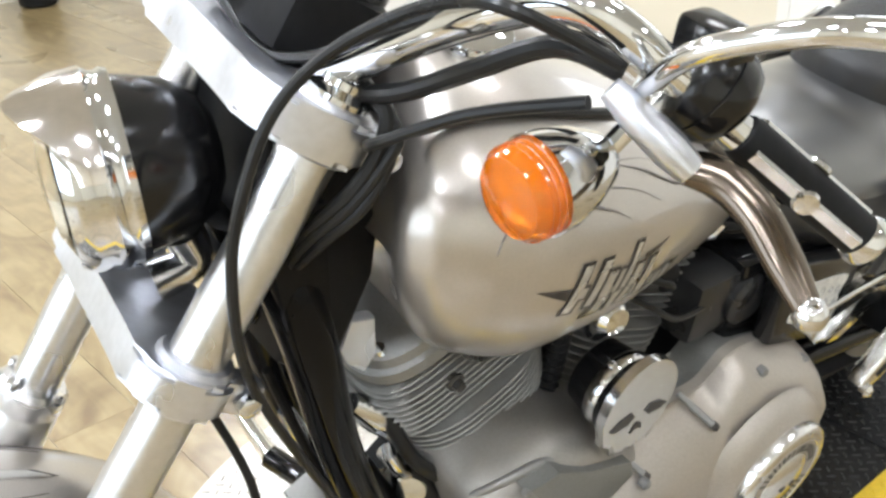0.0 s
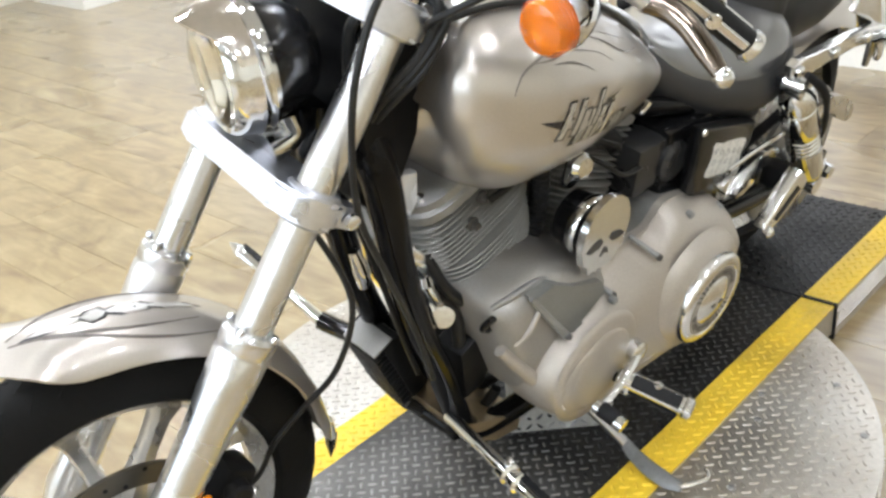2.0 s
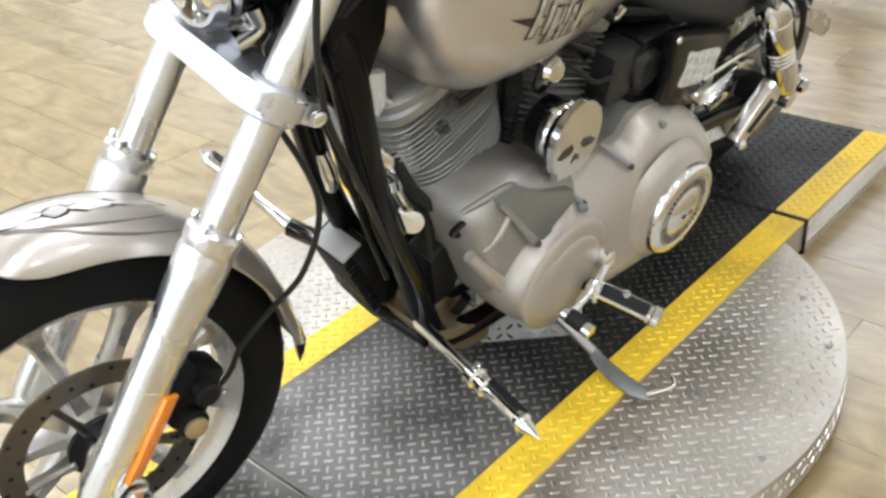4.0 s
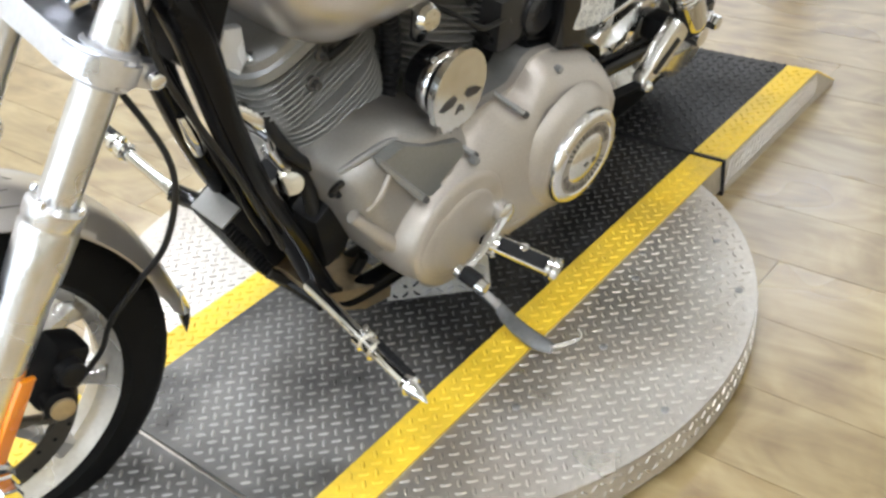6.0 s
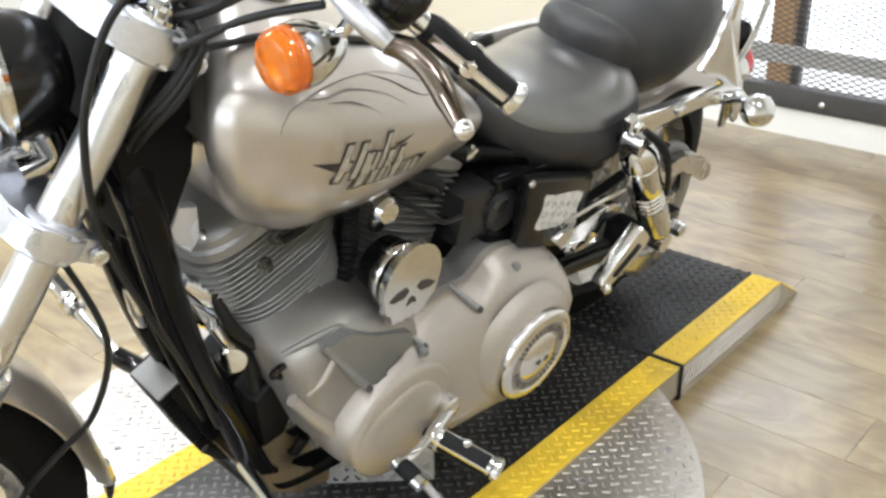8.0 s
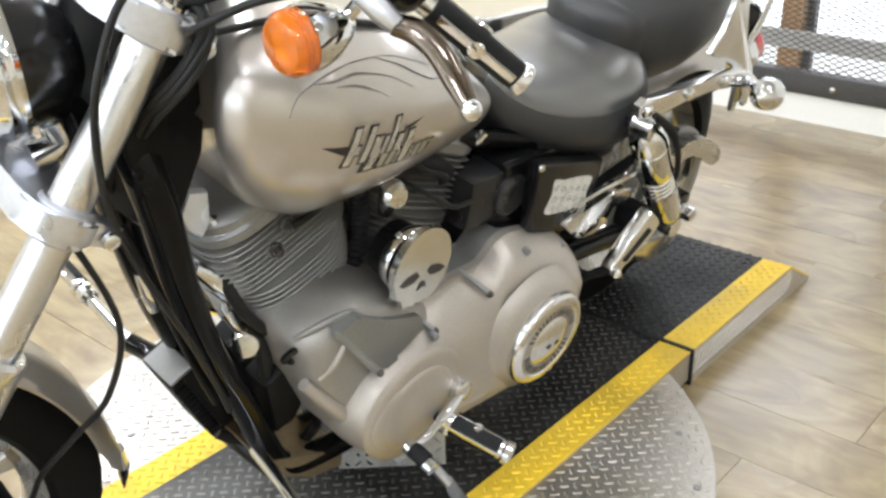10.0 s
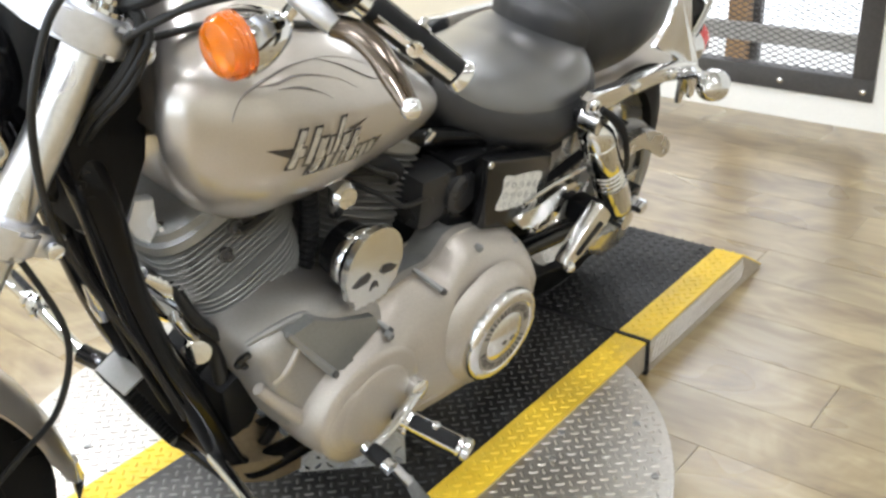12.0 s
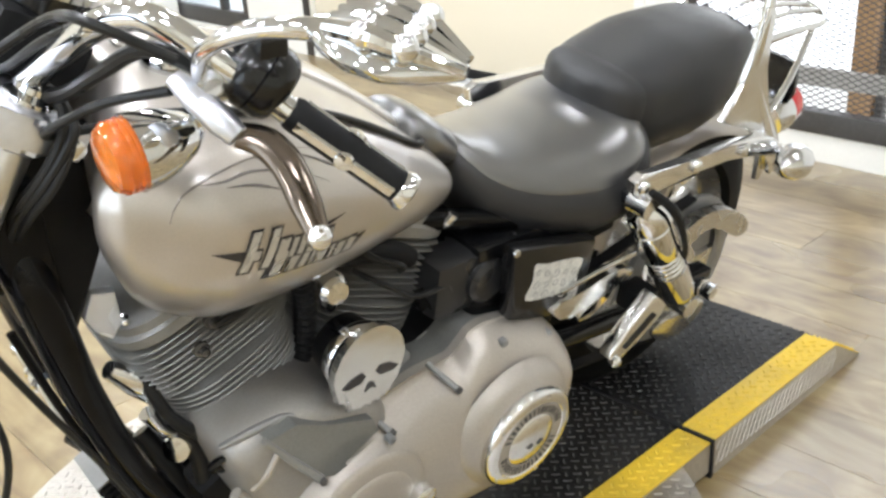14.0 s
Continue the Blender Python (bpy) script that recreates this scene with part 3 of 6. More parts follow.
table = thing("turntable", "round diamond-plate turntable with a black and yellow track across it", "turntable")
cx, cy = DISC_C
circle = [(cx + DISC_R * math.cos(2 * math.pi * k / 128), cy + DISC_R * math.sin(2 * math.pi * k / 128)) for k in range(128)]
bm = prism(circle, FLOOR_Z + 0.012, -0.006, "z", 0.003)
on_disc = lambda x, y: (x - cx) ** 2 + (y - cy) ** 2 < (DISC_R - 0.012) ** 2 and not (STRIP_Y[0] - 0.012 < y < STRIP_Y[1] + 0.012)
lug_mesh(bm, on_disc, cx - DISC_R, cx + DISC_R, cy - DISC_R, cy + DISC_R, -0.006)
rim = B()
for a in range(0, 720, 3):  # slanted lugs round the rim
    c_, s_ = math.cos(radians(a / 2)), math.sin(radians(a / 2))
    for row_, zc in enumerate((-0.022, -0.046)):
        tilt = 1 if (a // 3 + row_) % 2 else -1
        lo_, hi_ = [], []
        for u, v in ((-0.007, -0.0018), (0.007, -0.0018), (0.007, 0.0018), (-0.007, 0.0018)):
            uu, vv = (u - v * tilt) * 0.7071, (u * tilt + v) * 0.7071
            for ring_, rr, k in ((lo_, DISC_R + 0.0005, 1.0), (hi_, DISC_R + 0.0028, 0.75)):
                ring_.append(rim.verts.new((cx + rr * c_ - uu * k * s_, cy + rr * s_ + uu * k * c_, zc + vv * k)))
        rim.faces.new(hi_)
        for q in range(4):
            rim.faces.new((lo_[q], lo_[(q + 1) % 4], hi_[(q + 1) % 4], hi_[q]))
band = part("rim_band", lathe((cx, cy, -0.068), (0, 0, 1), [(0, DISC_R + 0.0004), (0.0585, DISC_R + 0.0004)], 128, cap=False), M_SIDE, table, "dull plate rim")
tagged(part("rim_tread", rim, M_ALU, band, "bright slanted lugs", smooth=0), kind="stuff")
part("disc", bm, M_ALU, table, "bare aluminium diamond plate", smooth=0)
part("plinth", prism([(cx + (p - cx) * 0.985, cy + (q - cy) * 0.985) for p, q in circle], FLOOR_Z, FLOOR_Z + 0.012, "z"), M_SATIN, table)
for bx, by in ((0.278, -0.348), (0.355, -0.318), (0.34, -0.522), (0.08, -0.40), (0.0, -0.56), (-0.12, -0.36), (0.46, -0.42), (-0.20, 0.40), (0.1, 0.52)):
    part("bolt", lathe((bx, by, -0.006), (0, 0, 1), [(0, 0.007), (0.003, 0.007), (0.004, 0.004), (0.004, 0.0)], 8), M_CYL, table)
for nm, x0, x1 in (("track", GAP_F + 0.004, GAP_R - 0.004),):
    part("track_body", box((x0, STRIP_Y[0], FLOOR_Z + 0.014), (x1, STRIP_Y[1], -0.004)), M_ALU, table, smooth=0)
    plate("yellow_edge", (x0, STRIP_Y[0], -0.0038), (x1, STRIP_Y[0] + YEL, 0.0), M_YELLOW, table, "safety yellow edge band")
    plate("black_tread", (x0, STRIP_Y[0] + YEL, -0.0038), (x1, STRIP_Y[1] - YEL, 0.0), M_BLACKPLATE, table, "worn black tread")
    plate("yellow_edge", (x0, STRIP_Y[1] - YEL, -0.0038), (x1, STRIP_Y[1], 0.0), M_YELLOW, table, "safety yellow edge band")


def ramp(name, x_in, x_kink, x_tip, label):
    """A low tread-plate ramp: a flat deck and a short slope to the floor."""
    t = thing(name, label, "ramp")
    top = lambda x, y: 0.0 if abs(x - x_in) <= abs(x_kink - x_in) else -(abs(x - x_kink) / abs(x_tip - x_kink)) * (-FLOOR_Z - 0.006)
    s = 1 if x_tip > x_in else -1
    side = [(x_in, FLOOR_Z), (x_tip, FLOOR_Z), (x_tip, FLOOR_Z + 0.003), (x_kink, -0.004), (x_in, -0.004)]
    bm = prism(side, STRIP_Y[0], STRIP_Y[1])
    # slanted lugs on the visible side
    side_lugs = B()
    x = x_in + s * 0.02
    while abs(x - x_in) < abs(x_kink - x_in):
        for row_, zc in enumerate((-0.019, -0.038, -0.057)):
            xr = x + s * 0.009 * (row_ % 2)
            quad = [(-0.0085, -0.0085), (-0.0055, -0.010), (0.0085, 0.0085), (0.0055, 0.010)]
            lo_ = [side_lugs.verts.new((xr + u, STRIP_Y[0], zc + w)) for u, w in quad]
            hi_ = [side_lugs.verts.new((xr + u * 0.75, STRIP_Y[0] - 0.0022, zc + w * 0.75)) for u, w in quad]
            side_lugs.faces.new(hi_)
            for q in range(4):
                side_lugs.faces.new((lo_[q], lo_[(q + 1) % 4], hi_[(q + 1) % 4], hi_[q]))
        x += s * 0.019
    body = part("body", bm, M_SIDE, t, smooth=0)
    tagged(part("side_tread", side_lugs, M_ALU, body, "bright slanted lugs", smooth=0), kind="stuff")
    for nm, ya, yb, mt in (("yellow_edge", STRIP_Y[0], STRIP_Y[0] + YEL, M_YELLOW), ("black_tread", STRIP_Y[0] + YEL, STRIP_Y[1] - YEL, M_BLACKPLATE), ("yellow_edge", STRIP_Y[1] - YEL, STRIP_Y[1], M_YELLOW)):
        bm = prism([(x_in, -0.0038), (x_kink, -0.0038), (x_tip, FLOOR_Z + 0.0032), (x_tip, FLOOR_Z + 0.006), (x_kink, 0.0), (x_in, 0.0)], ya, yb)
        xa, xb = min(x_in, x_tip), max(x_in, x_tip)
        if mt is M_BLACKPLATE:
            sheet = part(nm, bm, mt, t, smooth=0)
            bm = B()
            lug_mesh(bm, lambda x, y: abs(x - x_kink) > 0.013, xa, xb, ya, yb, 0.0, top=top)
            tagged(part("lug_pattern", bm, M_LUG, sheet, "worn raised tread lugs", smooth=0), kind="stuff")
            continue
        lug_mesh(bm, lambda x, y: abs(x - x_kink) > 0.013, xa, xb, ya, yb, 0.0, top=top)
        part(nm, bm, mt, t, smooth=0)
    return t


ramp("rear_ramp", GAP_R + 0.004, KINK, TIP, "black tread-plate ramp with yellow edges behind the turntable")
ramp("front_ramp", GAP_F - 0.004, -1.15, -1.27, "black tread-plate ramp with yellow edges before the turntable")

part("gap_seal", box((GAP_R - 0.0055, STRIP_Y[0] - 0.004, FLOOR_Z), (GAP_R + 0.0055, STRIP_Y[1], 0.0035), 0.002), M_RUBBER, table, "black rubber seal in the joint")

# small tread-plate support block under the engine
blk = part("support_block", box((-0.0, 0.0, 0.0), (0.194, 0.20, 0.085), 0.002), M_BLOCK)
blk.matrix_world = pose(-0.025, 0.0, 0.0016, 0, 0, -47)
for i in range(9):
    for j in range(4):
        u, w = 0.014 + i * 0.021, 0.011 + j * 0.021
        a = 0.7 if (i + j) % 2 else -0.7
        d, e = Vector((math.cos(a), 0, math.sin(a))), Vector((-math.sin(a), 0, math.cos(a)))
        lug = B()
        add_rings(lug, [[Vector((u, yy, w)) + d * 0.010 * k * p_ + e * 0.0032 * k * q_ for p_, q_ in ((-1, 0), (-0.6, -1), (0.6, -1), (1, 0), (0.6, 1), (-0.6, 1))] for yy, k in ((0.0005, 1.0), (-0.0016, 0.75))])
        part("tread_lug", lug, M_FORK, blk, smooth=0)
tagged(blk, "small diamond-plate support block under the engine", "block")

# ---- the motorcycle: x runs back, y to its right, z up; it leans on its stand ----
bike = thing("motorcycle", "pewter cruiser motorcycle with chrome trim leaning on its side stand", "motorcycle", pose(0, 0.089, 0, 0, 0, -2.8) @ pose(0, 0, 0, 13.0, 0, 0))


def bp(name, bm, material, label="", parent=None, smooth=35):
    return part(name, bm, material, parent or bike, label, smooth)


# front assembly frame: a runs back, b to the right, h up along the fork
FV = Vector((math.tan(radians(30.5)), -0.03, 1)).normalized()
FE = Vector((0.127, 0.992, 0.0))
FE = (FE - FV * FE.dot(FV)).normalized()
FA = FE.cross(FV)
FO = Vector((-0.747, 0.02, 0.325))


def f(a, b, h):
    return FO + FA * a + FE * b + FV * h


def f_inv(p):
    d = Vector(p) - FO
    return d.dot(FA), d.dot(FE), d.dot(FV)


def mirrored(p):
    """The same place on the other side of the steered front end."""
    a, b, h = f_inv(p)
    return f(a, -b, h)


FWD = Vector((-FE.y, FE.x, 0)).normalized()  # straight ahead of the steered wheel
AX = Vector((-0.738, 0.036, 0.260))
WN = Vector((0.175, 0.982, -0.068)).normalized()  # the turned wheel's axle
WFWD = Vector((-WN.y, WN.x, 0)).normalized()
WUP = WFWD.cross(WN).normalized()
if WUP.z < 0:
    WUP = -WUP


def wheel(c, side, up, fore, r_tyre, w_tyre, r_rim, spokes, name, spoke_w, first):
    """Cast wheel: tyre, rim, hub and spokes, each a part of the wheel."""
    root = part(name, lathe(c - side * 0.05, side, [(0, 0.012), (0, 0.034), (0.018, 0.042), (0.05, 0.038), (0.082, 0.042), (0.1, 0.034), (0.1, 0.012)], 28), M_RIM, bike, "silver cast wheel with a black tyre")
    h = w_tyre / 2
    prof = []
    for k in range(19):
        t = -1 + 2 * k / 18
        prof.append((t * h * (1.0 if abs(t) < 0.98 else 0.97), r_tyre - (r_tyre - r_rim - 0.004) * abs(t) ** 3.1))
    prof = [(-h * 0.78, r_rim - 0.006)] + prof + [(h * 0.78, r_rim - 0.006)]
    bm = lathe(c, side, prof, 96, cap=False)
    to_world = bike.matrix_world
    for v in bm.verts:  # the tyre squats on the plate
        w = to_world @ v.co
        if w.z < 0.0025:
            w.z = 0.0025
            v.co = to_world.inverted() @ w
    part("tyre", bm, M_TYRE, root, "black rubber tyre")
    # tread grooves as thin sunk bars
    g = B()
    for k in range(44):
        a = 2 * math.pi * k / 44
        for s in (-1, 1):
            pts = []
            for q in range(4):
                t = s * (0.12 + 0.2 * q)
                rr = r_tyre - (r_tyre - r_rim - 0.004) * abs(t) ** 3.1 + 0.0004
                aa = a + (0.03 * (1 if q % 2 else -1)) + (0.06 if s > 0 else 0)
                pts.append(c + side * t * h + (up * math.cos(aa) + fore * math.sin(aa)) * rr)
            add_tube(g, pts, 0.0022, 4, flat=0.4)
    part("tread_groove", g, M_TYRE, root, "fine zigzag tread grooves", smooth=0)
    prof = [(-h * 0.74, r_rim + 0.004), (-h * 0.82, r_rim + 0.008), (-h * 0.84, r_rim + 0.002), (-h * 0.7, r_rim - 0.008), (-h * 0.45, r_rim - 0.016), (-h * 0.3, r_rim - 0.03), (h * 0.3, r_rim - 0.03),
            (h * 0.45, r_rim - 0.016), (h * 0.7, r_rim - 0.008), (h * 0.84, r_rim + 0.002), (h * 0.82, r_rim + 0.008), (h * 0.74, r_rim + 0.004)]
    part("rim", lathe(c, side, prof, 96, cap=False), M_RIM, root)
    for k in range(spokes):
        a = first + 2 * math.pi * k / spokes
        d = up * math.cos(a) + fore * math.sin(a)
        t = d.cross(side)
        bm = B()
        rings = []
        for rr, hw, th in ((0.03, spoke_w * 1.5, 0.030), (0.07, spoke_w * 1.05, 0.022), (0.5 * (r_rim - 0.03) + 0.03, spoke_w * 0.85, 0.018), (r_rim - 0.05, spoke_w, 0.02), (r_rim - 0.026, spoke_w * 1.7, 0.024)):
            rings.append([c + d * rr + t * hw * x_ + side * th * y_ for x_, y_ in ((-1, -0.5), (-0.6, -1), (0.6, -1), (1, -0.5), (1, 0.5), (0.6, 1), (-0.6, 1), (-1, 0.5))])
        add_rings(bm, rings)
        part("spoke", bm, M_RIM, root)
    return root


front_wheel = wheel(AX, WN, WUP, WFWD, 0.300, 0.098, 0.224, 9, "front_wheel", 0.0135, 0.25)
YV, XV, ZV = Vector((0, 1, 0)), Vector((1, 0, 0)), Vector((0, 0, 1))
RC = Vector((0.829, 0.0, 0.328))
rear_wheel = wheel(RC, YV, ZV, -XV, 0.333, 0.160, 0.224, 9, "rear_wheel", 0.015, 0.1)

# brake disc and caliper on the front wheel's left
dc = AX - WN * 0.058
bm = lathe(dc, -WN, [(0, 0.108), (0, 0.142), (0.005, 0.142), (0.005, 0.108), (0, 0.108)], 64, cap=False)
disc_f = bp("brake_disc", bm, M_DISC, "drilled steel brake disc")
for k in range(30):
    a = 2 * math.pi * k / 30
    p = dc - WN * 0.0052 + (WUP * math.cos(a) + WFWD * math.sin(a)) * (0.115 + 0.020 * ((k * 7) % 3) / 2)
    part("drill_hole", lathe(p, -WN, [(0, 0.0035), (0.0006, 0.0035)], 8), M_SATIN, disc_f, smooth=0)
part("carrier", lathe(dc, -WN, [(-0.004, 0.03), (-0.004, 0.050), (0.004, 0.050), (0.004, 0.03)], 40, cap=False), M_SATIN, disc_f, "black disc carrier")
for k in range(5):
    a = 2 * math.pi * k / 5 + 0.5
    d = WUP * math.cos(a) + WFWD * math.sin(a)
    part("carrier_arm", tube([dc + d * 0.044, dc + d * 0.08, dc + d * 0.114], [0.013, 0.008, 0.011], 10, flat=0.4), M_DISC, disc_f)
part("hub_cap", lathe(dc, -WN, [(-0.03, 0.034), (0.030, 0.034), (0.034, 0.031), (0.034, 0.0)], 32), M_CHROME_SOFT, disc_f, "polished hub sleeve")
cal_c = f(0.096, -0.080, 0.066)
bm = B()
add_box(bm, (-0.026, -0.024, -0.05), (0.026, 0.024, 0.05), 0.01, Matrix.Translation(cal_c) @ FV.to_track_quat("Z", "Y").to_matrix().to_4x4())
add_lathe(bm, cal_c - WN * 0.02 + FV * 0.02, -WN, [(0, 0.019), (0.022, 0.019), (0.026, 0.014), (0.026, 0)], 20)
add_lathe(bm, cal_c - WN * 0.02 - FV * 0.028, -WN, [(0, 0.022), (0.02, 0.022), (0.024, 0.016), (0.024, 0)], 20)
caliper = bp("brake_caliper", bm, M_SATIN, "black brake caliper")
part("caliper_face", lathe(cal_c - WN * 0.046 - FV * 0.028, -WN, [(0, 0.017), (0.004, 0.0165), (0.006, 0.012), (0.006, 0.0)], 20), M_BRONZE, caliper, "brassy caliper insert")

# fork legs
for s in (-1, 1):
    b = 0.109 * s
    bp("fork_tube", lathe(f(0, b, 0.30), FV, [(0, 0.0243), (0.45, 0.0243), (0.455, 0.023)], 32), M_FORK, "brushed alloy upper fork tube")
    prof = [(-0.092, 0.014), (-0.087, 0.025), (-0.06, 0.0305), (0.0, 0.0285), (0.12, 0.0295), (0.20, 0.031), (0.245, 0.0345), (0.293, 0.0355), (0.297, 0.0335), (0.302, 0.0335), (0.305, 0.0355), (0.322, 0.0355), (0.328, 0.031), (0.328, 0.0245)]
    slider = bp("fork_slider", lathe(f(0, b, 0), FV, prof, 36), M_FORK, "satin alloy lower fork leg")
    for q in range(4):
        a = 0.5 + q * math.pi / 2
        p = f(0.031 * math.cos(a), b + 0.031 * math.sin(a), 0.326)
        part("cap_bolt", lathe(p, FV, [(0, 0.006), (0.006, 0.006), (0.008, 0.004), (0.008, 0)], 10), M_CHROME, slider)
    # reflector on the outside of the leg
    refl = B()
    add_box(refl, (-0.0135, -0.004, -0.07), (0.0135, 0.004, 0.07), 0.003, Matrix.Translation(f(0.021, b + s * 0.0262, 0.028)) @ Matrix((FA, FE, FV)).transposed().to_4x4() @ Matrix.Rotation(radians(-22 * s), 4, "Z"))
    part("reflector", refl, M_AMBERREF, slider, "long amber reflector")
    part("axle_boss", lathe(f(0.024, b - s * 0.02, -0.056), FE * s, [(0, 0.026), (0.05, 0.026), (0.054, 0.022)], 24), M_FORK, slider)
bp("front_axle", lathe(f(0.026, -0.178, -0.056), WN, [(0, 0.010), (0, 0.016), (0.004, 0.018), (0.024, 0.018), (0.026, 0.022), (0.03, 0.022), (0.032, 0.0125), (0.35, 0.0125), (0.35, 0.02), (0.368, 0.02), (0.37, 0.015)], 6), M_CHROME, "chrome axle with hexagon nut", smooth=25)


# triple trees
def tree(h, thick, name, bulge, ahead=0.0):
    pts = []
    for a, b in ((-0.046, -0.118), (-0.047, -0.06), (-0.047, 0.06), (-0.046, 0.118), (-0.02, 0.142), (0.012, 0.146), (0.034, 0.125), (0.05, 0.05), (0.055, 0), (0.05, -0.05), (0.034, -0.125), (0.012, -0.146), (-0.02, -0.142)):
        pts.append((a, b))
    pts = [(a - ahead if a < -0.03 else a, b) for a, b in pts]
    pts = round_outline(pts, 4)
    bm = B()
    lo = [bm.verts.new(f(a, b, h - thick / 2)) for a, b in pts]
    hi = [bm.verts.new(f(a, b, h + thick / 2)) for a, b in pts]
    k = len(lo)
    fs = [bm.faces.new(lo), bm.faces.new(hi)]
    for i in range(k):
        bm.faces.new((lo[i], lo[(i + 1) % k], hi[(i + 1) % k], hi[i]))
    bmesh.ops.bevel(bm, geom=list({e for fa in fs for e in fa.edges}), offset=0.005, segments=2, affect="EDGES")
    t = bp(name, bm, M_CLAMP, "polished alloy fork clamp", smooth=40)
    for s in (-1, 1):
        part("clamp_collar", lathe(f(0, s * 0.109, h - thick / 2 - bulge), FV, [(0, 0.030), (0.004, 0.0335), (thick + bulge * 2 - 0.004, 0.0335), (thick + bulge * 2, 0.030)], 30), M_CLAMP, t)
        ear = B()
        add_box(ear, (0.02, -0.014, -thick * 0.45), (0.062, 0.014, thick * 0.45), 0.005, Matrix.Translation(f(0, s * 0.118, h)) @ Matrix((FA, FE, FV)).transposed().to_4x4())
        part("clamp_ear", ear, M_CLAMP, t)
        part("pinch_bolt", lathe(f(0.048, s * 0.135, h), FE * s, [(0, 0.010), (0.008, 0.010), (0.010, 0.007), (0.010, 0)], 12), M_CHROME, t)
    return t


tree(0.497, 0.034, "lower_fork_clamp", 0.006)
upper_tree = tree(0.735, 0.036, "upper_fork_clamp", 0.004, 0.018)
for s in (-1, 1):
    part("fork_cap", lathe(f(0, s * 0.109, 0.754), FV, [(0, 0.026), (0.008, 0.026), (0.014, 0.018), (0.02, 0.018), (0.022, 0.0)], 24), M_CHROME, upper_tree)
part("stem_nut", lathe(f(0.035, 0, 0.74), FV, [(0, 0.022), (0.014, 0.022), (0.02, 0.014), (0.02, 0)], 24), M_CHROME, upper_tree)

# front fender, a crowned arc over the tyre with a flared front lip
def fender_r(deg):
    """Radius of the crown and of the side edge at an angle from straight up (minus is ahead)."""
    crown = float(np.interp(deg, (-18, -5, 10, 30, 50, 65, 80, 93), (0.352, 0.354, 0.350, 0.342, 0.331, 0.324, 0.326, 0.336)))
    edge = float(np.interp(deg, (-18, -14, -10, -5, 1, 40, 60, 75, 88, 93), (0.351, 0.344, 0.326, 0.311, 0.307, 0.309, 0.301, 0.297, 0.312, 0.330)))
    return crown, edge


def around(deg):
    a_ = radians(deg)
    return WUP * math.cos(a_) - WFWD * math.sin(a_)


def on_fender(deg, u, lift=0.0):
    cr, ed = fender_r(deg)
    wide = 0.070 * (1 - 0.82 * max(0.0, (deg - 60) / 33) ** 1.6) * (1 - 0.45 * max(0.0, (-9 - deg) / 9) ** 2)
    return AX + around(deg) * (cr + lift - (cr - ed) * abs(u) ** 2.4) + WN * wide * u


rows = []
for k in range(49):
    deg = -18 + 111 * k / 48
    ring = [on_fender(deg, -1 + q / 7) for q in range(15)]
    rows.append(ring + [p - around(deg) * 0.003 for p in reversed(ring)])
bm = B()
add_rings(bm, rows)
fender_f = bp("front_fender", bm, M_PAINT, "pewter pearl front fender", smooth=50)
stripe = B()
for s in (-1, 1):
    for u0, u1, d0, d1 in ((0.10, 0.55, -14, 24), (0.30, 0.75, -8, 30)):
        pts = [on_fender(d0 + (d1 - d0) * k / 11, s * (u0 + (u1 - u0) * math.sin(math.pi * 0.75 * k / 11)), 0.0004) for k in range(12)]
        add_tube(stripe, pts, [0.0006 + 0.002 * math.sin(math.pi * min(1, 0.1 + k / 11)) for k in range(12)], 6, flat=0.3)
part("pinstripe", stripe, M_STRIPE, fender_f, "charcoal flame pinstripes", smooth=0)
# emblem on the crown: plain wing-like shapes with dark edges
for nm, mt, grow, lift in (("emblem_edge", M_DECAL, 1.35, 0.0006), ("emblem", M_DECAL_FILL, 1.0, 0.0012)):
    em = B()
    for deg, hw, ln in ((-5, 0.09, 11), (2.5, 0.16, 5), (9.5, 0.13, 10), (18, 0.08, 12)):
        vs = [em.verts.new(on_fender(deg + x_ * ln * 0.5 * grow, -0.12 + y_ * hw * grow, lift)) for x_, y_ in ((-1, 0), (-0.3, -1), (0.6, -0.7), (1, 0), (0.5, 0.8), (-0.4, 0.7))]
        em.faces.new(vs)
    part(nm, em, mt, fender_f, "worn silver wing-like emblem" if mt is M_DECAL_FILL else "", smooth=0)
p0, p1 = AX + around(92) * 0.334, AX + around(101) * 0.338
bm = B()
add_tube(bm, [p0, p0.lerp(p1, 0.5), p1], [0.015, 0.011, 0.001], 12, flat=0.6)
part("fender_tip", bm, M_BLACK, fender_f, "pointed black and chrome fender tip")
bm = B()
add_tube(bm, [AX + around(87) * 0.331, AX + around(92.5) * 0.334], [0.011, 0.016], 12, flat=0.55)
part("tip_ferrule", bm, M_CHROME, fender_f)

# headlight
HA = Vector((-0.955, 0.25, -0.10)).normalized()
HC = Vector((-0.462, 0.006, 0.895))
headlight = bp("headlight", lathe(HC, HA, [(-0.045, 0.004), (-0.041, 0.03), (-0.03, 0.050), (-0.01, 0.064), (0.03, 0.074), (0.045, 0.077)], 44), M_BLACK, "chrome-rimmed headlight with a peaked visor")
part("trim_ring", lathe(HC, HA, [(0.030, 0.074), (0.030, 0.079), (0.036, 0.081), (0.040, 0.079), (0.044, 0.079), (0.050, 0.083), (0.056, 0.082), (0.060, 0.080), (0.068, 0.080), (0.078, 0.077), (0.084, 0.072), (0.082, 0.066), (0.076, 0.066)], 48, cap=False), M_CHROME, headlight, "chrome trim ring")
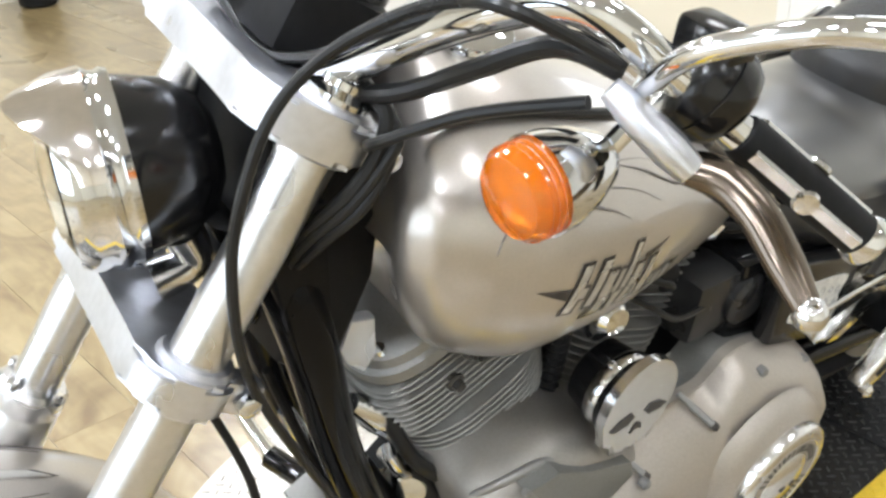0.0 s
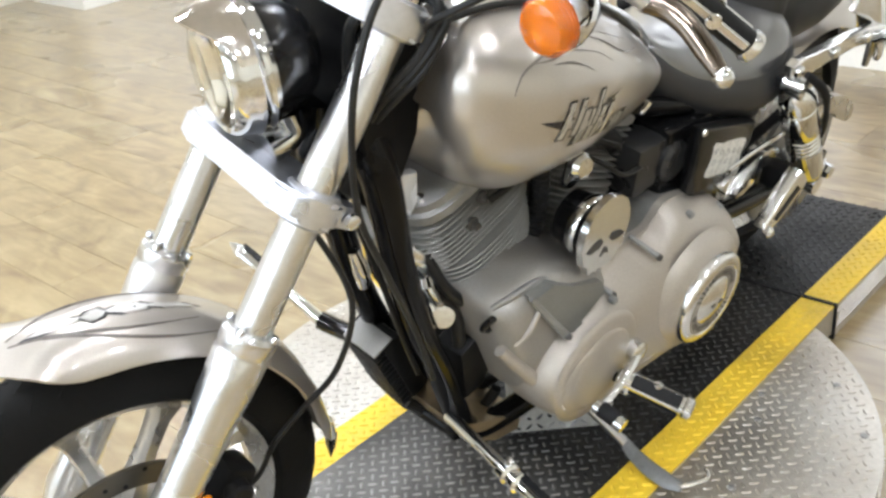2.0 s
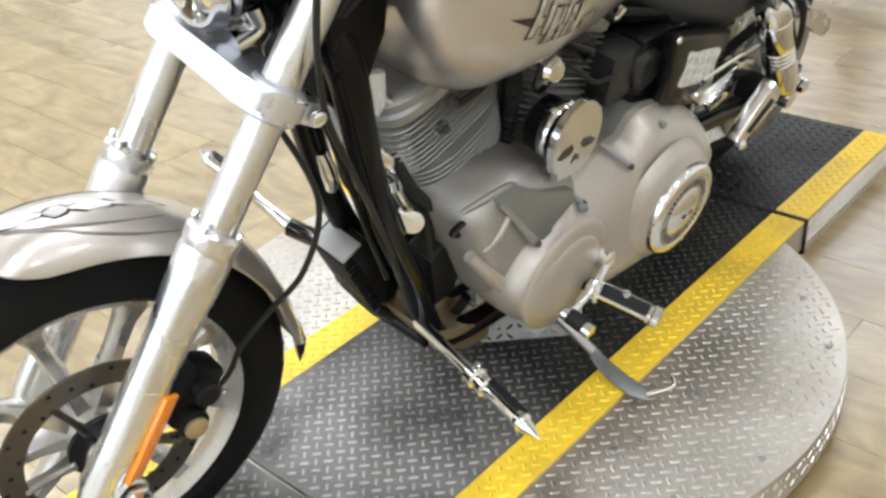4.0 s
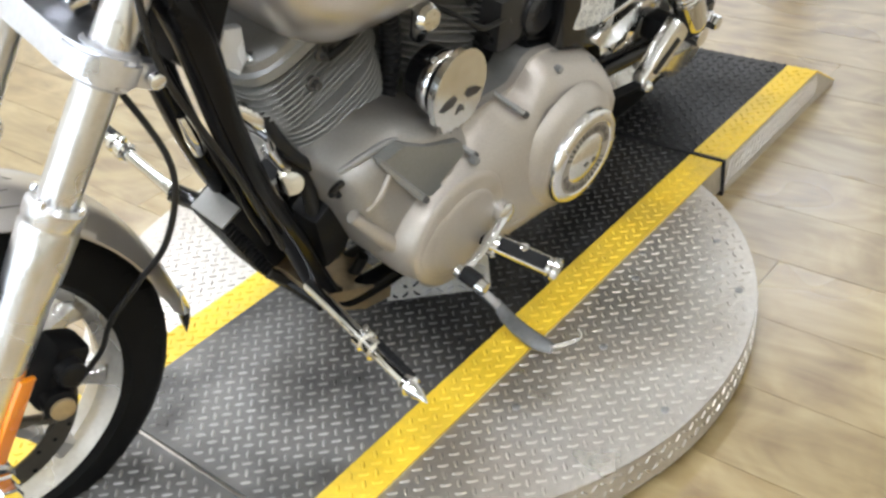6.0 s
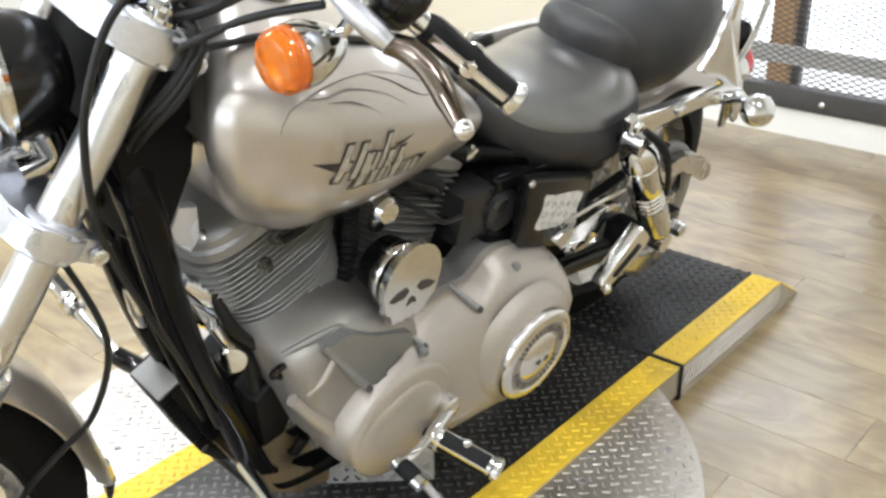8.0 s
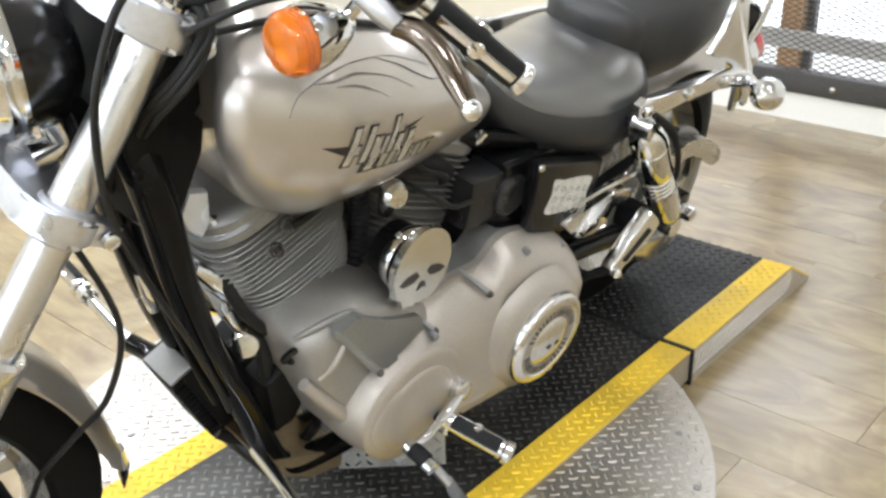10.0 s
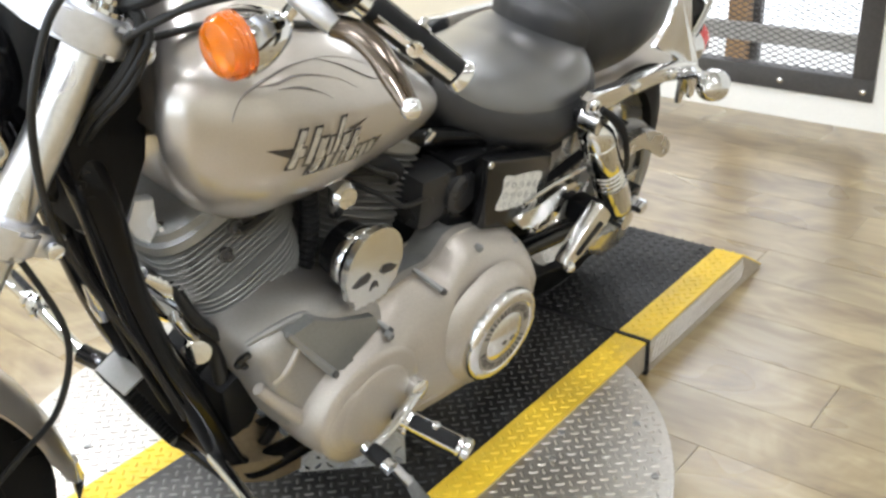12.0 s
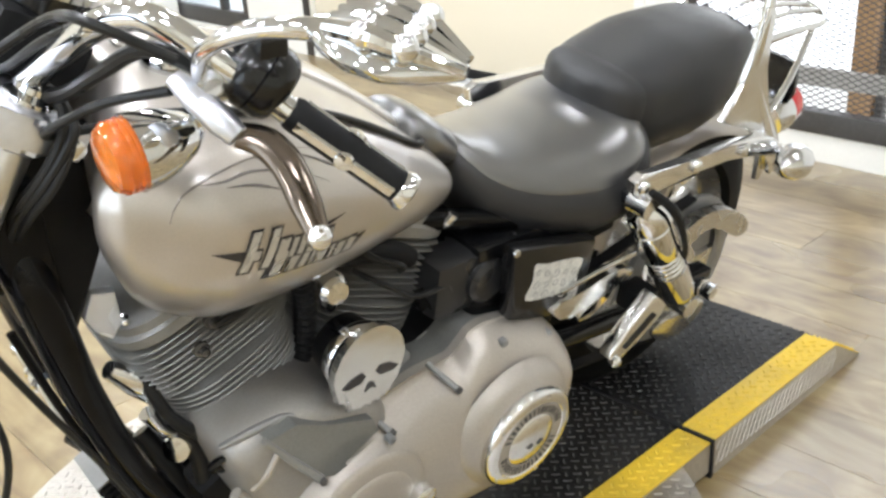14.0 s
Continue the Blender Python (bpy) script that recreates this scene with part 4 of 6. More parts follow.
part("lens", lathe(HC, HA, [(0.076, 0.067), (0.086, 0.063), (0.094, 0.045), (0.098, 0.02), (0.0985, 0.0)], 40), M_LENS, headlight, "clear glass lens")
part("reflector", lathe(HC, HA, [(0.074, 0.066), (0.055, 0.054), (0.035, 0.03), (0.028, 0.004)], 40, cap=False), M_CHROME, headlight, "bright reflector bowl")
part("bulb", lathe(HC, HA, [(0.03, 0.008), (0.055, 0.008), (0.062, 0.004), (0.063, 0)], 14), M_STICKER, headlight)
vis = []
HU = Vector((0, 0, 1)) - HA * HA.z
HU.normalize()
HS = HA.cross(HU)
for k in range(25):
    a = radians(-64 + 128 * k / 24)
    d = HU * math.cos(a) + HS * math.sin(a)
    reach = 0.070 + 0.040 * max(0.0, math.cos(a * 1.4)) ** 2.0
    base, tip = HC + d * 0.0845 + HA * 0.050, HC + d * (0.080 - 0.008 * max(0.0, math.cos(a * 1.4)) ** 2) + HA * reach
    mid = base.lerp(tip, 0.5) + d * 0.003
    vis.append([base, mid, tip, tip - d * 0.0025, mid - d * 0.0025, base - d * 0.0025])
bm = B()
add_rings(bm, vis)
visor = part("visor", bm, M_VISOR, headlight, "peaked chrome visor")
bm = tube([HC + HA * -0.0 + HU * -0.075, HC + HU * -0.11 + HA * -0.005, f(-0.0, 0, 0.52)], [0.02, 0.016, 0.02], 16, curve=4)
part("mount", bm, M_CHROME_SOFT, headlight)

# speedometer on the upper clamp
GC, GA = Vector((-0.305, 0.012, 1.03)), Vector((0.42, 0.03, 0.9)).normalized()
gauge = bp("speedometer", lathe(GC, GA, [(-0.05, 0.03), (-0.045, 0.048), (-0.01, 0.055), (0.012, 0.056), (0.018, 0.052), (0.018, 0.0)], 36), M_BLACK, "round black speedometer")
part("bezel", lathe(GC, GA, [(0.012, 0.056), (0.02, 0.0575), (0.024, 0.054), (0.02, 0.05)], 36, cap=False), M_CHROME, gauge)
hous = B()
add_box(hous, (-0.06, -0.065, -0.05), (0.045, 0.065, 0.02), 0.018, Matrix.Translation(Vector((-0.315, 0.012, 1.005))) @ Matrix((FA, FE, FV)).transposed().to_4x4())
part("console_shell", hous, M_SATIN, gauge, "black instrument shell")

# ---- handlebar and controls ----
BAR_L = [(-0.374, -0.03, 0.955), (-0.371, -0.06, 0.970), (-0.368, -0.117, 1.010), (-0.364, -0.175, 1.053), (-0.36, -0.254, 1.106), (-0.345, -0.292, 1.124), (-0.325, -0.315, 1.115), (-0.300, -0.338, 1.092), (-0.262, -0.366, 1.058), (-0.228, -0.398, 1.026), (-0.186, -0.433, 0.991)]
left_line = smooth_line(BAR_L, 6)
bar_pts = [mirrored(p) for p in reversed(left_line)] + left_line
handlebar = bp("handlebar", tube(bar_pts, 0.0127, 14), M_CHROME, "chrome pullback handlebar with rubber grips")
for s in (-1, 1):
    side = (lambda p: Vector(p)) if s < 0 else mirrored
    g0, g1 = side((-0.258, -0.371, 1.055)), side((-0.186, -0.433, 0.991))
    gd = (g1 - g0).normalized()
    L = (g1 - g0).length
    grip = part("grip", lathe(g0, gd, [(0, 0.0135), (0.004, 0.015), (L - 0.006, 0.015), (L, 0.014)], 24), M_RUBBER, bike, "black rubber grip with chrome bands")
    u = gd.orthogonal().normalized()
    v = gd.cross(u)
    for q in range(3):
        a = 2 * math.pi * q / 3 + 0.6
        d = u * math.cos(a) + v * math.sin(a)
        t = gd.cross(d)
        bm = B()
        rings = [[g0 + gd * h_ + d * 0.0143 + t * x_ * 0.005 + d * y_ * 0.0022 for x_, y_ in ((-1, 0), (-0.7, 1), (0.7, 1), (1, 0))] for h_ in (0.008, L - 0.008)]
        add_rings(bm, rings)
        part("chrome_band", bm, M_CHROME, grip)
        part("band_stud", lathe(g0 + gd * L * 0.5 + d * 0.0155, d, [(0, 0.009), (0.003, 0.008), (0.005, 0)], 12), M_CHROME, grip)
    part("grip_cap", lathe(g1, gd, [(-0.004, 0.0155), (0.003, 0.018), (0.007, 0.0175), (0.010, 0.011), (0.011, 0)], 24), M_CHROME, grip)
    # switch housing
    hc = side((-0.268, -0.343, 1.077))
    sw = part("switch_housing", lathe(hc - gd * 0.026, gd, [(0, 0.012), (0.001, 0.022), (0.006, 0.029), (0.014, 0.0325), (0.025, 0.033), (0.026, 0.0318), (0.027, 0.033), (0.038, 0.0325), (0.046, 0.029), (0.051, 0.022), (0.052, 0.014)], 36), M_BLACK, bike, "black switch housing")
    sb = B()
    add_box(sb, (-0.014, -0.022, -0.018), (0.014, 0.022, 0.018), 0.006, Matrix.Translation(hc + Vector((0.0, 0.0, 0.024))))
    part("switch_block", sb, M_BLACK, sw)
    # lever perch and lever
    pc = side((-0.338, -0.330, 1.086))
    pm_ = side((-0.312, -0.380, 1.050))
    pb = B()
    add_tube(pb, [pc, pc.lerp(pm_, 0.3), pc.lerp(pm_, 0.75), pm_], [0.010, 0.0145, 0.0155, 0.012], 16, flat=0.75)
    perch = part("lever_perch", pb, M_CLAMP, bike, "satin alloy lever perch")
    part("perch_clamp", tube([pc.lerp(pm_, 0.35), side((-0.300, -0.335, 1.075))], [0.012, 0.016], 14), M_CHROME_SOFT, perch)
    lv = [side(p) for p in ((-0.308, -0.372, 1.047), (-0.292, -0.388, 1.043), (-0.288, -0.415, 1.033), (-0.292, -0.445, 1.016), (-0.297, -0.470, 1.001))]
    lever = part("brake_lever" if s > 0 else "clutch_lever", tube(lv, [0.012, 0.0155, 0.0145, 0.0135, 0.009], 16, curve=4, flat=0.7), M_LEVER, bike, "tarnished chrome lever with ball end")
    bm = B()
    bmesh.ops.create_uvsphere(bm, u_segments=16, v_segments=10, radius=0.0105, matrix=Matrix.Translation(lv[-1]))
    part("lever_ball", bm, M_CHROME, lever)
    # round amber turn signal on a stalk
    sc = side((-0.373, -0.319, 1.024))
    sd = (FWD + Vector((0, 0, -0.10)) + FE * (0.10 * -s * -1)).normalized()
    sig = bp("turn_signal", lathe(sc, -sd, [(0.0, 0.033), (0.012, 0.0325), (0.03, 0.028), (0.05, 0.019), (0.062, 0.008), (0.064, 0)], 30), M_CHROME, "chrome bullet turn signal with amber lens")
    part("lens", lathe(sc, sd, [(-0.002, 0.0300), (0.006, 0.0306), (0.015, 0.0300), (0.021, 0.026), (0.024, 0.016), (0.0245, 0)], 30), M_AMBER, sig, "amber plastic lens")
    for q in range(3):
        part("lens_rib", lathe(sc + sd * (0.002 + q * 0.005), sd, [(0, 0.0306), (0.0013, 0.0311), (0.0026, 0.0306)], 30, cap=False), M_AMBER, sig)
    part("stalk", tube([sc - sd * 0.045, side((-0.32, -0.322, 1.035)), side((-0.312, -0.33, 1.055))], 0.007, 10, curve=3), M_CHROME, sig)
    # ornate chrome mirror on an arched stem
    st = [side(p) for p in ((-0.318, -0.335, 1.075), (-0.335, -0.375, 1.125), (-0.32, -0.43, 1.158), (-0.29, -0.462, 1.163))]
    mir = bp("mirror", tube(st, [0.006, 0.007, 0.0075, 0.009], 12, curve=5), M_CHROME, "ornate chrome mirror with bony sculpted back on an arched stem")
    tip = side((-0.234, -0.545, 1.152))
    m0 = st[-1]
    axis = (tip - m0).normalized()
    sidew = axis.cross(Vector((0, 0, 1))).normalized()
    upw = sidew.cross(axis)
    bm = B()
    rings = []
    for k, (tt, w_, th) in enumerate(((-0.1, 0.012, 0.008), (0.05, 0.028, 0.013), (0.25, 0.041, 0.016), (0.5, 0.043, 0.016), (0.75, 0.03, 0.012), (0.93, 0.014, 0.008), (1.0, 0.006, 0.005))):
        c0 = m0.lerp(tip, tt)
        rings.append([c0 + sidew * math.cos(a) * w_ + upw * math.sin(a) * th for a in (2 * math.pi * q / 18 for q in range(18))])
    add_rings(bm, rings)
    part("mirror_shell", bm, M_CHROME, mir)
    for q in range(4):
        off = (-0.03 + q * 0.02)
        pts = [m0.lerp(tip, 0.05) + sidew * off * 0.7 + upw * 0.012, m0.lerp(tip, 0.35) + sidew * off * 1.05 + upw * 0.019, m0.lerp(tip, 0.62) + sidew * off + upw * 0.016, m0.lerp(tip, 0.98) + sidew * off * 0.35 + upw * 0.005]
        part("sculpted_rib", tube(pts, [0.006, 0.0085, 0.006, 0.004], 10, curve=4), M_CHROME, mir)
        for tt in (0.33, 0.62):
            bm = B()
            bmesh.ops.create_uvsphere(bm, u_segments=12, v_segments=8, radius=0.0098, matrix=Matrix.Translation(m0.lerp(tip, tt) + sidew * off * 1.03 + upw * 0.018))
            part("sculpted_knuckle", bm, M_CHROME, mir)
# bar risers
for s in (-1, 1):
    base = f(0.03, s * 0.045, 0.70)
    top = Vector((-0.373, 0.0 + s * 0.045, 0.965))
    part("riser", tube([base, top], [0.018, 0.016], 18), M_CHROME, handlebar)

# ---- cables ----
for name, pts, r, label in (
    ("clutch_cable", [(-0.335, -0.33, 1.10), (-0.39, -0.30, 1.130), (-0.394, -0.25, 1.117), (-0.404, -0.20, 1.086), (-0.433, -0.17, 1.051), (-0.464, -0.16, 1.008), (-0.487, -0.16, 0.94), (-0.491, -0.158, 0.88), (-0.480, -0.15, 0.80), (-0.452, -0.135, 0.72), (-0.415, -0.138, 0.635), (-0.375, -0.138, 0.55), (-0.335, -0.136, 0.46), (-0.30, -0.132, 0.37)], 0.0045, "black clutch cable running down beside the frame tube"),
    ("brake_hose", [(-0.482, -0.073, 0.70), (-0.458, -0.124, 0.601), (-0.473, -0.114, 0.486), (-0.507, -0.078, 0.403), (-0.546, -0.064, 0.352), (-0.566, -0.053, 0.295), (-0.601, -0.028, 0.233)], 0.0043, "black brake hose looping down to the caliper"),
    ("clutch_cable", [(-0.33, -0.31, 1.065), (-0.36, -0.24, 1.03), (-0.385, -0.18, 0.985), (-0.37, -0.145, 0.960), (-0.332, -0.133, 0.951), (-0.27, -0.148, 0.958), (-0.213, -0.159, 0.953), (-0.147, -0.162, 0.937), (-0.071, -0.152, 0.913), (0.0, -0.144, 0.877), (0.09, -0.124, 0.820), (0.135, -0.10, 0.793), (0.165, -0.07, 0.775)], 0.0046, "black clutch cable lying over the tank"),
    ("throttle_cable", [(-0.345, -0.27, 1.125), (-0.375, -0.18, 1.07), (-0.385, -0.08, 1.005), (-0.385, 0.0, 0.985), (-0.38, 0.10, 1.02), (-0.36, 0.22, 1.09)], 0.0045, "black cable along the handlebar"),
    ("wiring_loom", [(-0.310, -0.315, 1.083), (-0.335, -0.28, 1.090), (-0.350, -0.225, 1.052), (-0.356, -0.165, 1.010), (-0.362, -0.11, 0.983), (-0.378, -0.07, 0.965), (-0.40, -0.05, 0.93), (-0.40, -0.05, 0.85), (-0.39, -0.05, 0.79)], 0.0075, "black wiring sleeve at the steering head"),
    ("wiring_loom", [(-0.360, -0.12, 0.995), (-0.355, -0.145, 0.982), (-0.364, -0.150, 0.955), (-0.380, -0.142, 0.92), (-0.398, -0.118, 0.88), (-0.405, -0.09, 0.84)], 0.0068, "black wiring sleeve before the tank"),
    ("wiring_loom", [(-0.358, -0.13, 0.99), (-0.352, -0.156, 0.970), (-0.364, -0.156, 0.945), (-0.384, -0.142, 0.905), (-0.402, -0.112, 0.86), (-0.408, -0.09, 0.82)], 0.0052, "black wiring sleeve before the tank"),
    ("wiring_loom", [(-0.365, -0.10, 0.985), (-0.350, -0.14, 0.975), (-0.356, -0.155, 0.95), (-0.376, -0.152, 0.91), (-0.394, -0.128, 0.87), (-0.402, -0.10, 0.83)], 0.0045, "black wiring sleeve before the tank"),
    ("throttle_cable", [(-0.30, 0.36, 1.05), (-0.36, 0.22, 1.075), (-0.40, 0.10, 1.05), (-0.39, 0.07, 0.95), (-0.36, 0.06, 0.86)], 0.0045, "black cable along the handlebar"),
):
    bp(name, tube(pts, r, 10, curve=6), M_CABLE, label)

# ---- frame ----
frame_root = bp("frame", lathe((-0.405, 0.0, 0.72), (0.52, -0.02, 0.855), [(0, 0.034), (0.01, 0.04), (0.21, 0.04), (0.22, 0.034)], 28), M_FRAME, "gloss black tubular frame")
for s in (-1, 1):
    pts = [(-0.40, 0.06 * s, 0.82), (-0.388, 0.096 * s, 0.74), (-0.358, 0.105 * s, 0.60), (-0.313, 0.108 * s, 0.46), (-0.262, 0.108 * s, 0.35), (-0.222, 0.108 * s, 0.25), (-0.19, 0.11 * s, 0.18), (-0.15, 0.112 * s, 0.15), (-0.05, 0.115 * s, 0.14), (0.15, 0.12 * s, 0.14), (0.32, 0.125 * s, 0.16), (0.40, 0.13 * s, 0.26), (0.42, 0.13 * s, 0.42), (0.44, 0.13 * s, 0.57)]
    if s > 0:  # the far tube runs close behind the near one
        pts = [(x_, y_ * (0.2 if z_ > 0.2 and x_ < 0 else 1.0), z_) for x_, y_, z_ in pts]
    part("down_tube", tube(pts, [0.030, 0.026, 0.0225, 0.0215, 0.0215, 0.022, 0.022, 0.022, 0.022, 0.022, 0.022, 0.022, 0.022, 0.022], 18, curve=4), M_FRAME, frame_root)
    part("upper_rail", tube([(-0.36, 0.03 * s, 0.82), (-0.1, 0.05 * s, 0.72), (0.15, 0.07 * s, 0.65), (0.42, 0.13 * s, 0.60), (0.55, 0.15 * s, 0.60)], 0.017, 12, curve=4), M_FRAME, frame_root)
    if s < 0:
        gus = prism([(-0.43, 0.84), (-0.42, 0.885), (-0.375, 0.885), (-0.362, 0.70), (-0.356, 0.61), (-0.378, 0.67), (-0.41, 0.76)], 0.06 * s, 0.100 * s, "y", 0.005)
        part("gusset", gus, M_SATIN, frame_root, "black pressed neck gusset")
    if s < 0:
        part("trim_strip", tube([(-0.418, 0.075 * s, 0.70), (-0.385, 0.095 * s, 0.59), (-0.34, 0.10 * s, 0.46), (-0.30, 0.10 * s, 0.36)], 0.005, 8, curve=4), M_SATIN, frame_root)
part("cross_member", tube([(-0.20, -0.11, 0.17), (-0.205, 0, 0.165), (-0.20, 0.11, 0.17)], 0.018, 12), M_FRAME, frame_root)
part("front_cover", prism([(-0.385, 0.935), (-0.325, 0.935), (-0.295, 0.86), (-0.31, 0.77), (-0.345, 0.665), (-0.36, 0.655), (-0.405, 0.70), (-0.405, 0.85)], -0.078, 0.15, "y", 0.01), M_SATIN, frame_root, "black cover behind the steering head")

# finned voltage regulator between the down tubes
RM = Matrix.Translation((-0.268, 0.02, 0.302)) @ Matrix.Rotation(radians(-27), 4, "Y")
bm = B()
add_box(bm, (-0.012, -0.060, -0.085), (0.026, 0.025, 0.085), 0.008, RM)
reg = bp("regulator", bm, M_SATIN, "black finned voltage regulator")
for k in range(13):
    bm = B()
    add_box(bm, (-0.032, -0.058, -0.078 + k * 0.0124), (-0.010, 0.023, -0.073 + k * 0.0124), 0.001, RM)
    part("cooling_fin", bm, M_SATIN, reg)
bm = B()
add_box(bm, (-0.03, -0.058, 0.084), (0.012, 0.015, 0.090), 0.003, RM)
part("end_plate", bm, M_CYL, reg, "grey end plate")
bp("oil_line", tube([(-0.24, -0.02, 0.20), (-0.18, -0.05, 0.15), (-0.12, -0.08, 0.145), (-0.10, -0.10, 0.20)], 0.010, 10, curve=4), M_CABLE, "black oil hose")
bp("oil_line", tube([(-0.25, 0.05, 0.22), (-0.19, 0.0, 0.135), (-0.10, -0.02, 0.125), (-0.05, -0.06, 0.17)], 0.010, 10, curve=4), M_CABLE, "black oil hose")
filt = bp("oil_filter", lathe((-0.155, -0.01, 0.33), (-0.85, -0.05, -0.15), [(0, 0.03), (0.004, 0.038), (0.075, 0.038), (0.082, 0.032), (0.084, 0)], 30), M_CHROME, "chrome oil filter canister")
part("fluted_end", lathe((-0.155, -0.01, 0.33), (-0.85, -0.05, -0.15), [(0.06, 0.0385), (0.062, 0.0395), (0.074, 0.0395), (0.076, 0.0385)], 14, cap=False), M_CHROME, filt, smooth=10)
bp("crank_sensor", lathe((-0.218, -0.060, 0.418), (-0.6, -0.75, 0.35), [(0, 0.02), (0.012, 0.022), (0.03, 0.012), (0.034, 0.012), (0.036, 0.02), (0.042, 0.018), (0.043, 0)], 20), M_CHROME, "chrome sensor with a rounded cap")
bp("chrome_fitting", tube([(-0.272, -0.078, 0.506), (-0.255, -0.082, 0.470), (-0.232, -0.075, 0.448)], [0.012, 0.009, 0.01], 12, curve=3), M_CHROME, "small chrome fitting")
eye_ = B()
add_tube(eye_, [(-0.216 + 0.013 * math.cos(a * math.pi / 8), -0.16 - 0.006 * math.sin(a * math.pi / 8), 0.450 + 0.013 * math.sin(a * math.pi / 8)) for a in range(17)], 0.0055, 8)
add_tube(eye_, [(-0.214, -0.155, 0.437), (-0.195, -0.14, 0.415)], 0.008, 10)
bp("mounting_eye", eye_, M_BLACK, "black mounting eye on the crankcase")
bp("skid_plate", prism([(-0.235, 0.225), (-0.177, 0.187), (-0.06, 0.138), (-0.06, 0.095), (-0.125, 0.110), (-0.205, 0.165)], -0.132, 0.10, "y", 0.005), M_BRONZE, "bronze tinted plate across the frame's foot")

# ---- highway pegs on long chrome arms ----
for s in (-1, 1):
    root = Vector((-0.235, 0.115 * s, 0.235))
    tip = Vector((-0.305, 0.425 * s, 0.278)) if s < 0 else Vector((-0.275, 0.425, 0.303))
    if s > 0:
        root = Vector((-0.296, 0.135, 0.312))
    d = tip - root
    arm = bp("highway_peg", tube([root, root + d * 0.25, root + d * 0.52], [0.012, 0.0105, 0.0105], 14), M_CHROME, "chrome highway peg with a pointed end")
    dn = d.normalized()
    part("clamp", lathe(root + d * 0.46, dn, [(0, 0.013), (0.004, 0.018), (0.02, 0.018), (0.024, 0.013), (0.03, 0.013), (0.034, 0.017), (0.044, 0.017), (0.048, 0.012)], 16), M_CHROME_SOFT, arm)
    part("clamp_bolt", lathe(root + d * 0.5 + Vector((0, 0, 0.016)), (0, 0, 1), [(0, 0.006), (0.012, 0.006), (0.014, 0)], 8), M_CHROME, arm)
    L = d.length * 0.46
    part("peg_barrel", lathe(root + d * 0.54, dn, [(0, 0.011), (L - 0.055, 0.0125), (L - 0.05, 0.0155), (L - 0.04, 0.0155), (L - 0.036, 0.0125), (L - 0.03, 0.012), (L, 0.001)], 18), M_CHROME, arm, "chrome barrel with spike tip")
    bm = B()
    for k in range(4):
        p = root + d * (0.60 + 0.075 * k) + Vector((0.006, 0, 0.012))
        add_box(bm, (-0.006, -0.012, -0.003), (0.006, 0.012, 0.003), 0.002, Matrix.Translation(p) @ dn.to_track_quat("Y", "Z").to_matrix().to_4x4())
    part("rubber_pad", bm, M_RUBBER, arm)
bp("peg_bracket", tube([(-0.255, 0.03, 0.315), (-0.272, 0.07, 0.306), (-0.285, 0.11, 0.306), (-0.298, 0.138, 0.312)], 0.016, 12, curve=3), M_BLACK, "black peg bracket")

# ---- tank ----
TANK = [  # x, half width, top, bottom
    (-0.3686, 0.139, 0.9094, 0.7977),
    (-0.3626, 0.163, 0.9331, 0.772),
    (-0.3487, 0.1811, 0.9522, 0.7384),
    (-0.327, 0.2015, 0.9667, 0.6997),
    (-0.2854, 0.2258, 0.9725, 0.6704),
    (-0.216, 0.2452, 0.9696, 0.6467),
    (-0.1269, 0.238, 0.9502, 0.6421),
    (-0.0377, 0.2159, 0.9139, 0.6445),
    (0.0514, 0.1885, 0.8593, 0.6537),
    (0.1108, 0.1663, 0.8149, 0.6627),
    (0.1604, 0.1412, 0.7762, 0.6804),
    (0.195, 0.1027, 0.7456, 0.6976),
    (0.2099, 0.0454, 0.7273, 0.7099),
]
TN, TN_LOW, TZW = 2.48, 1.99, 0.559


def curve_through(xs, ys, x):
    """Smooth (cosine-free, monotone cubic) interpolation."""
    xs, ys = np.asarray(xs, float), np.asarray(ys, float)
    d = np.diff(ys) / np.diff(xs)
    m = np.concatenate([[d[0]], np.where(d[:-1] * d[1:] > 0, 2 * d[:-1] * d[1:] / (d[:-1] + d[1:] + 1e-12), 0), [d[-1]]])
    k = int(np.clip(np.searchsorted(xs, x) - 1, 0, len(xs) - 2))
    h = xs[k + 1] - xs[k]
    t = float(np.clip((x - xs[k]) / h, 0, 1))
    return (1 + 2 * t) * (1 - t) ** 2 * ys[k] + t * (1 - t) ** 2 * h * m[k] + t * t * (3 - 2 * t) * ys[k + 1] + t * t * (t - 1) * h * m[k + 1]


def loft_body(table, n_exp, zw, nx=56, na=48, n_low=None):
    """A body from (x, half width, top, bottom) rows with rounded sections."""
    cols = list(zip(*table))
    xs = np.interp(np.linspace(0, 1, nx), np.linspace(0, 1, len(cols[0])), cols[0])
    rings = []
    for x in xs:
        w, t, b = (curve_through(cols[0], c, x) for c in cols[1:])
        z0 = b + zw * (t - b)
        ring = []
        for k in range(na):
            a = 2 * math.pi * k / na
            c, s = math.cos(a), math.sin(a)
            e = n_exp if s > 0 else (n_low or n_exp)
            y = w * math.copysign(abs(c) ** (2 / e), c)
            z = z0 + math.copysign(abs(s) ** (2 / e), s) * ((t - z0) if s > 0 else (z0 - b))
            ring.append((x, y, z))
        rings.append(ring)
    bm = B()
    add_rings(bm, rings)
    return bm


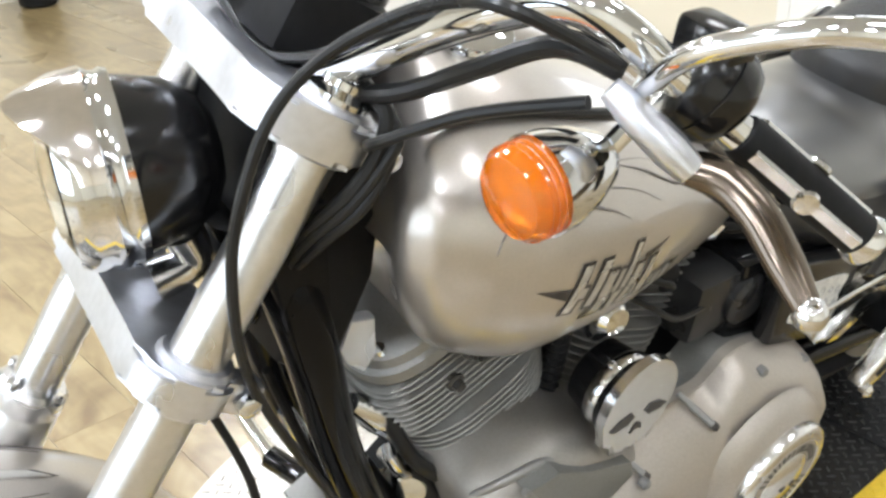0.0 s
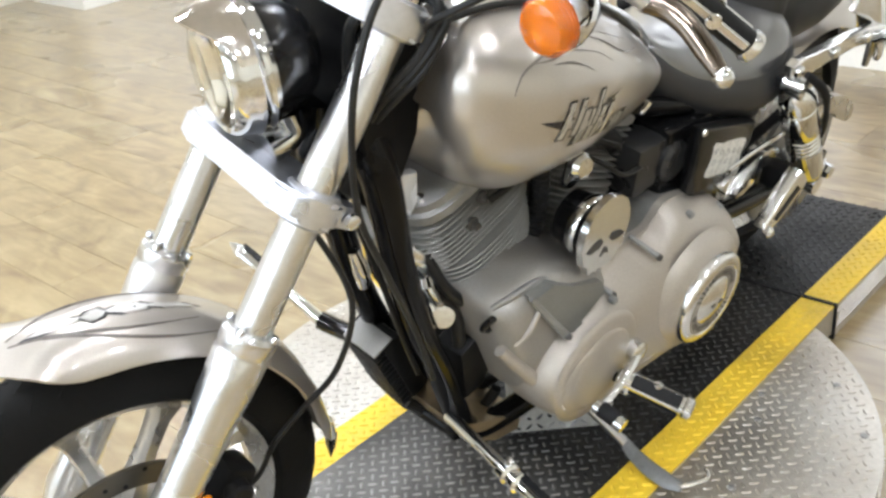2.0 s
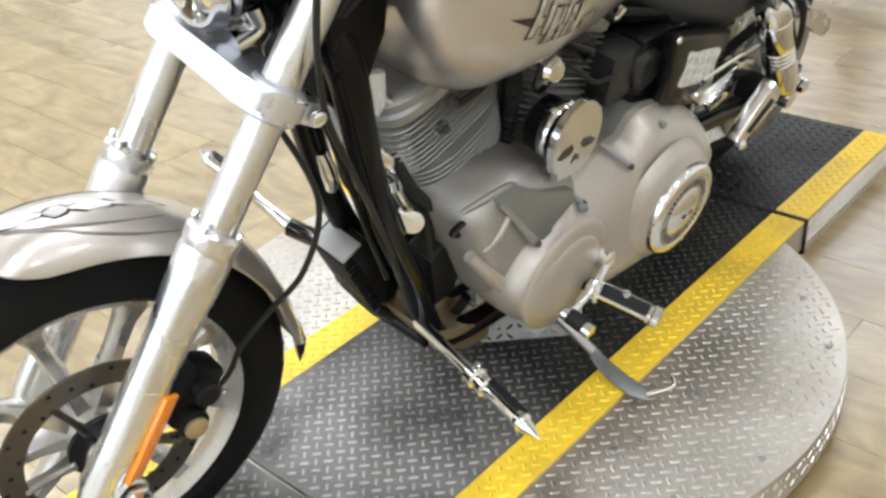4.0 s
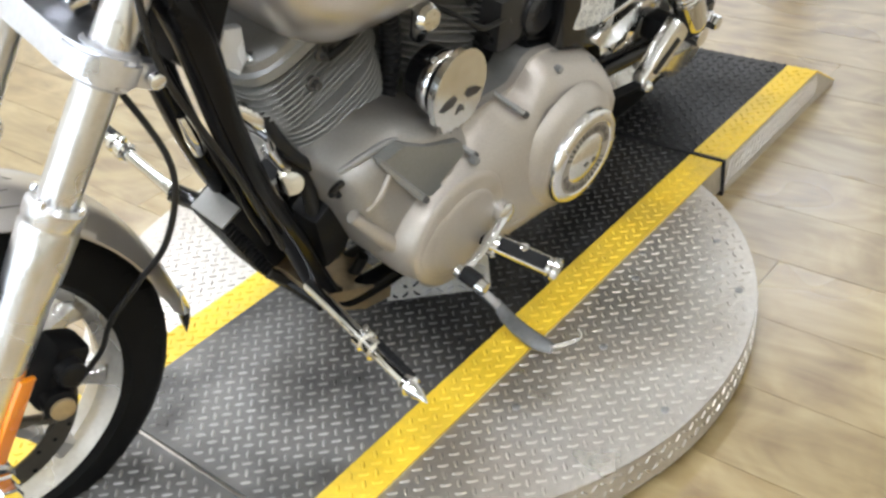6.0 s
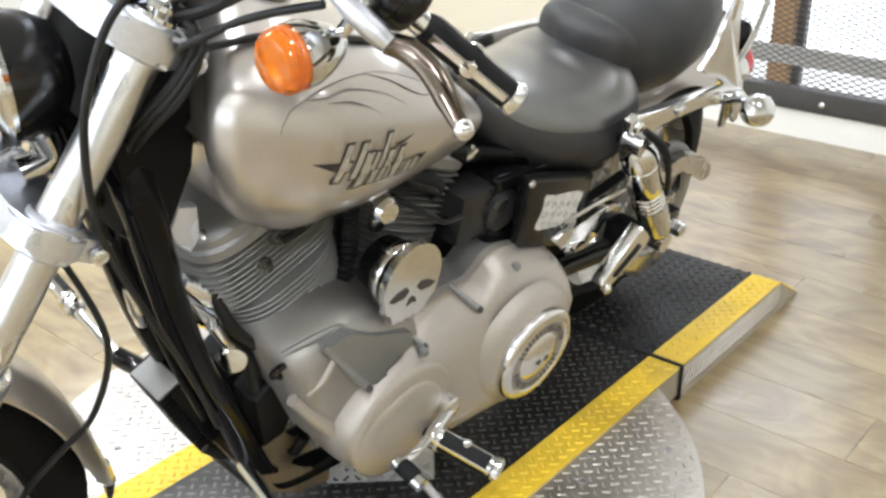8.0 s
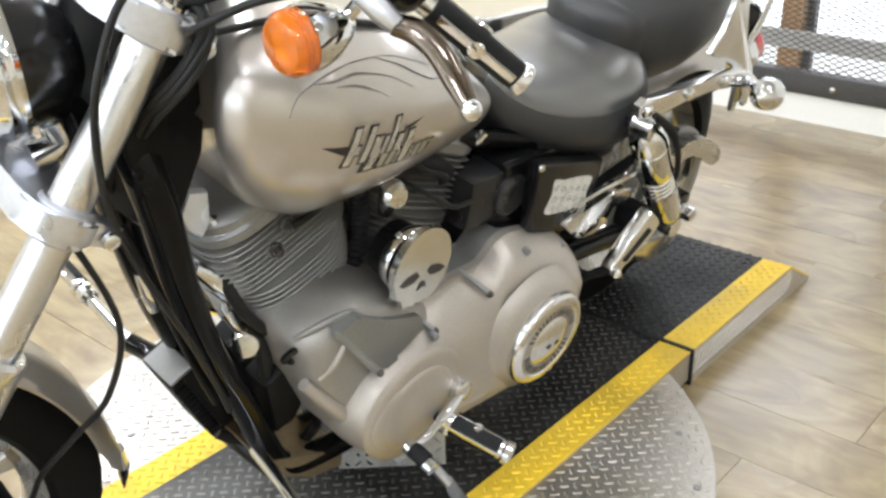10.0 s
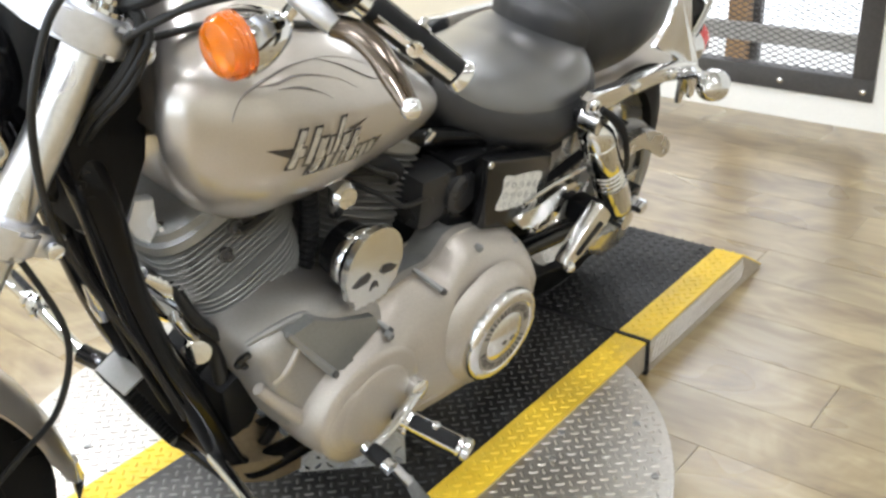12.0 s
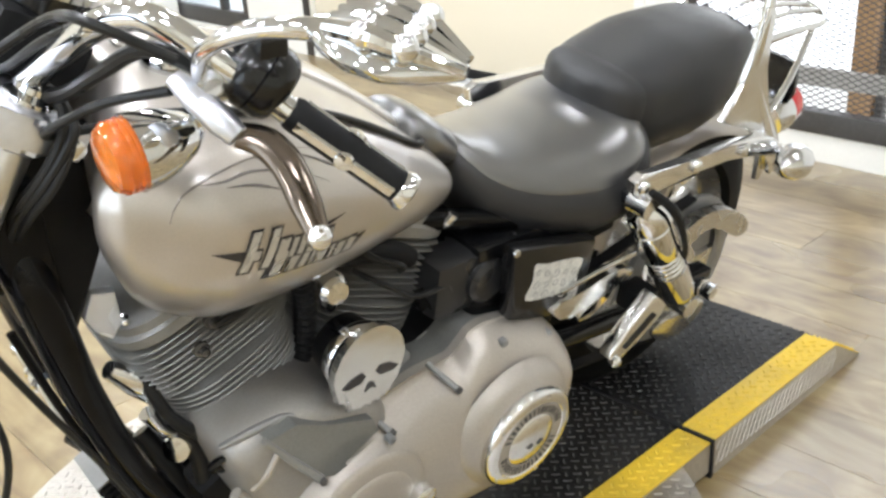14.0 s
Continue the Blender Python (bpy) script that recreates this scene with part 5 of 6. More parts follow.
def tank_y(x, z, off=0.0):
    """The left face of the tank at (x, z)."""
    cols = list(zip(*TANK))
    w, t, b = (curve_through(cols[0], c, x) for c in cols[1:])
    z0 = b + TZW * (t - b)
    h = (t - z0) if z > z0 else (z0 - b)
    e = TN if z > z0 else TN_LOW
    k = max(0.0, 1 - (abs(z - z0) / h) ** e)
    return -(w * k ** (1 / e)) - off


tank_bm = loft_body(TANK, TN, TZW, 84, 80, TN_LOW)
for v in tank_bm.verts:  # the front is hollowed between two lobes to clear the steering head
    fade = max(0.0, min(1.0, (-0.20 - v.co.x) / 0.17))
    v.co.x += 0.085 * fade * max(0.0, 1 - (v.co.y / 0.20) ** 2) ** 1.5
tank = bp("fuel_tank", tank_bm, M_PAINT, "pewter pearl fuel tank with charcoal flame pinstripes", smooth=60)
# pinstripes on both sides
for s in (-1, 1):
    bm = B()
    for pts in (((-0.294, 0.876), (-0.287, 0.890), (-0.272, 0.903), (-0.235, 0.914), (-0.19, 0.916), (-0.12, 0.903), (-0.037, 0.867)), ((-0.260, 0.907), (-0.236, 0.906), (-0.197, 0.907), (-0.142, 0.890), (-0.104, 0.868)),
                ((-0.233, 0.901), (-0.205, 0.897), (-0.175, 0.885), (-0.155, 0.872)), ((-0.16, 0.912), (-0.12, 0.896), (-0.085, 0.876), (-0.05, 0.858), (-0.005, 0.846))):
        line = smooth_line([(x, 0, z) for x, z in pts], 6)
        line = [Vector((p.x, -s * tank_y(p.x, p.z, 0.0004), p.z)) for p in line]
        n_ = len(line)
        add_tube(bm, line, [0.0005 + 0.0016 * math.sin(math.pi * min(1.0, (k + 1) / n_ * 1.1)) ** 2 if k < n_ - 1 else 0.0004 for k in range(n_)], 6, flat=0.5)
    part("pinstripe", bm, M_STRIPE, tank, "charcoal flame pinstripe", smooth=0)


# maker's mark as plain slanted bars: dark outline shapes with silver inner shapes, two rows with pointed ends
def mark_shape(bm, quad, off, s):
    """A quad on the tank's side, cut into strips that follow the curve."""
    (ax, az), (bx_, bz), (cx_, cz), (dx, dz_) = quad
    n_ = 5
    prev = None
    for k in range(n_ + 1):
        t = k / n_
        p = (ax + (dx - ax) * t, az + (dz_ - az) * t)
        q = (bx_ + (cx_ - bx_) * t, bz + (cz - bz) * t)
        row = [bm.verts.new((x, s * -tank_y(x, z, off), z)) for x, z in (p, q)]
        if prev:
            bm.faces.new((prev[0], prev[1], row[1], row[0]))
        prev = row


def mark(s):
    def bar(x0, w, base, h, fall, grow, lean=0.42):
        zb = base + fall * (x0 + 0.2)
        return ((x0 - grow, zb - grow), (x0 + w + grow, zb + fall * w - grow), (x0 + w + grow + h * lean, zb + fall * w + h + grow), (x0 - grow + h * lean, zb + h + grow))
    upper = ((-0.233, 0.010, 0.800, 0.045), (-0.219, 0.009, 0.815, 0.010), (-0.207, 0.010, 0.803, 0.043), (-0.190, 0.013, 0.811, 0.023), (-0.172, 0.007, 0.811, 0.022), (-0.160, 0.008, 0.812, 0.042), (-0.147, 0.012, 0.812, 0.021), (-0.130, 0.011, 0.802, 0.032))
    lower = ((-0.196, 0.014, 0.788, 0.028), (-0.174, 0.012, 0.789, 0.018), (-0.156, 0.009, 0.789, 0.018), (-0.142, 0.005, 0.789, 0.019), (-0.131, 0.012, 0.789, 0.027), (-0.113, 0.005, 0.789, 0.018), (-0.102, 0.012, 0.789, 0.017), (-0.084, 0.013, 0.789, 0.017))
    for row_, fall in ((upper, -0.21), (lower, -0.165)):
        for x0, w, base, h in row_:
            for nm, mt, grow, off in (("mark_outline", M_DECAL, 0.0028, 0.0007), ("mark_bar", M_DECAL_FILL, 0.0, 0.0012)):
                bm = B()
                mark_shape(bm, bar(x0, w, base, h, fall, grow), off, s)
                part(nm, bm, mt, tank, smooth=0)
    for quad in (((-0.259, 0.836), (-0.259, 0.8355), (-0.225, 0.818), (-0.221, 0.832)), ((-0.128, 0.828), (-0.128, 0.821), (-0.086, 0.826), (-0.086, 0.8265)), ((-0.070, 0.763), (-0.066, 0.784), (-0.045, 0.7825), (-0.045, 0.782)), ((-0.205, 0.786), (-0.200, 0.800), (-0.188, 0.797), (-0.190, 0.786))):
        bm = B()
        mark_shape(bm, quad, 0.0006, s)
        part("mark_spike", bm, M_DECAL, tank, smooth=0)


mark(-1)
mark(1)
# console on top and its chrome cap
con = bp("tank_console", loft_body([(-0.24, 0.012, 0.978, 0.965), (-0.2, 0.034, 0.984, 0.95), (-0.1, 0.044, 0.956, 0.92), (0.02, 0.042, 0.894, 0.86), (0.12, 0.036, 0.822, 0.79), (0.19, 0.026, 0.765, 0.74), (0.215, 0.01, 0.740, 0.73)], 2.4, 0.5, 40, 28), M_PAINT, "slim painted tank console", smooth=60)
part("fuel_cap", lathe((-0.20, -0.06, 0.966), (-0.05, -0.12, 1), [(-0.01, 0.034), (0.008, 0.036), (0.016, 0.032), (0.019, 0.02), (0.02, 0)], 30), M_CHROME, con, "chrome fuel cap")
bp("nose_pad", loft_body([(0.150, 0.03, 0.795, 0.75), (0.165, 0.06, 0.806, 0.735), (0.195, 0.072, 0.797, 0.72), (0.235, 0.066, 0.768, 0.70), (0.275, 0.03, 0.735, 0.69)], 2.3, 0.5, 24, 28), M_SEAT, "black padded seat nose", smooth=60)

# ---- seats ----
SEAT = [(0.235, 0.03, 0.735, 0.68), (0.25, 0.07, 0.737, 0.64), (0.28, 0.105, 0.727, 0.60), (0.34, 0.137, 0.711, 0.56), (0.42, 0.160, 0.704, 0.53), (0.50, 0.173, 0.706, 0.515), (0.55, 0.174, 0.714, 0.515), (0.592, 0.163, 0.7245, 0.537), (0.625, 0.138, 0.727, 0.578), (0.6416, 0.096, 0.719, 0.626), (0.652, 0.034, 0.702, 0.675)]
seat = bp("rider_seat", loft_body(SEAT, 2.05, 0.45, 60, 56), M_PAD, "black vinyl bucket seat", smooth=60)
PANEL = [(0.445 + (x - 0.445) * 0.95, w * 0.93, t + 0.006, b + 0.40 * (t - b)) for x, w, t, b in SEAT]
part("seat_panel", loft_body(PANEL, 2.05, 0.34, 60, 56), M_SEAT, seat, "shiny worn black vinyl seat panel", smooth=60)
base = B()
add_prism(base, [(0.30, 0.578), (0.38, 0.546), (0.5, 0.518), (0.57, 0.525), (0.57, 0.555), (0.48, 0.56), (0.32, 0.60)], -0.135, 0.135, "y", 0.006)
part("seat_pan", base, M_SATIN, seat)
PILL = [(0.5566, 0.0277, 0.7503, 0.7235), (0.5708, 0.0636, 0.7694, 0.6885), (0.6011, 0.0965, 0.7825, 0.6477), (0.6598, 0.1192, 0.7968, 0.6109), (0.7611, 0.1236, 0.8154, 0.6102), (0.8623, 0.1164, 0.8158, 0.6259), (0.9433, 0.0969, 0.8048, 0.6425), (0.999, 0.0634, 0.7683, 0.6648), (1.0192, 0.012, 0.7341, 0.6942)]
pill = bp("pillion_seat", loft_body(PILL, 3.0, 0.5, 52, 52), M_PAD, "raised black vinyl passenger pad", smooth=60)
part("front_lip", loft_body([(0.555, 0.025, 0.757, 0.728), (0.569, 0.066, 0.773, 0.696), (0.597, 0.101, 0.784, 0.659), (0.614, 0.107, 0.784, 0.652), (0.626, 0.108, 0.783, 0.652), (0.634, 0.09, 0.765, 0.68)], 3.0, 0.5, 30, 40), M_PAD, pill, "padded front lip", smooth=60)

# ---- engine ----
case = bp("crankcase", prism(round_outline([(-0.17, 0.44), (-0.10, 0.47), (0.06, 0.47), (0.16, 0.42), (0.2, 0.3), (0.14, 0.21), (-0.03, 0.195), (-0.09, 0.235), (-0.145, 0.33)], 4), -0.135, 0.14, "y", 0.015), M_CYL, "grey cast alloy crankcase")
lobe = round_outline([(-0.214, 0.485), (-0.210, 0.425), (-0.180, 0.345), (-0.125, 0.255), (-0.02, 0.235), (0.05, 0.30), (0.05, 0.43), (-0.02, 0.485), (-0.12, 0.515)], 5)
bm = B()
add_rings(bm, [[(-0.09 + (a - -0.09) * k, yy, 0.385 + (b - 0.385) * k) for a, b in lobe] for yy, k in ((-0.08, 1.0), (-0.138, 1.0), (-0.160, 0.975), (-0.178, 0.93), (-0.191, 0.86), (-0.199, 0.76), (-0.203, 0.60), (-0.204, 0.35))])
part("front_lobe", bm, M_LOBE, case, smooth=70)
part("case_rib", tube([(-0.158, -0.205, 0.470), (-0.172, -0.203, 0.440), (-0.188, -0.192, 0.411)], [0.004, 0.0055, 0.004], 10, curve=4), M_CASE, case)
part("base_flange", tube([(-0.216, -0.160, 0.478), (-0.180, -0.176, 0.498), (-0.140, -0.180, 0.502), (-0.100, -0.182, 0.492)], [0.004, 0.006, 0.006, 0.004], 12, curve=4), M_CYL, case)
# a slate-grey flat sheet, darker than the lobe and just proud of it
panel = B()
add_rings(panel, [[Vector((px, py + o, pz)) for px, py, pz in ((-0.172, -0.203, 0.496), (-0.135, -0.211, 0.447), (-0.096, -0.217, 0.398), (-0.039, -0.219, 0.376), (-0.056, -0.216, 0.402), (0.002, -0.213, 0.427), (-0.006, -0.210, 0.452), (-0.081, -0.208, 0.480), (-0.130, -0.205, 0.505))] for o in (0.03, 0.0)])
part("case_panel", panel, M_SLATE, case, "darker flat sheet on the crankcase", smooth=0)
lug_ = B()
add_tube(lug_, [(-0.206, -0.178, 0.402), (-0.175, -0.192, 0.362), (-0.140, -0.198, 0.318)], [0.010, 0.012, 0.013], 16)
part("case_lug", lug_, M_CASE, case)
part("cover_edge", tube([(-0.176, -0.200, 0.500), (-0.140, -0.210, 0.452), (-0.098, -0.218, 0.399)], [0.0045, 0.006, 0.007], 10, curve=4), M_CYL, case)
part("cover_bolt", lathe((-0.097, -0.222, 0.397), (-0.3, -0.8, 0.5), [(0, 0.006), (0.006, 0.006), (0.008, 0.004), (0.008, 0)], 10), M_STEEL_BLACK, case)
part("case_mount", prism([(-0.225, 0.36), (-0.16, 0.40), (-0.13, 0.33), (-0.16, 0.26), (-0.20, 0.25)], -0.12, -0.06, "y", 0.01), M_SATIN, case, "black engine mount")
bp("gearbox", box((0.14, -0.13, 0.22), (0.40, 0.12, 0.44), 0.03), M_SATIN, "black gearbox case")


def rounded_ring(c, ax, u, v, h, ru, rv, n=44, p=3.0):
    out = []
    for k in range(n):
        a = 2 * math.pi * k / n
        ca, sa = math.cos(a), math.sin(a)
        out.append(c + ax * h + u * math.copysign(abs(ca) ** (2 / p), ca) * ru + v * math.copysign(abs(sa) ** (2 / p), sa) * rv)
    return out


def cylinder(base, lean):
    """One finned cylinder with its head and rocker cover."""
    ax = Vector((math.sin(radians(lean)), 0, math.cos(radians(lean))))
    u = Vector((ax.z, 0, -ax.x))
    v = Vector((0, 1, 0))
    base = Vector(base)
    fin_r = lambda k_: 0.074 + 0.037 * math.sin(min(1.0, (k_ + 2) / 13) * math.pi / 2)
    bm = B()
    add_rings(bm, [rounded_ring(base, ax, u, v, 0.002 + k * 0.0106, fin_r(k) - 0.025, fin_r(k) - 0.028, 44, 3.0) for k in range(17)])
    cyl = bp("engine_cylinder", bm, M_CYL, "grey finned engine cylinder")
    for k in range(15):
        h = 0.010 + k * 0.0106
        g = fin_r(k)
        bm = B()
        add_rings(bm, [rounded_ring(base, ax, u, v, hh, g - i, g - 0.003 - i, 44, 3.0) for hh, i in ((h, 0.034), (h + 0.0008, 0.0012), (h + 0.0018, 0.0), (h + 0.0028, 0.0012), (h + 0.0036, 0.034))])
        part("cooling_fin", bm, M_FIN, cyl)
    bm = B()
    add_rings(bm, [rounded_ring(base, ax, u, v, h, a, b, 40, 3.2) for h, a, b in ((0.160, 0.084, 0.074), (0.168, 0.090, 0.078), (0.262, 0.090, 0.078), (0.272, 0.088, 0.080))])
    head = part("cylinder_head", bm, M_CYL, cyl, "cast cylinder head")
    for k in range(9):
        h = 0.169 + k * 0.0106
        bm = B()
        a_, b_ = (0.117, 0.0945) if k < 7 else (0.113, 0.092)
        add_rings(bm, [rounded_ring(base, ax, u, v, hh, a_ - i, b_ - i, 44, 4.5) for hh, i in ((h, 0.034), (h + 0.0008, 0.0012), (h + 0.0018, 0.0), (h + 0.0028, 0.0012), (h + 0.0036, 0.034))])
        part("head_fin", bm, M_FIN, cyl)
    bm = B()
    add_rings(bm, [rounded_ring(base, ax, u, v, h, a, b, 44, 3.6) for h, a, b in ((0.262, 0.106, 0.090), (0.268, 0.112, 0.095), (0.284, 0.112, 0.095), (0.288, 0.106, 0.090), (0.300, 0.104, 0.088), (0.306, 0.094, 0.078))])
    part("rocker_cover", bm, M_CYL, cyl, "satin alloy rocker cover")
    for q in (-1, 1):
        for e in (-1, 1):
            part("cover_bolt", lathe(base + ax * 0.304 + u * 0.08 * q + v * 0.066 * e, ax, [(0, 0.007), (0.008, 0.007), (0.01, 0)], 8), M_CHROME, cyl)
    return cyl, ax, u


c1, ax1, u1 = cylinder((-0.092, 0.0, 0.400), -22.5)
c2, ax2, u2 = cylinder((0.022, 0.0, 0.395), 22.5)
# head bolts and fittings on the front cylinder's left
for h, o in ((0.215, 0.0), (0.245, 0.03)):
    p = Vector((-0.118, -0.090, 0.390)) + ax1 * h + u1 * o
    part("head_plug", lathe(p, (0, -1, 0), [(0, 0.011), (0.006, 0.011), (0.008, 0.007), (0.016, 0.006), (0.017, 0.0)], 12), M_STEEL_BLACK, c1)
bp("plug_lead", tube([Vector((-0.092, -0.108, 0.402)) + ax1 * 0.245, Vector((-0.14, -0.115, 0.65)), Vector((-0.10, -0.11, 0.69)), Vector((-0.05, -0.08, 0.70))], 0.006, 8, curve=5), M_CABLE, "black spark plug lead")
bp("plug_lead", tube([(0.11, -0.11, 0.60), (0.09, -0.135, 0.63), (0.05, -0.12, 0.65), (0.02, -0.09, 0.68)], 0.005, 8, curve=5), M_CABLE, "black spark plug lead")
# corrugated breather tube between the cylinders
pts = smooth_line([(-0.055, -0.085, 0.66), (-0.038, -0.085, 0.60), (-0.036, -0.085, 0.53), (-0.05, -0.09, 0.47)], 12)
bp("corrugated_hose", tube(pts, [0.0165 if k % 2 else 0.0125 for k in range(len(pts))], 14), M_RUBBER, "black corrugated hose", smooth=0)
bp("intake_hose", tube([(-0.01, -0.085, 0.655), (0.05, -0.10, 0.648), (0.10, -0.10, 0.63), (0.14, -0.09, 0.60)], 0.017, 14, curve=4), M_RUBBER, "black rubber hose above the rear cylinder")
bp("plug_lead", tube([(0.03, -0.10, 0.625), (0.07, -0.128, 0.60), (0.12, -0.135, 0.565), (0.18, -0.13, 0.555)], 0.0045, 8, curve=5), M_CABLE, "black spark plug lead")
bp("chrome_bracket", tube([(-0.042, -0.15, 0.668), (-0.04, -0.145, 0.64), (-0.03, -0.13, 0.61)], [0.018, 0.015, 0.012], 14, curve=3), M_CHROME, "small chrome bracket cap")
bp("bracket_cap", lathe((-0.042, -0.15, 0.655), (-0.1, -1, 0.1), [(0, 0.02), (0.01, 0.021), (0.018, 0.016), (0.02, 0)], 20), M_CHROME, "round chrome bracket cap")

for pts, r in ((((-0.24, -0.07, 0.47), (-0.215, -0.09, 0.42), (-0.205, -0.10, 0.34), (-0.17, -0.09, 0.26), (-0.13, -0.06, 0.20)), 0.012), (((-0.25, 0.0, 0.40), (-0.22, -0.05, 0.33), (-0.19, -0.06, 0.25), (-0.15, -0.04, 0.18)), 0.014), (((-0.26, 0.06, 0.36), (-0.21, 0.02, 0.28), (-0.16, 0.0, 0.20)), 0.013), (((-0.27, -0.06, 0.56), (-0.25, -0.09, 0.50), (-0.215, -0.10, 0.455)), 0.009)):
    bp("oil_line", tube(pts, r, 12, curve=5), M_CABLE, "black oil hose")
bp("engine_mount", prism([(-0.245, 0.30), (-0.15, 0.38), (-0.12, 0.20), (-0.20, 0.17)], 0.0, 0.06, "y", 0.008), M_SATIN, "black front engine mount")
# the pale blue base colour paints in the window's reflection on this bracket
bp("head_bracket", prism([(-0.321, 0.708), (-0.292, 0.700), (-0.287, 0.651), (-0.301, 0.631), (-0.322, 0.651), (-0.333, 0.674)], -0.068, -0.050, "y", 0.005), shader("painted_blue_reflection", (0.78, 0.82, 0.9), 0.25, 0.3, var=0.05), "bracket at the front cylinder head, bluish reflection painted on")
bp("starter_link", tube([(-0.305, -0.05, 0.575), (-0.275, -0.055, 0.545), (-0.245, -0.055, 0.505), (-0.232, -0.06, 0.470)], [0.012, 0.019, 0.017, 0.009], 16, curve=4), M_CHROME_SOFT, "polished linkage cover behind the frame tube")
bp("tube_clip", tube([(-0.372, -0.03, 0.585), (-0.362, -0.035, 0.55), (-0.352, -0.03, 0.515)], [0.008, 0.013, 0.009], 12, curve=4), M_CHROME, "chrome clip between the frame tubes")
# horn with a cut-out face plate
horn = bp("horn", lathe((0.0, -0.124, 0.548), (0, -1, 0), [(0, 0.03), (0.008, 0.044), (0.055, 0.050), (0.068, 0.050), (0.068, 0.0)], 36), M_BLACK, "black and chrome horn with a pierced chrome face plate")
part("chrome_band", lathe((0.0, -0.162, 0.548), (0, -1, 0), [(0, 0.0495), (0.004, 0.052), (0.014, 0.052), (0.018, 0.0495)], 36, cap=False), M_CHROME, horn)
crown = [(-0.001 - 0.059 * math.cos(a), 0.548 + 0.069 * math.sin(a)) for a in (math.pi * k / 24 for k in range(25))]
face = crown + [(0.057, 0.532), (0.050, 0.520), (0.052, 0.505), (0.038, 0.497), (0.037, 0.478), (0.030, 0.472), (0.024, 0.482), (0.017, 0.470), (0.010, 0.481), (0.002, 0.469), (-0.006, 0.481), (-0.014, 0.470), (-0.022, 0.481), (-0.030, 0.473), (-0.037, 0.480), (-0.038, 0.498), (-0.053, 0.506), (-0.052, 0.521), (-0.059, 0.533)]
part("face_plate", prism(face, -0.206, -0.194, "y", 0.0018), M_CHROME_SOFT, horn, "polished face plate with dark cut-outs")
holes = B()
for c0, pts in (((-0.026, 0.537), ((-0.021, -0.006), (-0.012, -0.012), (0.010, -0.010), (0.018, 0.0), (0.012, 0.010), (-0.006, 0.006))), ((0.028, 0.537), ((-0.019, 0.0), (-0.011, -0.010), (0.011, -0.012), (0.020, -0.006), (0.006, 0.006), (-0.012, 0.010))), ((0.001, 0.512), ((-0.009, -0.008), (-0.002, -0.003), (0.003, -0.003), (0.010, -0.008), (0.006, 0.006), (0.0, 0.010), (-0.005, 0.006)))):
    add_prism(holes, [(c0[0] + a, c0[1] + b) for a, b in pts], -0.2072, -0.200, "y")
part("cut_out", holes, M_DECAL, horn, "dark cut-outs", smooth=0)

for ob in [horn] + list(horn.children):
    ob.data.transform(Matrix.Translation((-0.013, 0, -0.004)))
    for v in ob.data.vertices:  # the jaw is short
        if v.co.z < 0.544 and v.co.y < -0.19:
            v.co.z = 0.544 + (v.co.z - 0.544) * 0.87

# primary cover with its round clutch cover
outl = round_outline([(-0.06, 0.212), (0.02, 0.206), (0.1, 0.201), (0.18, 0.194), (0.25, 0.190), (0.33, 0.205), (0.382, 0.255), (0.402, 0.32), (0.402, 0.385), (0.390, 0.422), (0.36, 0.450), (0.30, 0.472), (0.245, 0.484), (0.215, 0.480), (0.196, 0.462), (0.172, 0.446), (0.11, 0.446), (0.04, 0.431), (-0.03, 0.414), (-0.09, 0.392), (-0.132, 0.352), (-0.147, 0.30), (-0.122, 0.245)], 5)


def inset(outline, k, c):
    return [(c[0] + (a - c[0]) * k, c[1] + (b - c[1]) * k) for a, b in outline]


# stacked outlines give the cover its soft shoulders
cen = (0.11, 0.325)
rings = []
for yy, k in ((-0.150, 1.0), (-0.19, 1.0), (-0.208, 0.992), (-0.224, 0.972), (-0.238, 0.935), (-0.248, 0.88), (-0.254, 0.80), (-0.256, 0.6)):
    rings.append([(a, yy, b) for a, b in (inset(outl, 1.0, cen) if k == 1.0 else [((p[0] + (cen[0] - p[0]) * (1 - k) * 0.6), p[1] + ((cen[1] - p[1]) * (1 - k))) for p in outl])])
bm = B()
add_rings(bm, rings)
for v in bm.verts:  # the upper part of the face leans back
    if v.co.y < -0.18 and v.co.z > 0.37:
        f_ = max(0.0, min(1.0, (v.co.x - 0.12) / 0.10))
        v.co.y += min((0.5 * f_ + 1.25 * (1 - f_)) * (v.co.z - 0.37), -0.165 - v.co.y)
primary = bp("primary_cover", bm, M_CASE, "bead-blasted alloy primary drive cover", smooth=60)
part("inner_cover", prism(inset(outl, 0.965, cen), -0.152, -0.10, "y", 0.004), M_SLATE, primary, "darker inner half of the cover")
part("clutch_boss", lathe((0.264, -0.20, 0.314), (0, -1, 0), [(0.03, 0.124), (0.048, 0.116), (0.056, 0.106), (0.061, 0.098), (0.064, 0.094), (0.064, 0.090)], 64), M_CASE, primary)
derby = part("clutch_cover", lathe((0.264, -0.262, 0.314), (0, -1, 0), [(0, 0.0915), (0.012, 0.0915), (0.016, 0.089), (0.019, 0.082), (0.0195, 0.072), (0.0175, 0.070), (0.0175, 0.048), (0.0195, 0.046), (0.024, 0.030), (0.026, 0.012), (0.0262, 0)], 64), M_CHROME_SOFT, bike, "round chrome clutch cover with raised lettering band shown as bars")
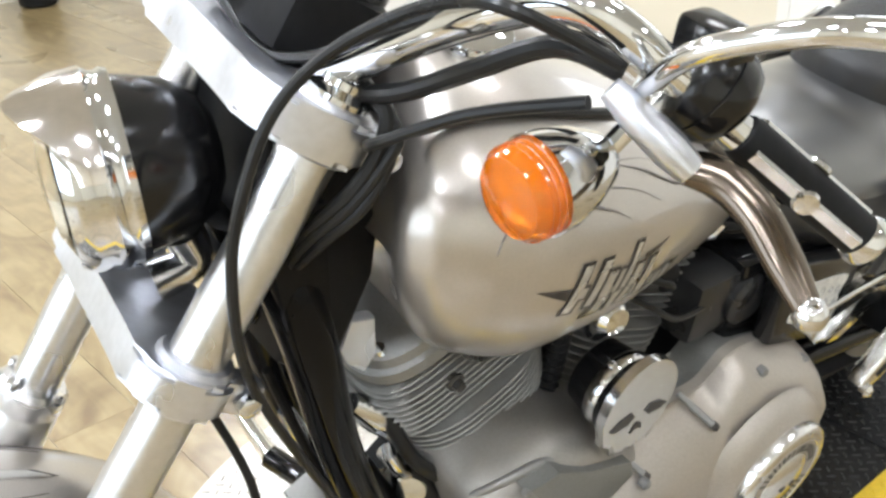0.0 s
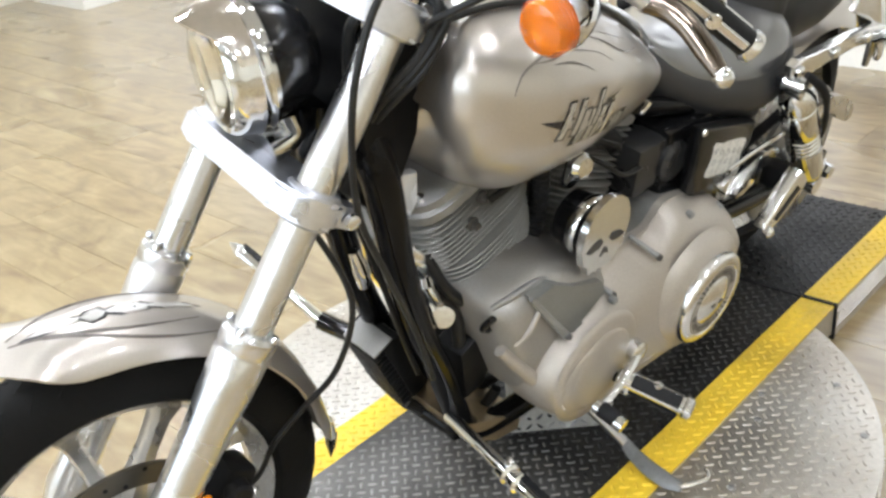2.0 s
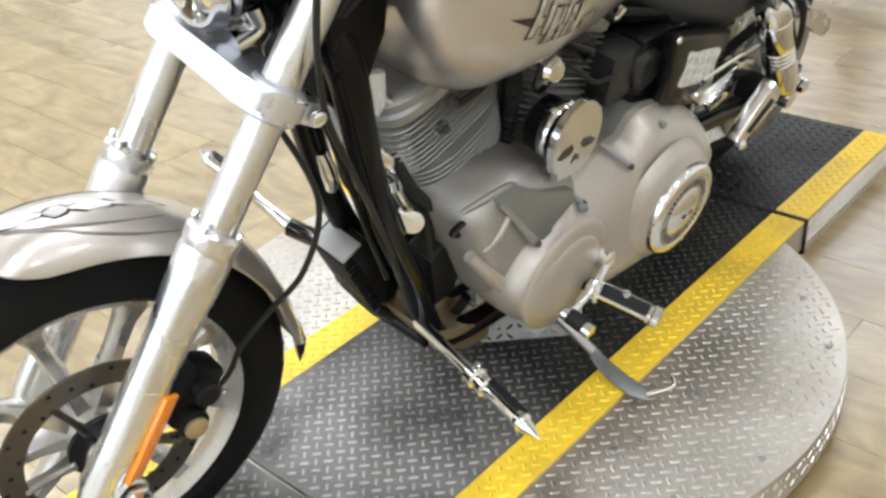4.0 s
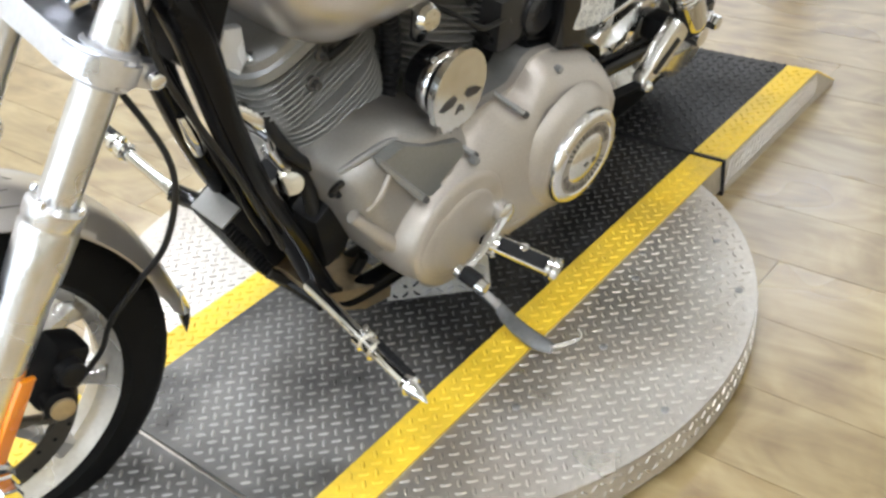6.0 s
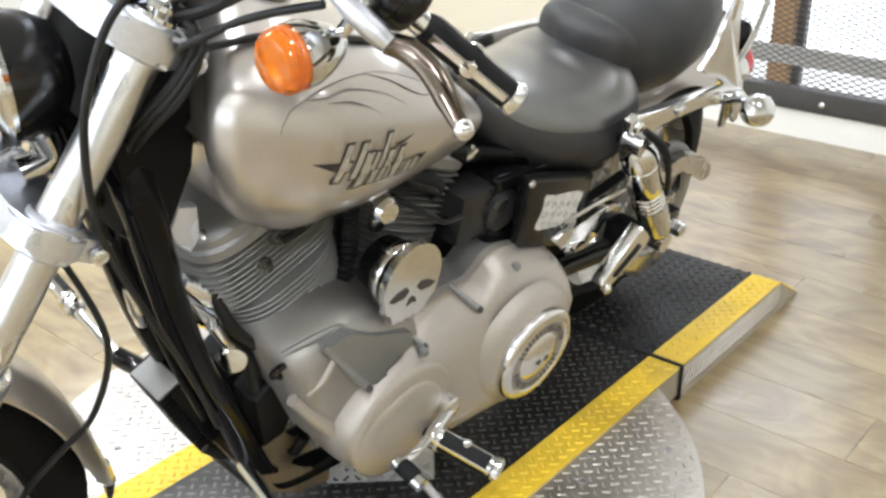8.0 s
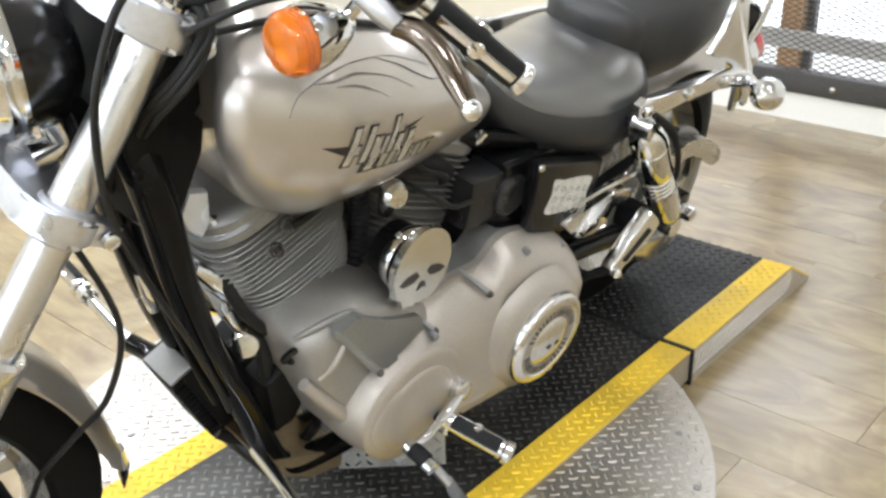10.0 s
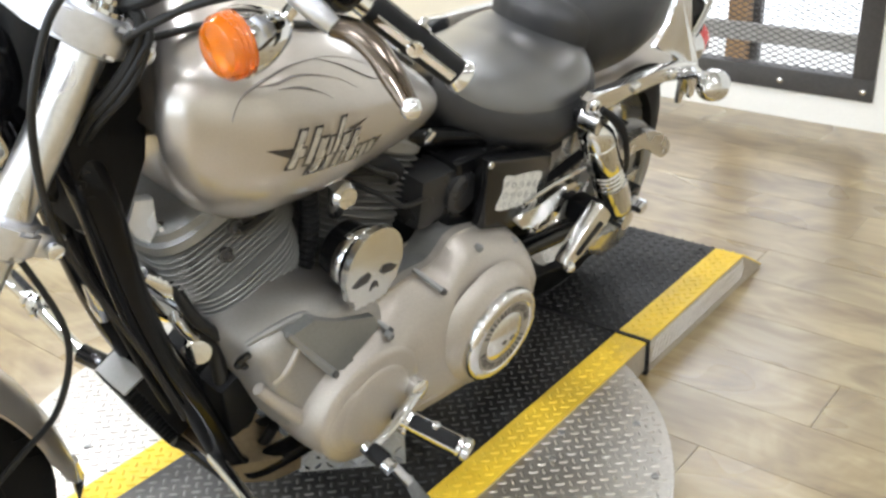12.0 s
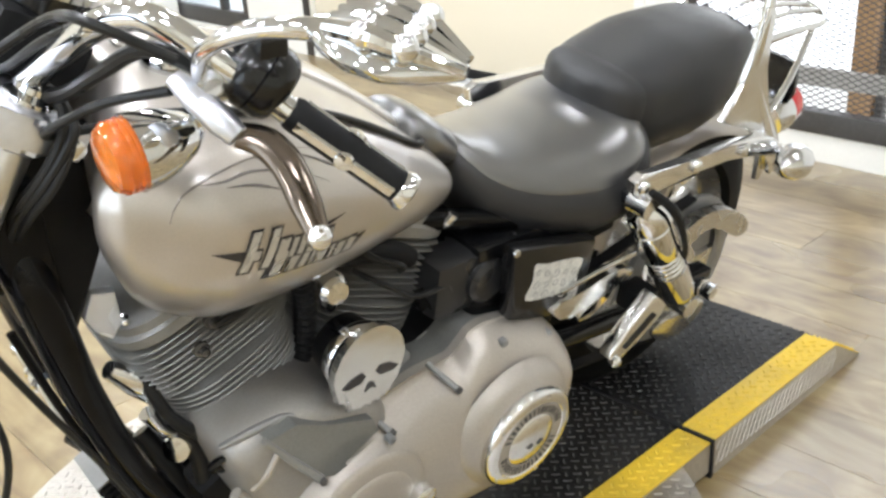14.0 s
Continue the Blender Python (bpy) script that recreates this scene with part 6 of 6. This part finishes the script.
for k in range(40):
    if k % 20 in (9, 10, 11):
        continue
    a = 2 * math.pi * (k + 0.5) / 40
    c0 = Vector((0.264 + 0.059 * math.sin(a), -0.2802, 0.314 + 0.059 * math.cos(a)))
    rd, td = Vector((math.sin(a), 0, math.cos(a))), Vector((math.cos(a), 0, -math.sin(a)))
    bm = B()
    add_rings(bm, [[c0 + td * x_ * (0.0015 + 0.0007 * (k * 5 % 3)) + rd * y_ * 0.0066 + Vector((0, -hh, 0)) for x_, y_ in ((-1, -1), (1, -1), (1, 1), (-1, 1))] for hh in (-0.001, 0.0008)])
    part("raised_bar", bm, M_STEEL_BLACK, derby, smooth=0)
part("lettering_band", lathe((0.264, -0.2796, 0.314), (0, -1, 0), [(0, 0.0695), (0.0006, 0.0695), (0.0006, 0.0485), (0, 0.0485)], 64, cap=False), M_CASE, derby, "satin band behind the bars")
for k in range(5):
    a = 2 * math.pi * k / 5 + 0.3
    part("cover_screw", lathe((0.264 + 0.082 * math.sin(a), -0.279, 0.314 + 0.082 * math.cos(a)), (0, -1, 0), [(0, 0.0045), (0.002, 0.0045), (0.0025, 0.002), (0.0025, 0)], 10), M_CHROME, derby)
sk = B()
add_prism(sk, [(0.246, 0.312), (0.254, 0.305), (0.262, 0.31), (0.256, 0.317)], -0.2885, -0.285, "y")
add_prism(sk, [(0.268, 0.31), (0.276, 0.305), (0.284, 0.312), (0.274, 0.317)], -0.2885, -0.285, "y")
part("centre_mark", sk, M_STEEL_BLACK, derby, smooth=0)
for r, y0, y1 in ((0.098, 0.0, 0.008), (0.072, 0.006, 0.014)):
    part("front_boss", lathe((-0.030, -0.243, 0.308), (0.0, -1, 0.0), [(y0, r + 0.008), (y0 + 0.004, r + 0.004), (y1 - 0.002, r), (y1, r - 0.010), (y1 + 0.001, r - 0.03)], 56), M_CASE, primary)
part("inspection_rib", tube([(0.06, -0.250, 0.250), (0.11, -0.252, 0.243), (0.16, -0.250, 0.238)], [0.004, 0.007, 0.004], 10, curve=4), M_CASE, primary)
for px, py, pz in ((0.251, -0.196, 0.465), (0.355, -0.196, 0.436), (0.02, -0.215, 0.408), (0.375, -0.222, 0.385), (0.165, -0.244, 0.325), (-0.115, -0.225, 0.275)):
    part("cover_bolt", lathe((px, py, pz), (0, -1, 0), [(0, 0.007), (0.011, 0.007), (0.013, 0.004), (0.0125, 0.0)], 12), M_CYL, primary)
for (x0, z0), (x1, z1) in (((0.000, 0.440), (0.026, 0.412)), ((0.134, 0.450), (0.152, 0.428))):
    st = part("stud", tube([(x0, -0.16, z0), (x1, -0.212, z1)], 0.0048, 10), M_CYL, primary)
    part("stud_end", lathe((x1, -0.211, z1), (0.5, -0.75, -0.6), [(0, 0.006), (0.008, 0.006), (0.010, 0.004), (0.010, 0)], 8), M_STEEL_BLACK, primary)

# ---- foot controls ----
sh = bp("shift_lever", tube([(0.054, -0.268, 0.305), (0.0, -0.285, 0.300), (-0.05, -0.292, 0.288), (-0.085, -0.296, 0.292)], [0.009, 0.0075, 0.007, 0.008], 10, curve=4, flat=0.6), M_CHROME, "chrome shift lever with toe peg")
part("pivot", lathe((0.056, -0.252, 0.305), (0, -1, 0), [(0, 0.020), (0.018, 0.020), (0.022, 0.015), (0.024, 0.008), (0.0245, 0)], 20), M_CHROME_SOFT, sh)
part("toe_peg", tube([(-0.088, -0.29, 0.293), (-0.085, -0.345, 0.285)], [0.011, 0.0125], 14), M_CHROME, sh)
part("toe_rubber", lathe((-0.086, -0.30, 0.292), (0.05, -1, -0.13), [(0, 0.0128), (0.002, 0.0138), (0.03, 0.0138), (0.032, 0.0128)], 14), M_RUBBER, sh)
part("link_bolt", lathe((0.012, -0.268, 0.262), (0, -1, 0), [(0, 0.012), (0.02, 0.012), (0.024, 0.008), (0.025, 0)], 12), M_CHROME, sh)
peg = bp("foot_peg", lathe((0.012, -0.262, 0.276), (0.33, -0.93, -0.14), [(0, 0.01), (0.004, 0.016), (0.018, 0.018), (0.022, 0.0165), (0.118, 0.0165), (0.122, 0.0195), (0.130, 0.0195), (0.134, 0.014), (0.135, 0)], 24), M_CHROME, "chrome foot peg with rubber inlay")
pd = Vector((0.33, -0.93, -0.14)).normalized()
for q in range(3):
    uu = Vector((-0.5, -0.3, 0.8))
    uu = (uu - pd * pd.dot(uu)).normalized()
    vv = pd.cross(uu)
    a = q * 2 * math.pi / 3
    d = uu * math.cos(a) + vv * math.sin(a)
    t = pd.cross(d)
    o = Vector((0.012, -0.262, 0.276))
    bm = B()
    add_rings(bm, [[o + pd * hh + d * 0.0135 + t * x_ * 0.0115 + d * y_ * 0.005 for x_, y_ in ((-1, 0), (-0.8, 1), (0.8, 1), (1, 0))] for hh in (0.028, 0.112)])
    part("rubber_inlay", bm, M_RUBBER, peg)
part("peg_stud", lathe(Vector((0.012, -0.262, 0.276)) + pd * 0.07 + Vector((0, 0, 0.016)), (0, 0, 1), [(0, 0.009), (0.004, 0.008), (0.005, 0)], 12), M_CHROME, peg)
part("peg_mount", tube([(0.02, -0.15, 0.24), (0.016, -0.262, 0.268)], [0.016, 0.009], 12), M_BLACK, peg)
jf = bp("side_stand", tube([(0.02, -0.155, 0.175), (0.034, -0.21, 0.146), (0.050, -0.285, 0.104)], [0.012, 0.0105, 0.0085], 14, curve=5), M_ZINC, "worn steel side stand, down, with a flat paddle foot")
part("stand_foot", tube([(0.052, -0.275, 0.110), (0.046, -0.305, 0.100), (0.038, -0.345, 0.099), (0.034, -0.385, 0.102), (0.036, -0.415, 0.107)], [0.008, 0.012, 0.0145, 0.0145, 0.009], 16, curve=4, flat=0.4), M_PADDLE, jf, "grey flat paddle foot")
part("spring_hook", tube([(0.036, -0.41, 0.107), (0.060, -0.426, 0.110), (0.084, -0.436, 0.114), (0.094, -0.424, 0.118)], [0.005, 0.0045, 0.004, 0.003], 8, curve=4), M_CHROME_SOFT, jf)

# ---- electrics and side cover ----
cover = bp("side_cover", prism([(0.268, 0.616), (0.465, 0.566), (0.462, 0.440), (0.40, 0.435), (0.285, 0.475)], -0.182, -0.150, "y", 0.008), M_BLACK, "gloss black side cover with a worn pale sticker")
part("sticker", prism(round_outline([(0.320, 0.571), (0.35, 0.562), (0.385, 0.556), (0.434, 0.541), (0.427, 0.51), (0.436, 0.477), (0.40, 0.487), (0.36, 0.494), (0.309, 0.508), (0.320, 0.54)], 3), -0.1832, -0.1822, "y"), M_STICKER, cover, "worn pale ornamental sticker", smooth=0)
for k in range(15):
    ox, oz = 0.330 + 0.022 * (k % 5), 0.552 - 0.0075 * (k % 5) - 0.021 * (k // 5)
    rad, st = 0.0065 + 0.0012 * (k * 7 % 3), k * 1.7
    curl = [(ox + rad * (1 - 0.10 * q) * math.cos(st + q), -0.1834, oz + rad * (1 - 0.10 * q) * math.sin(st + q)) for q in range(8)]
    part("ornament", tube(curl, [0.0006] + [0.0011] * 6 + [0.0006], 6, curve=3), M_MARK_GREY, cover)
part("cover_screw", lathe((0.272, -0.182, 0.610), (0, -1, 0), [(0, 0.007), (0.003, 0.006), (0.004, 0)], 10), M_CHROME, cover)
coil = bp("ignition_coil", box((0.165, -0.135, 0.49), (0.30, -0.06, 0.59), 0.018), M_COIL, "black ignition coil block")
part("coil_lobe", lathe((0.262, -0.135, 0.54), (0, -1, 0), [(-0.02, 0.04), (0.008, 0.038), (0.014, 0.03), (0.014, 0)], 24), M_COIL, coil)
part("coil_tower", tube([(0.21, -0.12, 0.52), (0.19, -0.125, 0.55), (0.18, -0.12, 0.575)], 0.011, 10, curve=3), M_COIL, coil)
bp("battery_box", box((0.24, -0.14, 0.42), (0.46, 0.14, 0.60), 0.015), M_BLACK, "black battery box")
bp("rear_head_pipe", tube([(0.19, -0.05, 0.62), (0.205, -0.09, 0.635), (0.215, -0.1, 0.655)], 0.008, 10, curve=3), M_CHROME, "thin chrome rod by the rear cylinder")

# ---- rear end ----
fr_rings = []
for k in range(41):
    t = k / 40
    a = radians(-62 + t * 112)  # from ahead over the top to behind
    rr0 = 0.372 + 0.006 * math.sin(math.pi * t)
    d = Vector((math.sin(a), 0, math.cos(a)))
    tip_ = min(1, (1 - t) * 7)
    hw, drop = 0.116 * (0.55 + 0.45 * tip_ ** 0.5), 0.085
    ring = []
    for q in range(15):
        u_ = -1 + q / 7
        ring.append(RC + d * (rr0 - drop * abs(u_) ** 3) + YV * hw * u_)
    fr_rings.append(ring + [p - d * 0.003 for p in reversed(ring)])
bm = B()
add_rings(bm, fr_rings)
fender_r = bp("rear_fender", bm, M_PAINT, "pewter pearl rear fender", smooth=50)
for s in (-1, 1):
    strut = prism([(0.503, 0.668), (0.52, 0.678), (0.56, 0.673), (0.66, 0.669), (0.76, 0.666), (0.85, 0.658), (0.90, 0.643), (0.945, 0.617), (0.945, 0.592), (0.90, 0.607), (0.85, 0.626), (0.76, 0.637), (0.66, 0.640), (0.56, 0.634), (0.53, 0.632), (0.508, 0.645)], 0.185 * s, 0.205 * s, "y", 0.005)
    rail = bp("fender_strut", strut, M_CHROME_SOFT, "polished alloy fender strut")
    for px, pz in ((0.522, 0.656), (0.66, 0.655), (0.80, 0.648)):
        part("strut_bolt", lathe((px, 0.205 * s, pz), (0, s, 0), [(0, 0.012), (0.006, 0.012), (0.010, 0.007), (0.0105, 0)], 14), M_CHROME, rail)
    part("strut_spacer", box((0.52, min(0.165 * s, 0.186 * s), 0.612), (0.9, max(0.165 * s, 0.186 * s), 0.634), 0.006), M_SATIN, rail)
    # shock absorber
    t0, t1 = Vector((0.533, 0.205 * s, 0.622)), Vector((0.742, 0.205 * s, 0.335))
    sdv = (t1 - t0).normalized()
    L = (t1 - t0).length
    shock = bp("shock_absorber", lathe(t0, sdv, [(0.0, 0.012), (0.012, 0.026), (0.03, 0.034), (0.05, 0.036), (0.052, 0.034), (0.056, 0.034), (0.058, 0.036), (0.142, 0.036), (0.147, 0.033), (0.147, 0.02)], 30), M_CHROME, "chrome shock absorber with exposed lower spring")
    part("damper_rod", lathe(t0, sdv, [(0.13, 0.019), (L - 0.05, 0.019)], 16), M_SATIN, shock)
    coilp = []
    for k in range(15 * 5):
        a = 2 * math.pi * k / 15
        u_, v_ = sdv.orthogonal().normalized(), sdv.cross(sdv.orthogonal().normalized())
        coilp.append(t0 + sdv * (0.145 + 0.068 * k / (15 * 5)) + (u_ * math.cos(a) + v_ * math.sin(a)) * 0.0285)
    part("spring", tube(coilp, 0.0052, 8), M_CHROME, shock)
    part("lower_cup", lathe(t0, sdv, [(0.205, 0.024), (0.205, 0.0345), (L - 0.065, 0.034), (L - 0.045, 0.030), (L - 0.03, 0.022), (L - 0.01, 0.016), (L, 0.014)], 28), M_CHROME, shock)
    for p in (t0, t1):
        part("eye_bush", lathe(p - YV * 0.02, YV, [(0, 0.012), (0, 0.021), (0.04, 0.021), (0.04, 0.012)], 20), M_CHROME_SOFT, shock)
    # swing arm and axle end
    arm = bp("swing_arm", tube([(0.40, 0.125 * s, 0.33), (0.55, 0.145 * s, 0.325), (0.70, 0.16 * s, 0.325), (0.84, 0.165 * s, 0.328)], [0.026, 0.022, 0.021, 0.024], 16, curve=4), M_BLACK, "black swing arm")
    part("axle_block", box((0.775, min(0.145 * s, 0.183 * s), 0.298), (0.86, max(0.145 * s, 0.183 * s), 0.358), 0.006), M_BLACK, arm)
bp("rear_axle", lathe((0.829, -0.215, 0.328), (0, 1, 0), [(0, 0.010), (0, 0.014), (0.005, 0.0165), (0.022, 0.0165), (0.024, 0.021), (0.03, 0.021), (0.03, 0.0125), (0.42, 0.0125), (0.42, 0.018), (0.435, 0.018), (0.435, 0)], 6), M_CHROME, "chrome rear axle with hexagon nut", smooth=25)
# belt pulley and belt
pul = bp("belt_pulley", lathe((0.829, -0.108, 0.328), (0, -1, 0), [(0, 0.125), (0, 0.161), (0.004, 0.165), (0.014, 0.165), (0.018, 0.158), (0.018, 0.132), (0.012, 0.125)], 72, cap=False), M_CYL, "grey rear belt pulley")
for k in range(5):
    a = 2 * math.pi * k / 5 + 0.4
    d = Vector((math.sin(a), 0, math.cos(a)))
    t = Vector((math.cos(a), 0, -math.sin(a)))
    bm = B()
    add_rings(bm, [[Vector((0.829, -0.108 - y_, 0.328)) + d * rr + t * x_ * hw for x_, y_ in ((-1, 0), (-1, 0.012), (1, 0.012), (1, 0))] for rr, hw in ((0.03, 0.02), (0.08, 0.014), (0.13, 0.024))])
    part("pulley_arm", bm, M_RIM, pul)
part("pulley_hub", lathe((0.829, -0.10, 0.328), (0, -1, 0), [(0, 0.06), (0.024, 0.056), (0.03, 0.03), (0.04, 0.026)], 32), M_RIM, pul)
belt = B()
for zt, z1 in ((0.495, 0.388), (0.161, 0.252)):
    rings = []
    for k in range(9):
        t = k / 8
        x = 0.829 + (0.30 - 0.829) * t
        z = zt + (z1 - zt) * t
        rings.append([(x, -0.106, z - 0.003), (x, -0.128, z - 0.003), (x, -0.128, z + 0.003), (x, -0.106, z + 0.003)])
    add_rings(belt, rings)
bp("drive_belt", belt, M_RUBBER, "black rubber drive belt", smooth=0)
guard = bp("belt_guard", prism(round_outline([(0.366, 0.474), (0.385, 0.448), (0.405, 0.434), (0.45, 0.438), (0.51, 0.450), (0.575, 0.463), (0.555, 0.484), (0.50, 0.490), (0.44, 0.480)], 3), -0.195, -0.165, "y", 0.006), M_CHROME_SOFT, "polished belt guard plate")
part("lower_prong", prism(round_outline([(0.455, 0.432), (0.50, 0.442), (0.54, 0.452), (0.535, 0.43), (0.50, 0.405), (0.46, 0.40)], 3), -0.185, -0.17, "y", 0.004), M_PIPE, guard)
part("guard_rod", tube([(0.39, -0.185, 0.492), (0.47, -0.19, 0.505), (0.56, -0.195, 0.512)], 0.005, 8), M_CHROME, guard)
ppeg = bp("passenger_peg", prism(round_outline([(0.480, 0.366), (0.484, 0.352), (0.500, 0.341), (0.516, 0.342), (0.604, 0.402), (0.608, 0.416), (0.574, 0.447), (0.556, 0.445)], 2), -0.250, -0.222, "y", 0.005), M_CHROME_SOFT, "folded chrome passenger foot peg")
part("peg_stud", lathe((0.490, -0.245, 0.346), (0, -1, 0), [(0, 0.011), (0.010, 0.011), (0.016, 0.006), (0.017, 0)], 14), M_CHROME, ppeg)
part("peg_clevis", box((0.57, -0.225, 0.385), (0.62, -0.17, 0.43), 0.006), M_SATIN, ppeg)
part("peg_inlay", prism([(0.505, 0.368), (0.517, 0.359), (0.585, 0.405), (0.572, 0.416)], -0.2515, -0.249, "y"), M_RUBBER, ppeg)
bp("upper_belt_guard", prism(round_outline([(0.735, 0.435), (0.75, 0.460), (0.80, 0.481), (0.85, 0.481), (0.90, 0.468), (0.962, 0.433), (0.995, 0.397), (0.985, 0.381), (0.96, 0.384), (0.91, 0.412), (0.877, 0.434), (0.84, 0.442), (0.80, 0.436), (0.768, 0.415)], 3), -0.162, -0.140, "y", 0.005), M_RIM, "pale curved upper belt guard")
bp("lower_belt_guard", prism(round_outline([(0.785, 0.200), (0.805, 0.170), (0.867, 0.150), (0.925, 0.158), (0.957, 0.186), (0.945, 0.214), (0.88, 0.203), (0.81, 0.216)], 3), -0.135, -0.125, "y", 0.003), M_RIM, "pale lower belt guard")
bp("tie_strap", tube([(0.523, -0.222, 0.656), (0.56, -0.243, 0.625), (0.60, -0.246, 0.575), (0.66, -0.23, 0.49), (0.685, -0.20, 0.44)], [0.007, 0.009, 0.006, 0.005, 0.0045], 10, curve=5), M_RUBBER, "black strap over the shock mount")
bp("exhaust_pipe", tube([(-0.19, 0.09, 0.58), (-0.195, 0.13, 0.50), (-0.17, 0.16, 0.38), (-0.10, 0.18, 0.27), (0.05, 0.20, 0.22), (0.5, 0.21, 0.23), (1.0, 0.22, 0.28)], [0.024, 0.024, 0.024, 0.024, 0.03, 0.042, 0.045], 20, curve=5), M_PIPE, "chrome exhaust pipe")
bp("air_cleaner", lathe((-0.03, 0.12, 0.57), (0, 1, 0), [(0, 0.05), (0.01, 0.085), (0.05, 0.09), (0.07, 0.08), (0.075, 0)], 36), M_CHROME, "round chrome air cleaner")

# tail light, rear signals, sissy bar and rack
tl = bp("tail_light", lathe((1.245, 0.0, 0.52), (0.93, 0, 0.36), [(-0.02, 0.05), (0.02, 0.056), (0.03, 0.054)], 30), M_CHROME, "chrome tail light with red lens")
part("lens", lathe((1.245, 0, 0.52), (0.93, 0, 0.36), [(0.03, 0.054), (0.055, 0.052), (0.068, 0.044), (0.074, 0.02), (0.075, 0)], 30), M_REDLENS, tl, "red plastic lens")
bp("plate_holder", prism(round_outline([(-0.04, 0.56), (-0.04, 0.635), (-0.02, 0.652), (0.05, 0.652), (0.07, 0.635), (0.07, 0.56)], 3), 1.235, 1.247, "x", 0.003), M_BLACK, "black plate holder above the tail light")
for s in (-1, 1):
    c0 = Vector((0.935, 0.24 * s, 0.60))
    sg = bp("rear_turn_signal", lathe(c0, (-1, 0.06 * s, 0.1), [(-0.034, 0.0), (-0.032, 0.014), (-0.022, 0.028), (0.0, 0.0345), (0.02, 0.031), (0.045, 0.018), (0.055, 0.006), (0.056, 0)], 28), M_CHROME, "chrome bullet rear turn signal")
    part("lens", lathe(c0, (1, -0.06 * s, -0.1), [(0.018, 0.026), (0.028, 0.025), (0.035, 0.020), (0.038, 0)], 26), M_AMBER, sg, "amber plastic lens")
    part("stalk", tube([(0.925, 0.16 * s, 0.615), (0.945, 0.20 * s, 0.605), c0], [0.010, 0.008, 0.010], 12, curve=3), M_CHROME, sg)
    part("bracket", prism([(0.90, 0.655), (0.955, 0.63), (0.965, 0.56), (0.95, 0.525), (0.935, 0.53), (0.925, 0.60), (0.895, 0.625)], 0.165 * s, 0.175 * s, "y", 0.003), M_CHROME_SOFT, sg)
sissy_pts = [(0.80, -0.182, 0.80), (0.80, -0.18, 0.88), (0.815, -0.165, 0.96), (0.84, -0.14, 1.02), (0.865, -0.07, 1.06), (0.87, 0.0, 1.075), (0.865, 0.07, 1.06), (0.84, 0.14, 1.02), (0.815, 0.165, 0.96), (0.80, 0.18, 0.88), (0.80, 0.182, 0.80)]
sissy = bp("sissy_bar", tube(sissy_pts, 0.0095, 14, curve=5), M_CHROME, "chrome sissy bar with a small black back pad")
for s in (-1, 1):
    low_ = [(0.737, 0.709), (0.772, 0.693), (0.831, 0.67), (0.898, 0.632), (0.945, 0.558), (0.962, 0.540), (0.976, 0.545), (0.972, 0.594), (0.93, 0.650), (0.875, 0.705)]
    outline_ = low_ + ([(0.832, 0.786), (0.814, 0.894), (0.788, 0.90), (0.782, 0.808), (0.770, 0.745)] if s < 0 else [(0.80, 0.730)])
    part("side_plate", prism(outline_, 0.176 * s, 0.188 * s, "y", 0.003), M_CHROME_SOFT, sissy)
part("back_pad", loft_body([(0.84, 0.04, 1.05, 0.94), (0.85, 0.10, 1.07, 0.925), (0.87, 0.11, 1.075, 0.92), (0.885, 0.09, 1.065, 0.93)], 3, 0.5, 16, 28), M_SEAT, sissy, "small black back pad")
rack = bp("luggage_rack", tube([(0.92, -0.13, 0.80), (1.0, -0.135, 0.805), (1.12, -0.12, 0.795), (1.20, -0.07, 0.785), (1.215, 0, 0.783), (1.20, 0.07, 0.785), (1.12, 0.12, 0.795), (1.0, 0.135, 0.805), (0.92, 0.13, 0.80)], 0.008, 12, curve=5), M_CHROME, "chrome luggage rack")
for yy in (-0.08, -0.04, 0.0, 0.04, 0.08):
    part("rack_bar", tube([(0.93, yy, 0.805), (1.06, yy, 0.81), (1.195, yy * 0.9, 0.787)], 0.0055, 10, curve=3), M_CHROME, rack)
for s in (-1, 1):
    part("rack_brace", tube([(1.08, 0.125 * s, 0.797), (0.98, 0.16 * s, 0.72), (0.90, 0.175 * s, 0.67)], 0.006, 10, curve=3), M_CHROME, rack)

# ---- floor planks, laid along y ----
PW, PL = 0.182, 1.22
pm = bpy.data.meshes.new("plank")
bm = box((-PW / 2 + 0.0006, -PL / 2 + 0.0006, -0.006), (PW / 2 - 0.0006, PL / 2 - 0.0006, 0.0))
rot = Matrix.Rotation(radians(90), 4, "Z")
bmesh.ops.transform(bm, matrix=rot, verts=bm.verts)
bm.to_mesh(pm)
bm.free()
pm.materials.append(M_FLOOR)
rest = B()
row = 0
x = EAST - PW / 2 - 0.002
while x > WEST:
    y = SOUTH + PL / 2 - (row * 0.437 % 1) * PL
    while y - PL / 2 < NORTH:
        if x > -1.9:
            ob = new("plank", pm)
            ob.matrix_world = Matrix.Translation((x, y, FLOOR_Z)) @ rot.inverted()
            ob.parent = floor
        else:
            add_box(rest, (y - PL / 2 + 0.0006, -x - PW / 2 + 0.0006, FLOOR_Z - 0.006), (y + PL / 2 - 0.0006, -x + PW / 2 - 0.0006, FLOOR_Z))
        y += PL
    x -= PW
    row += 1
beyond = tagged(part("planks_beyond", rest, M_FLOOR, floor, smooth=0), kind="stuff")
beyond.matrix_world = rot
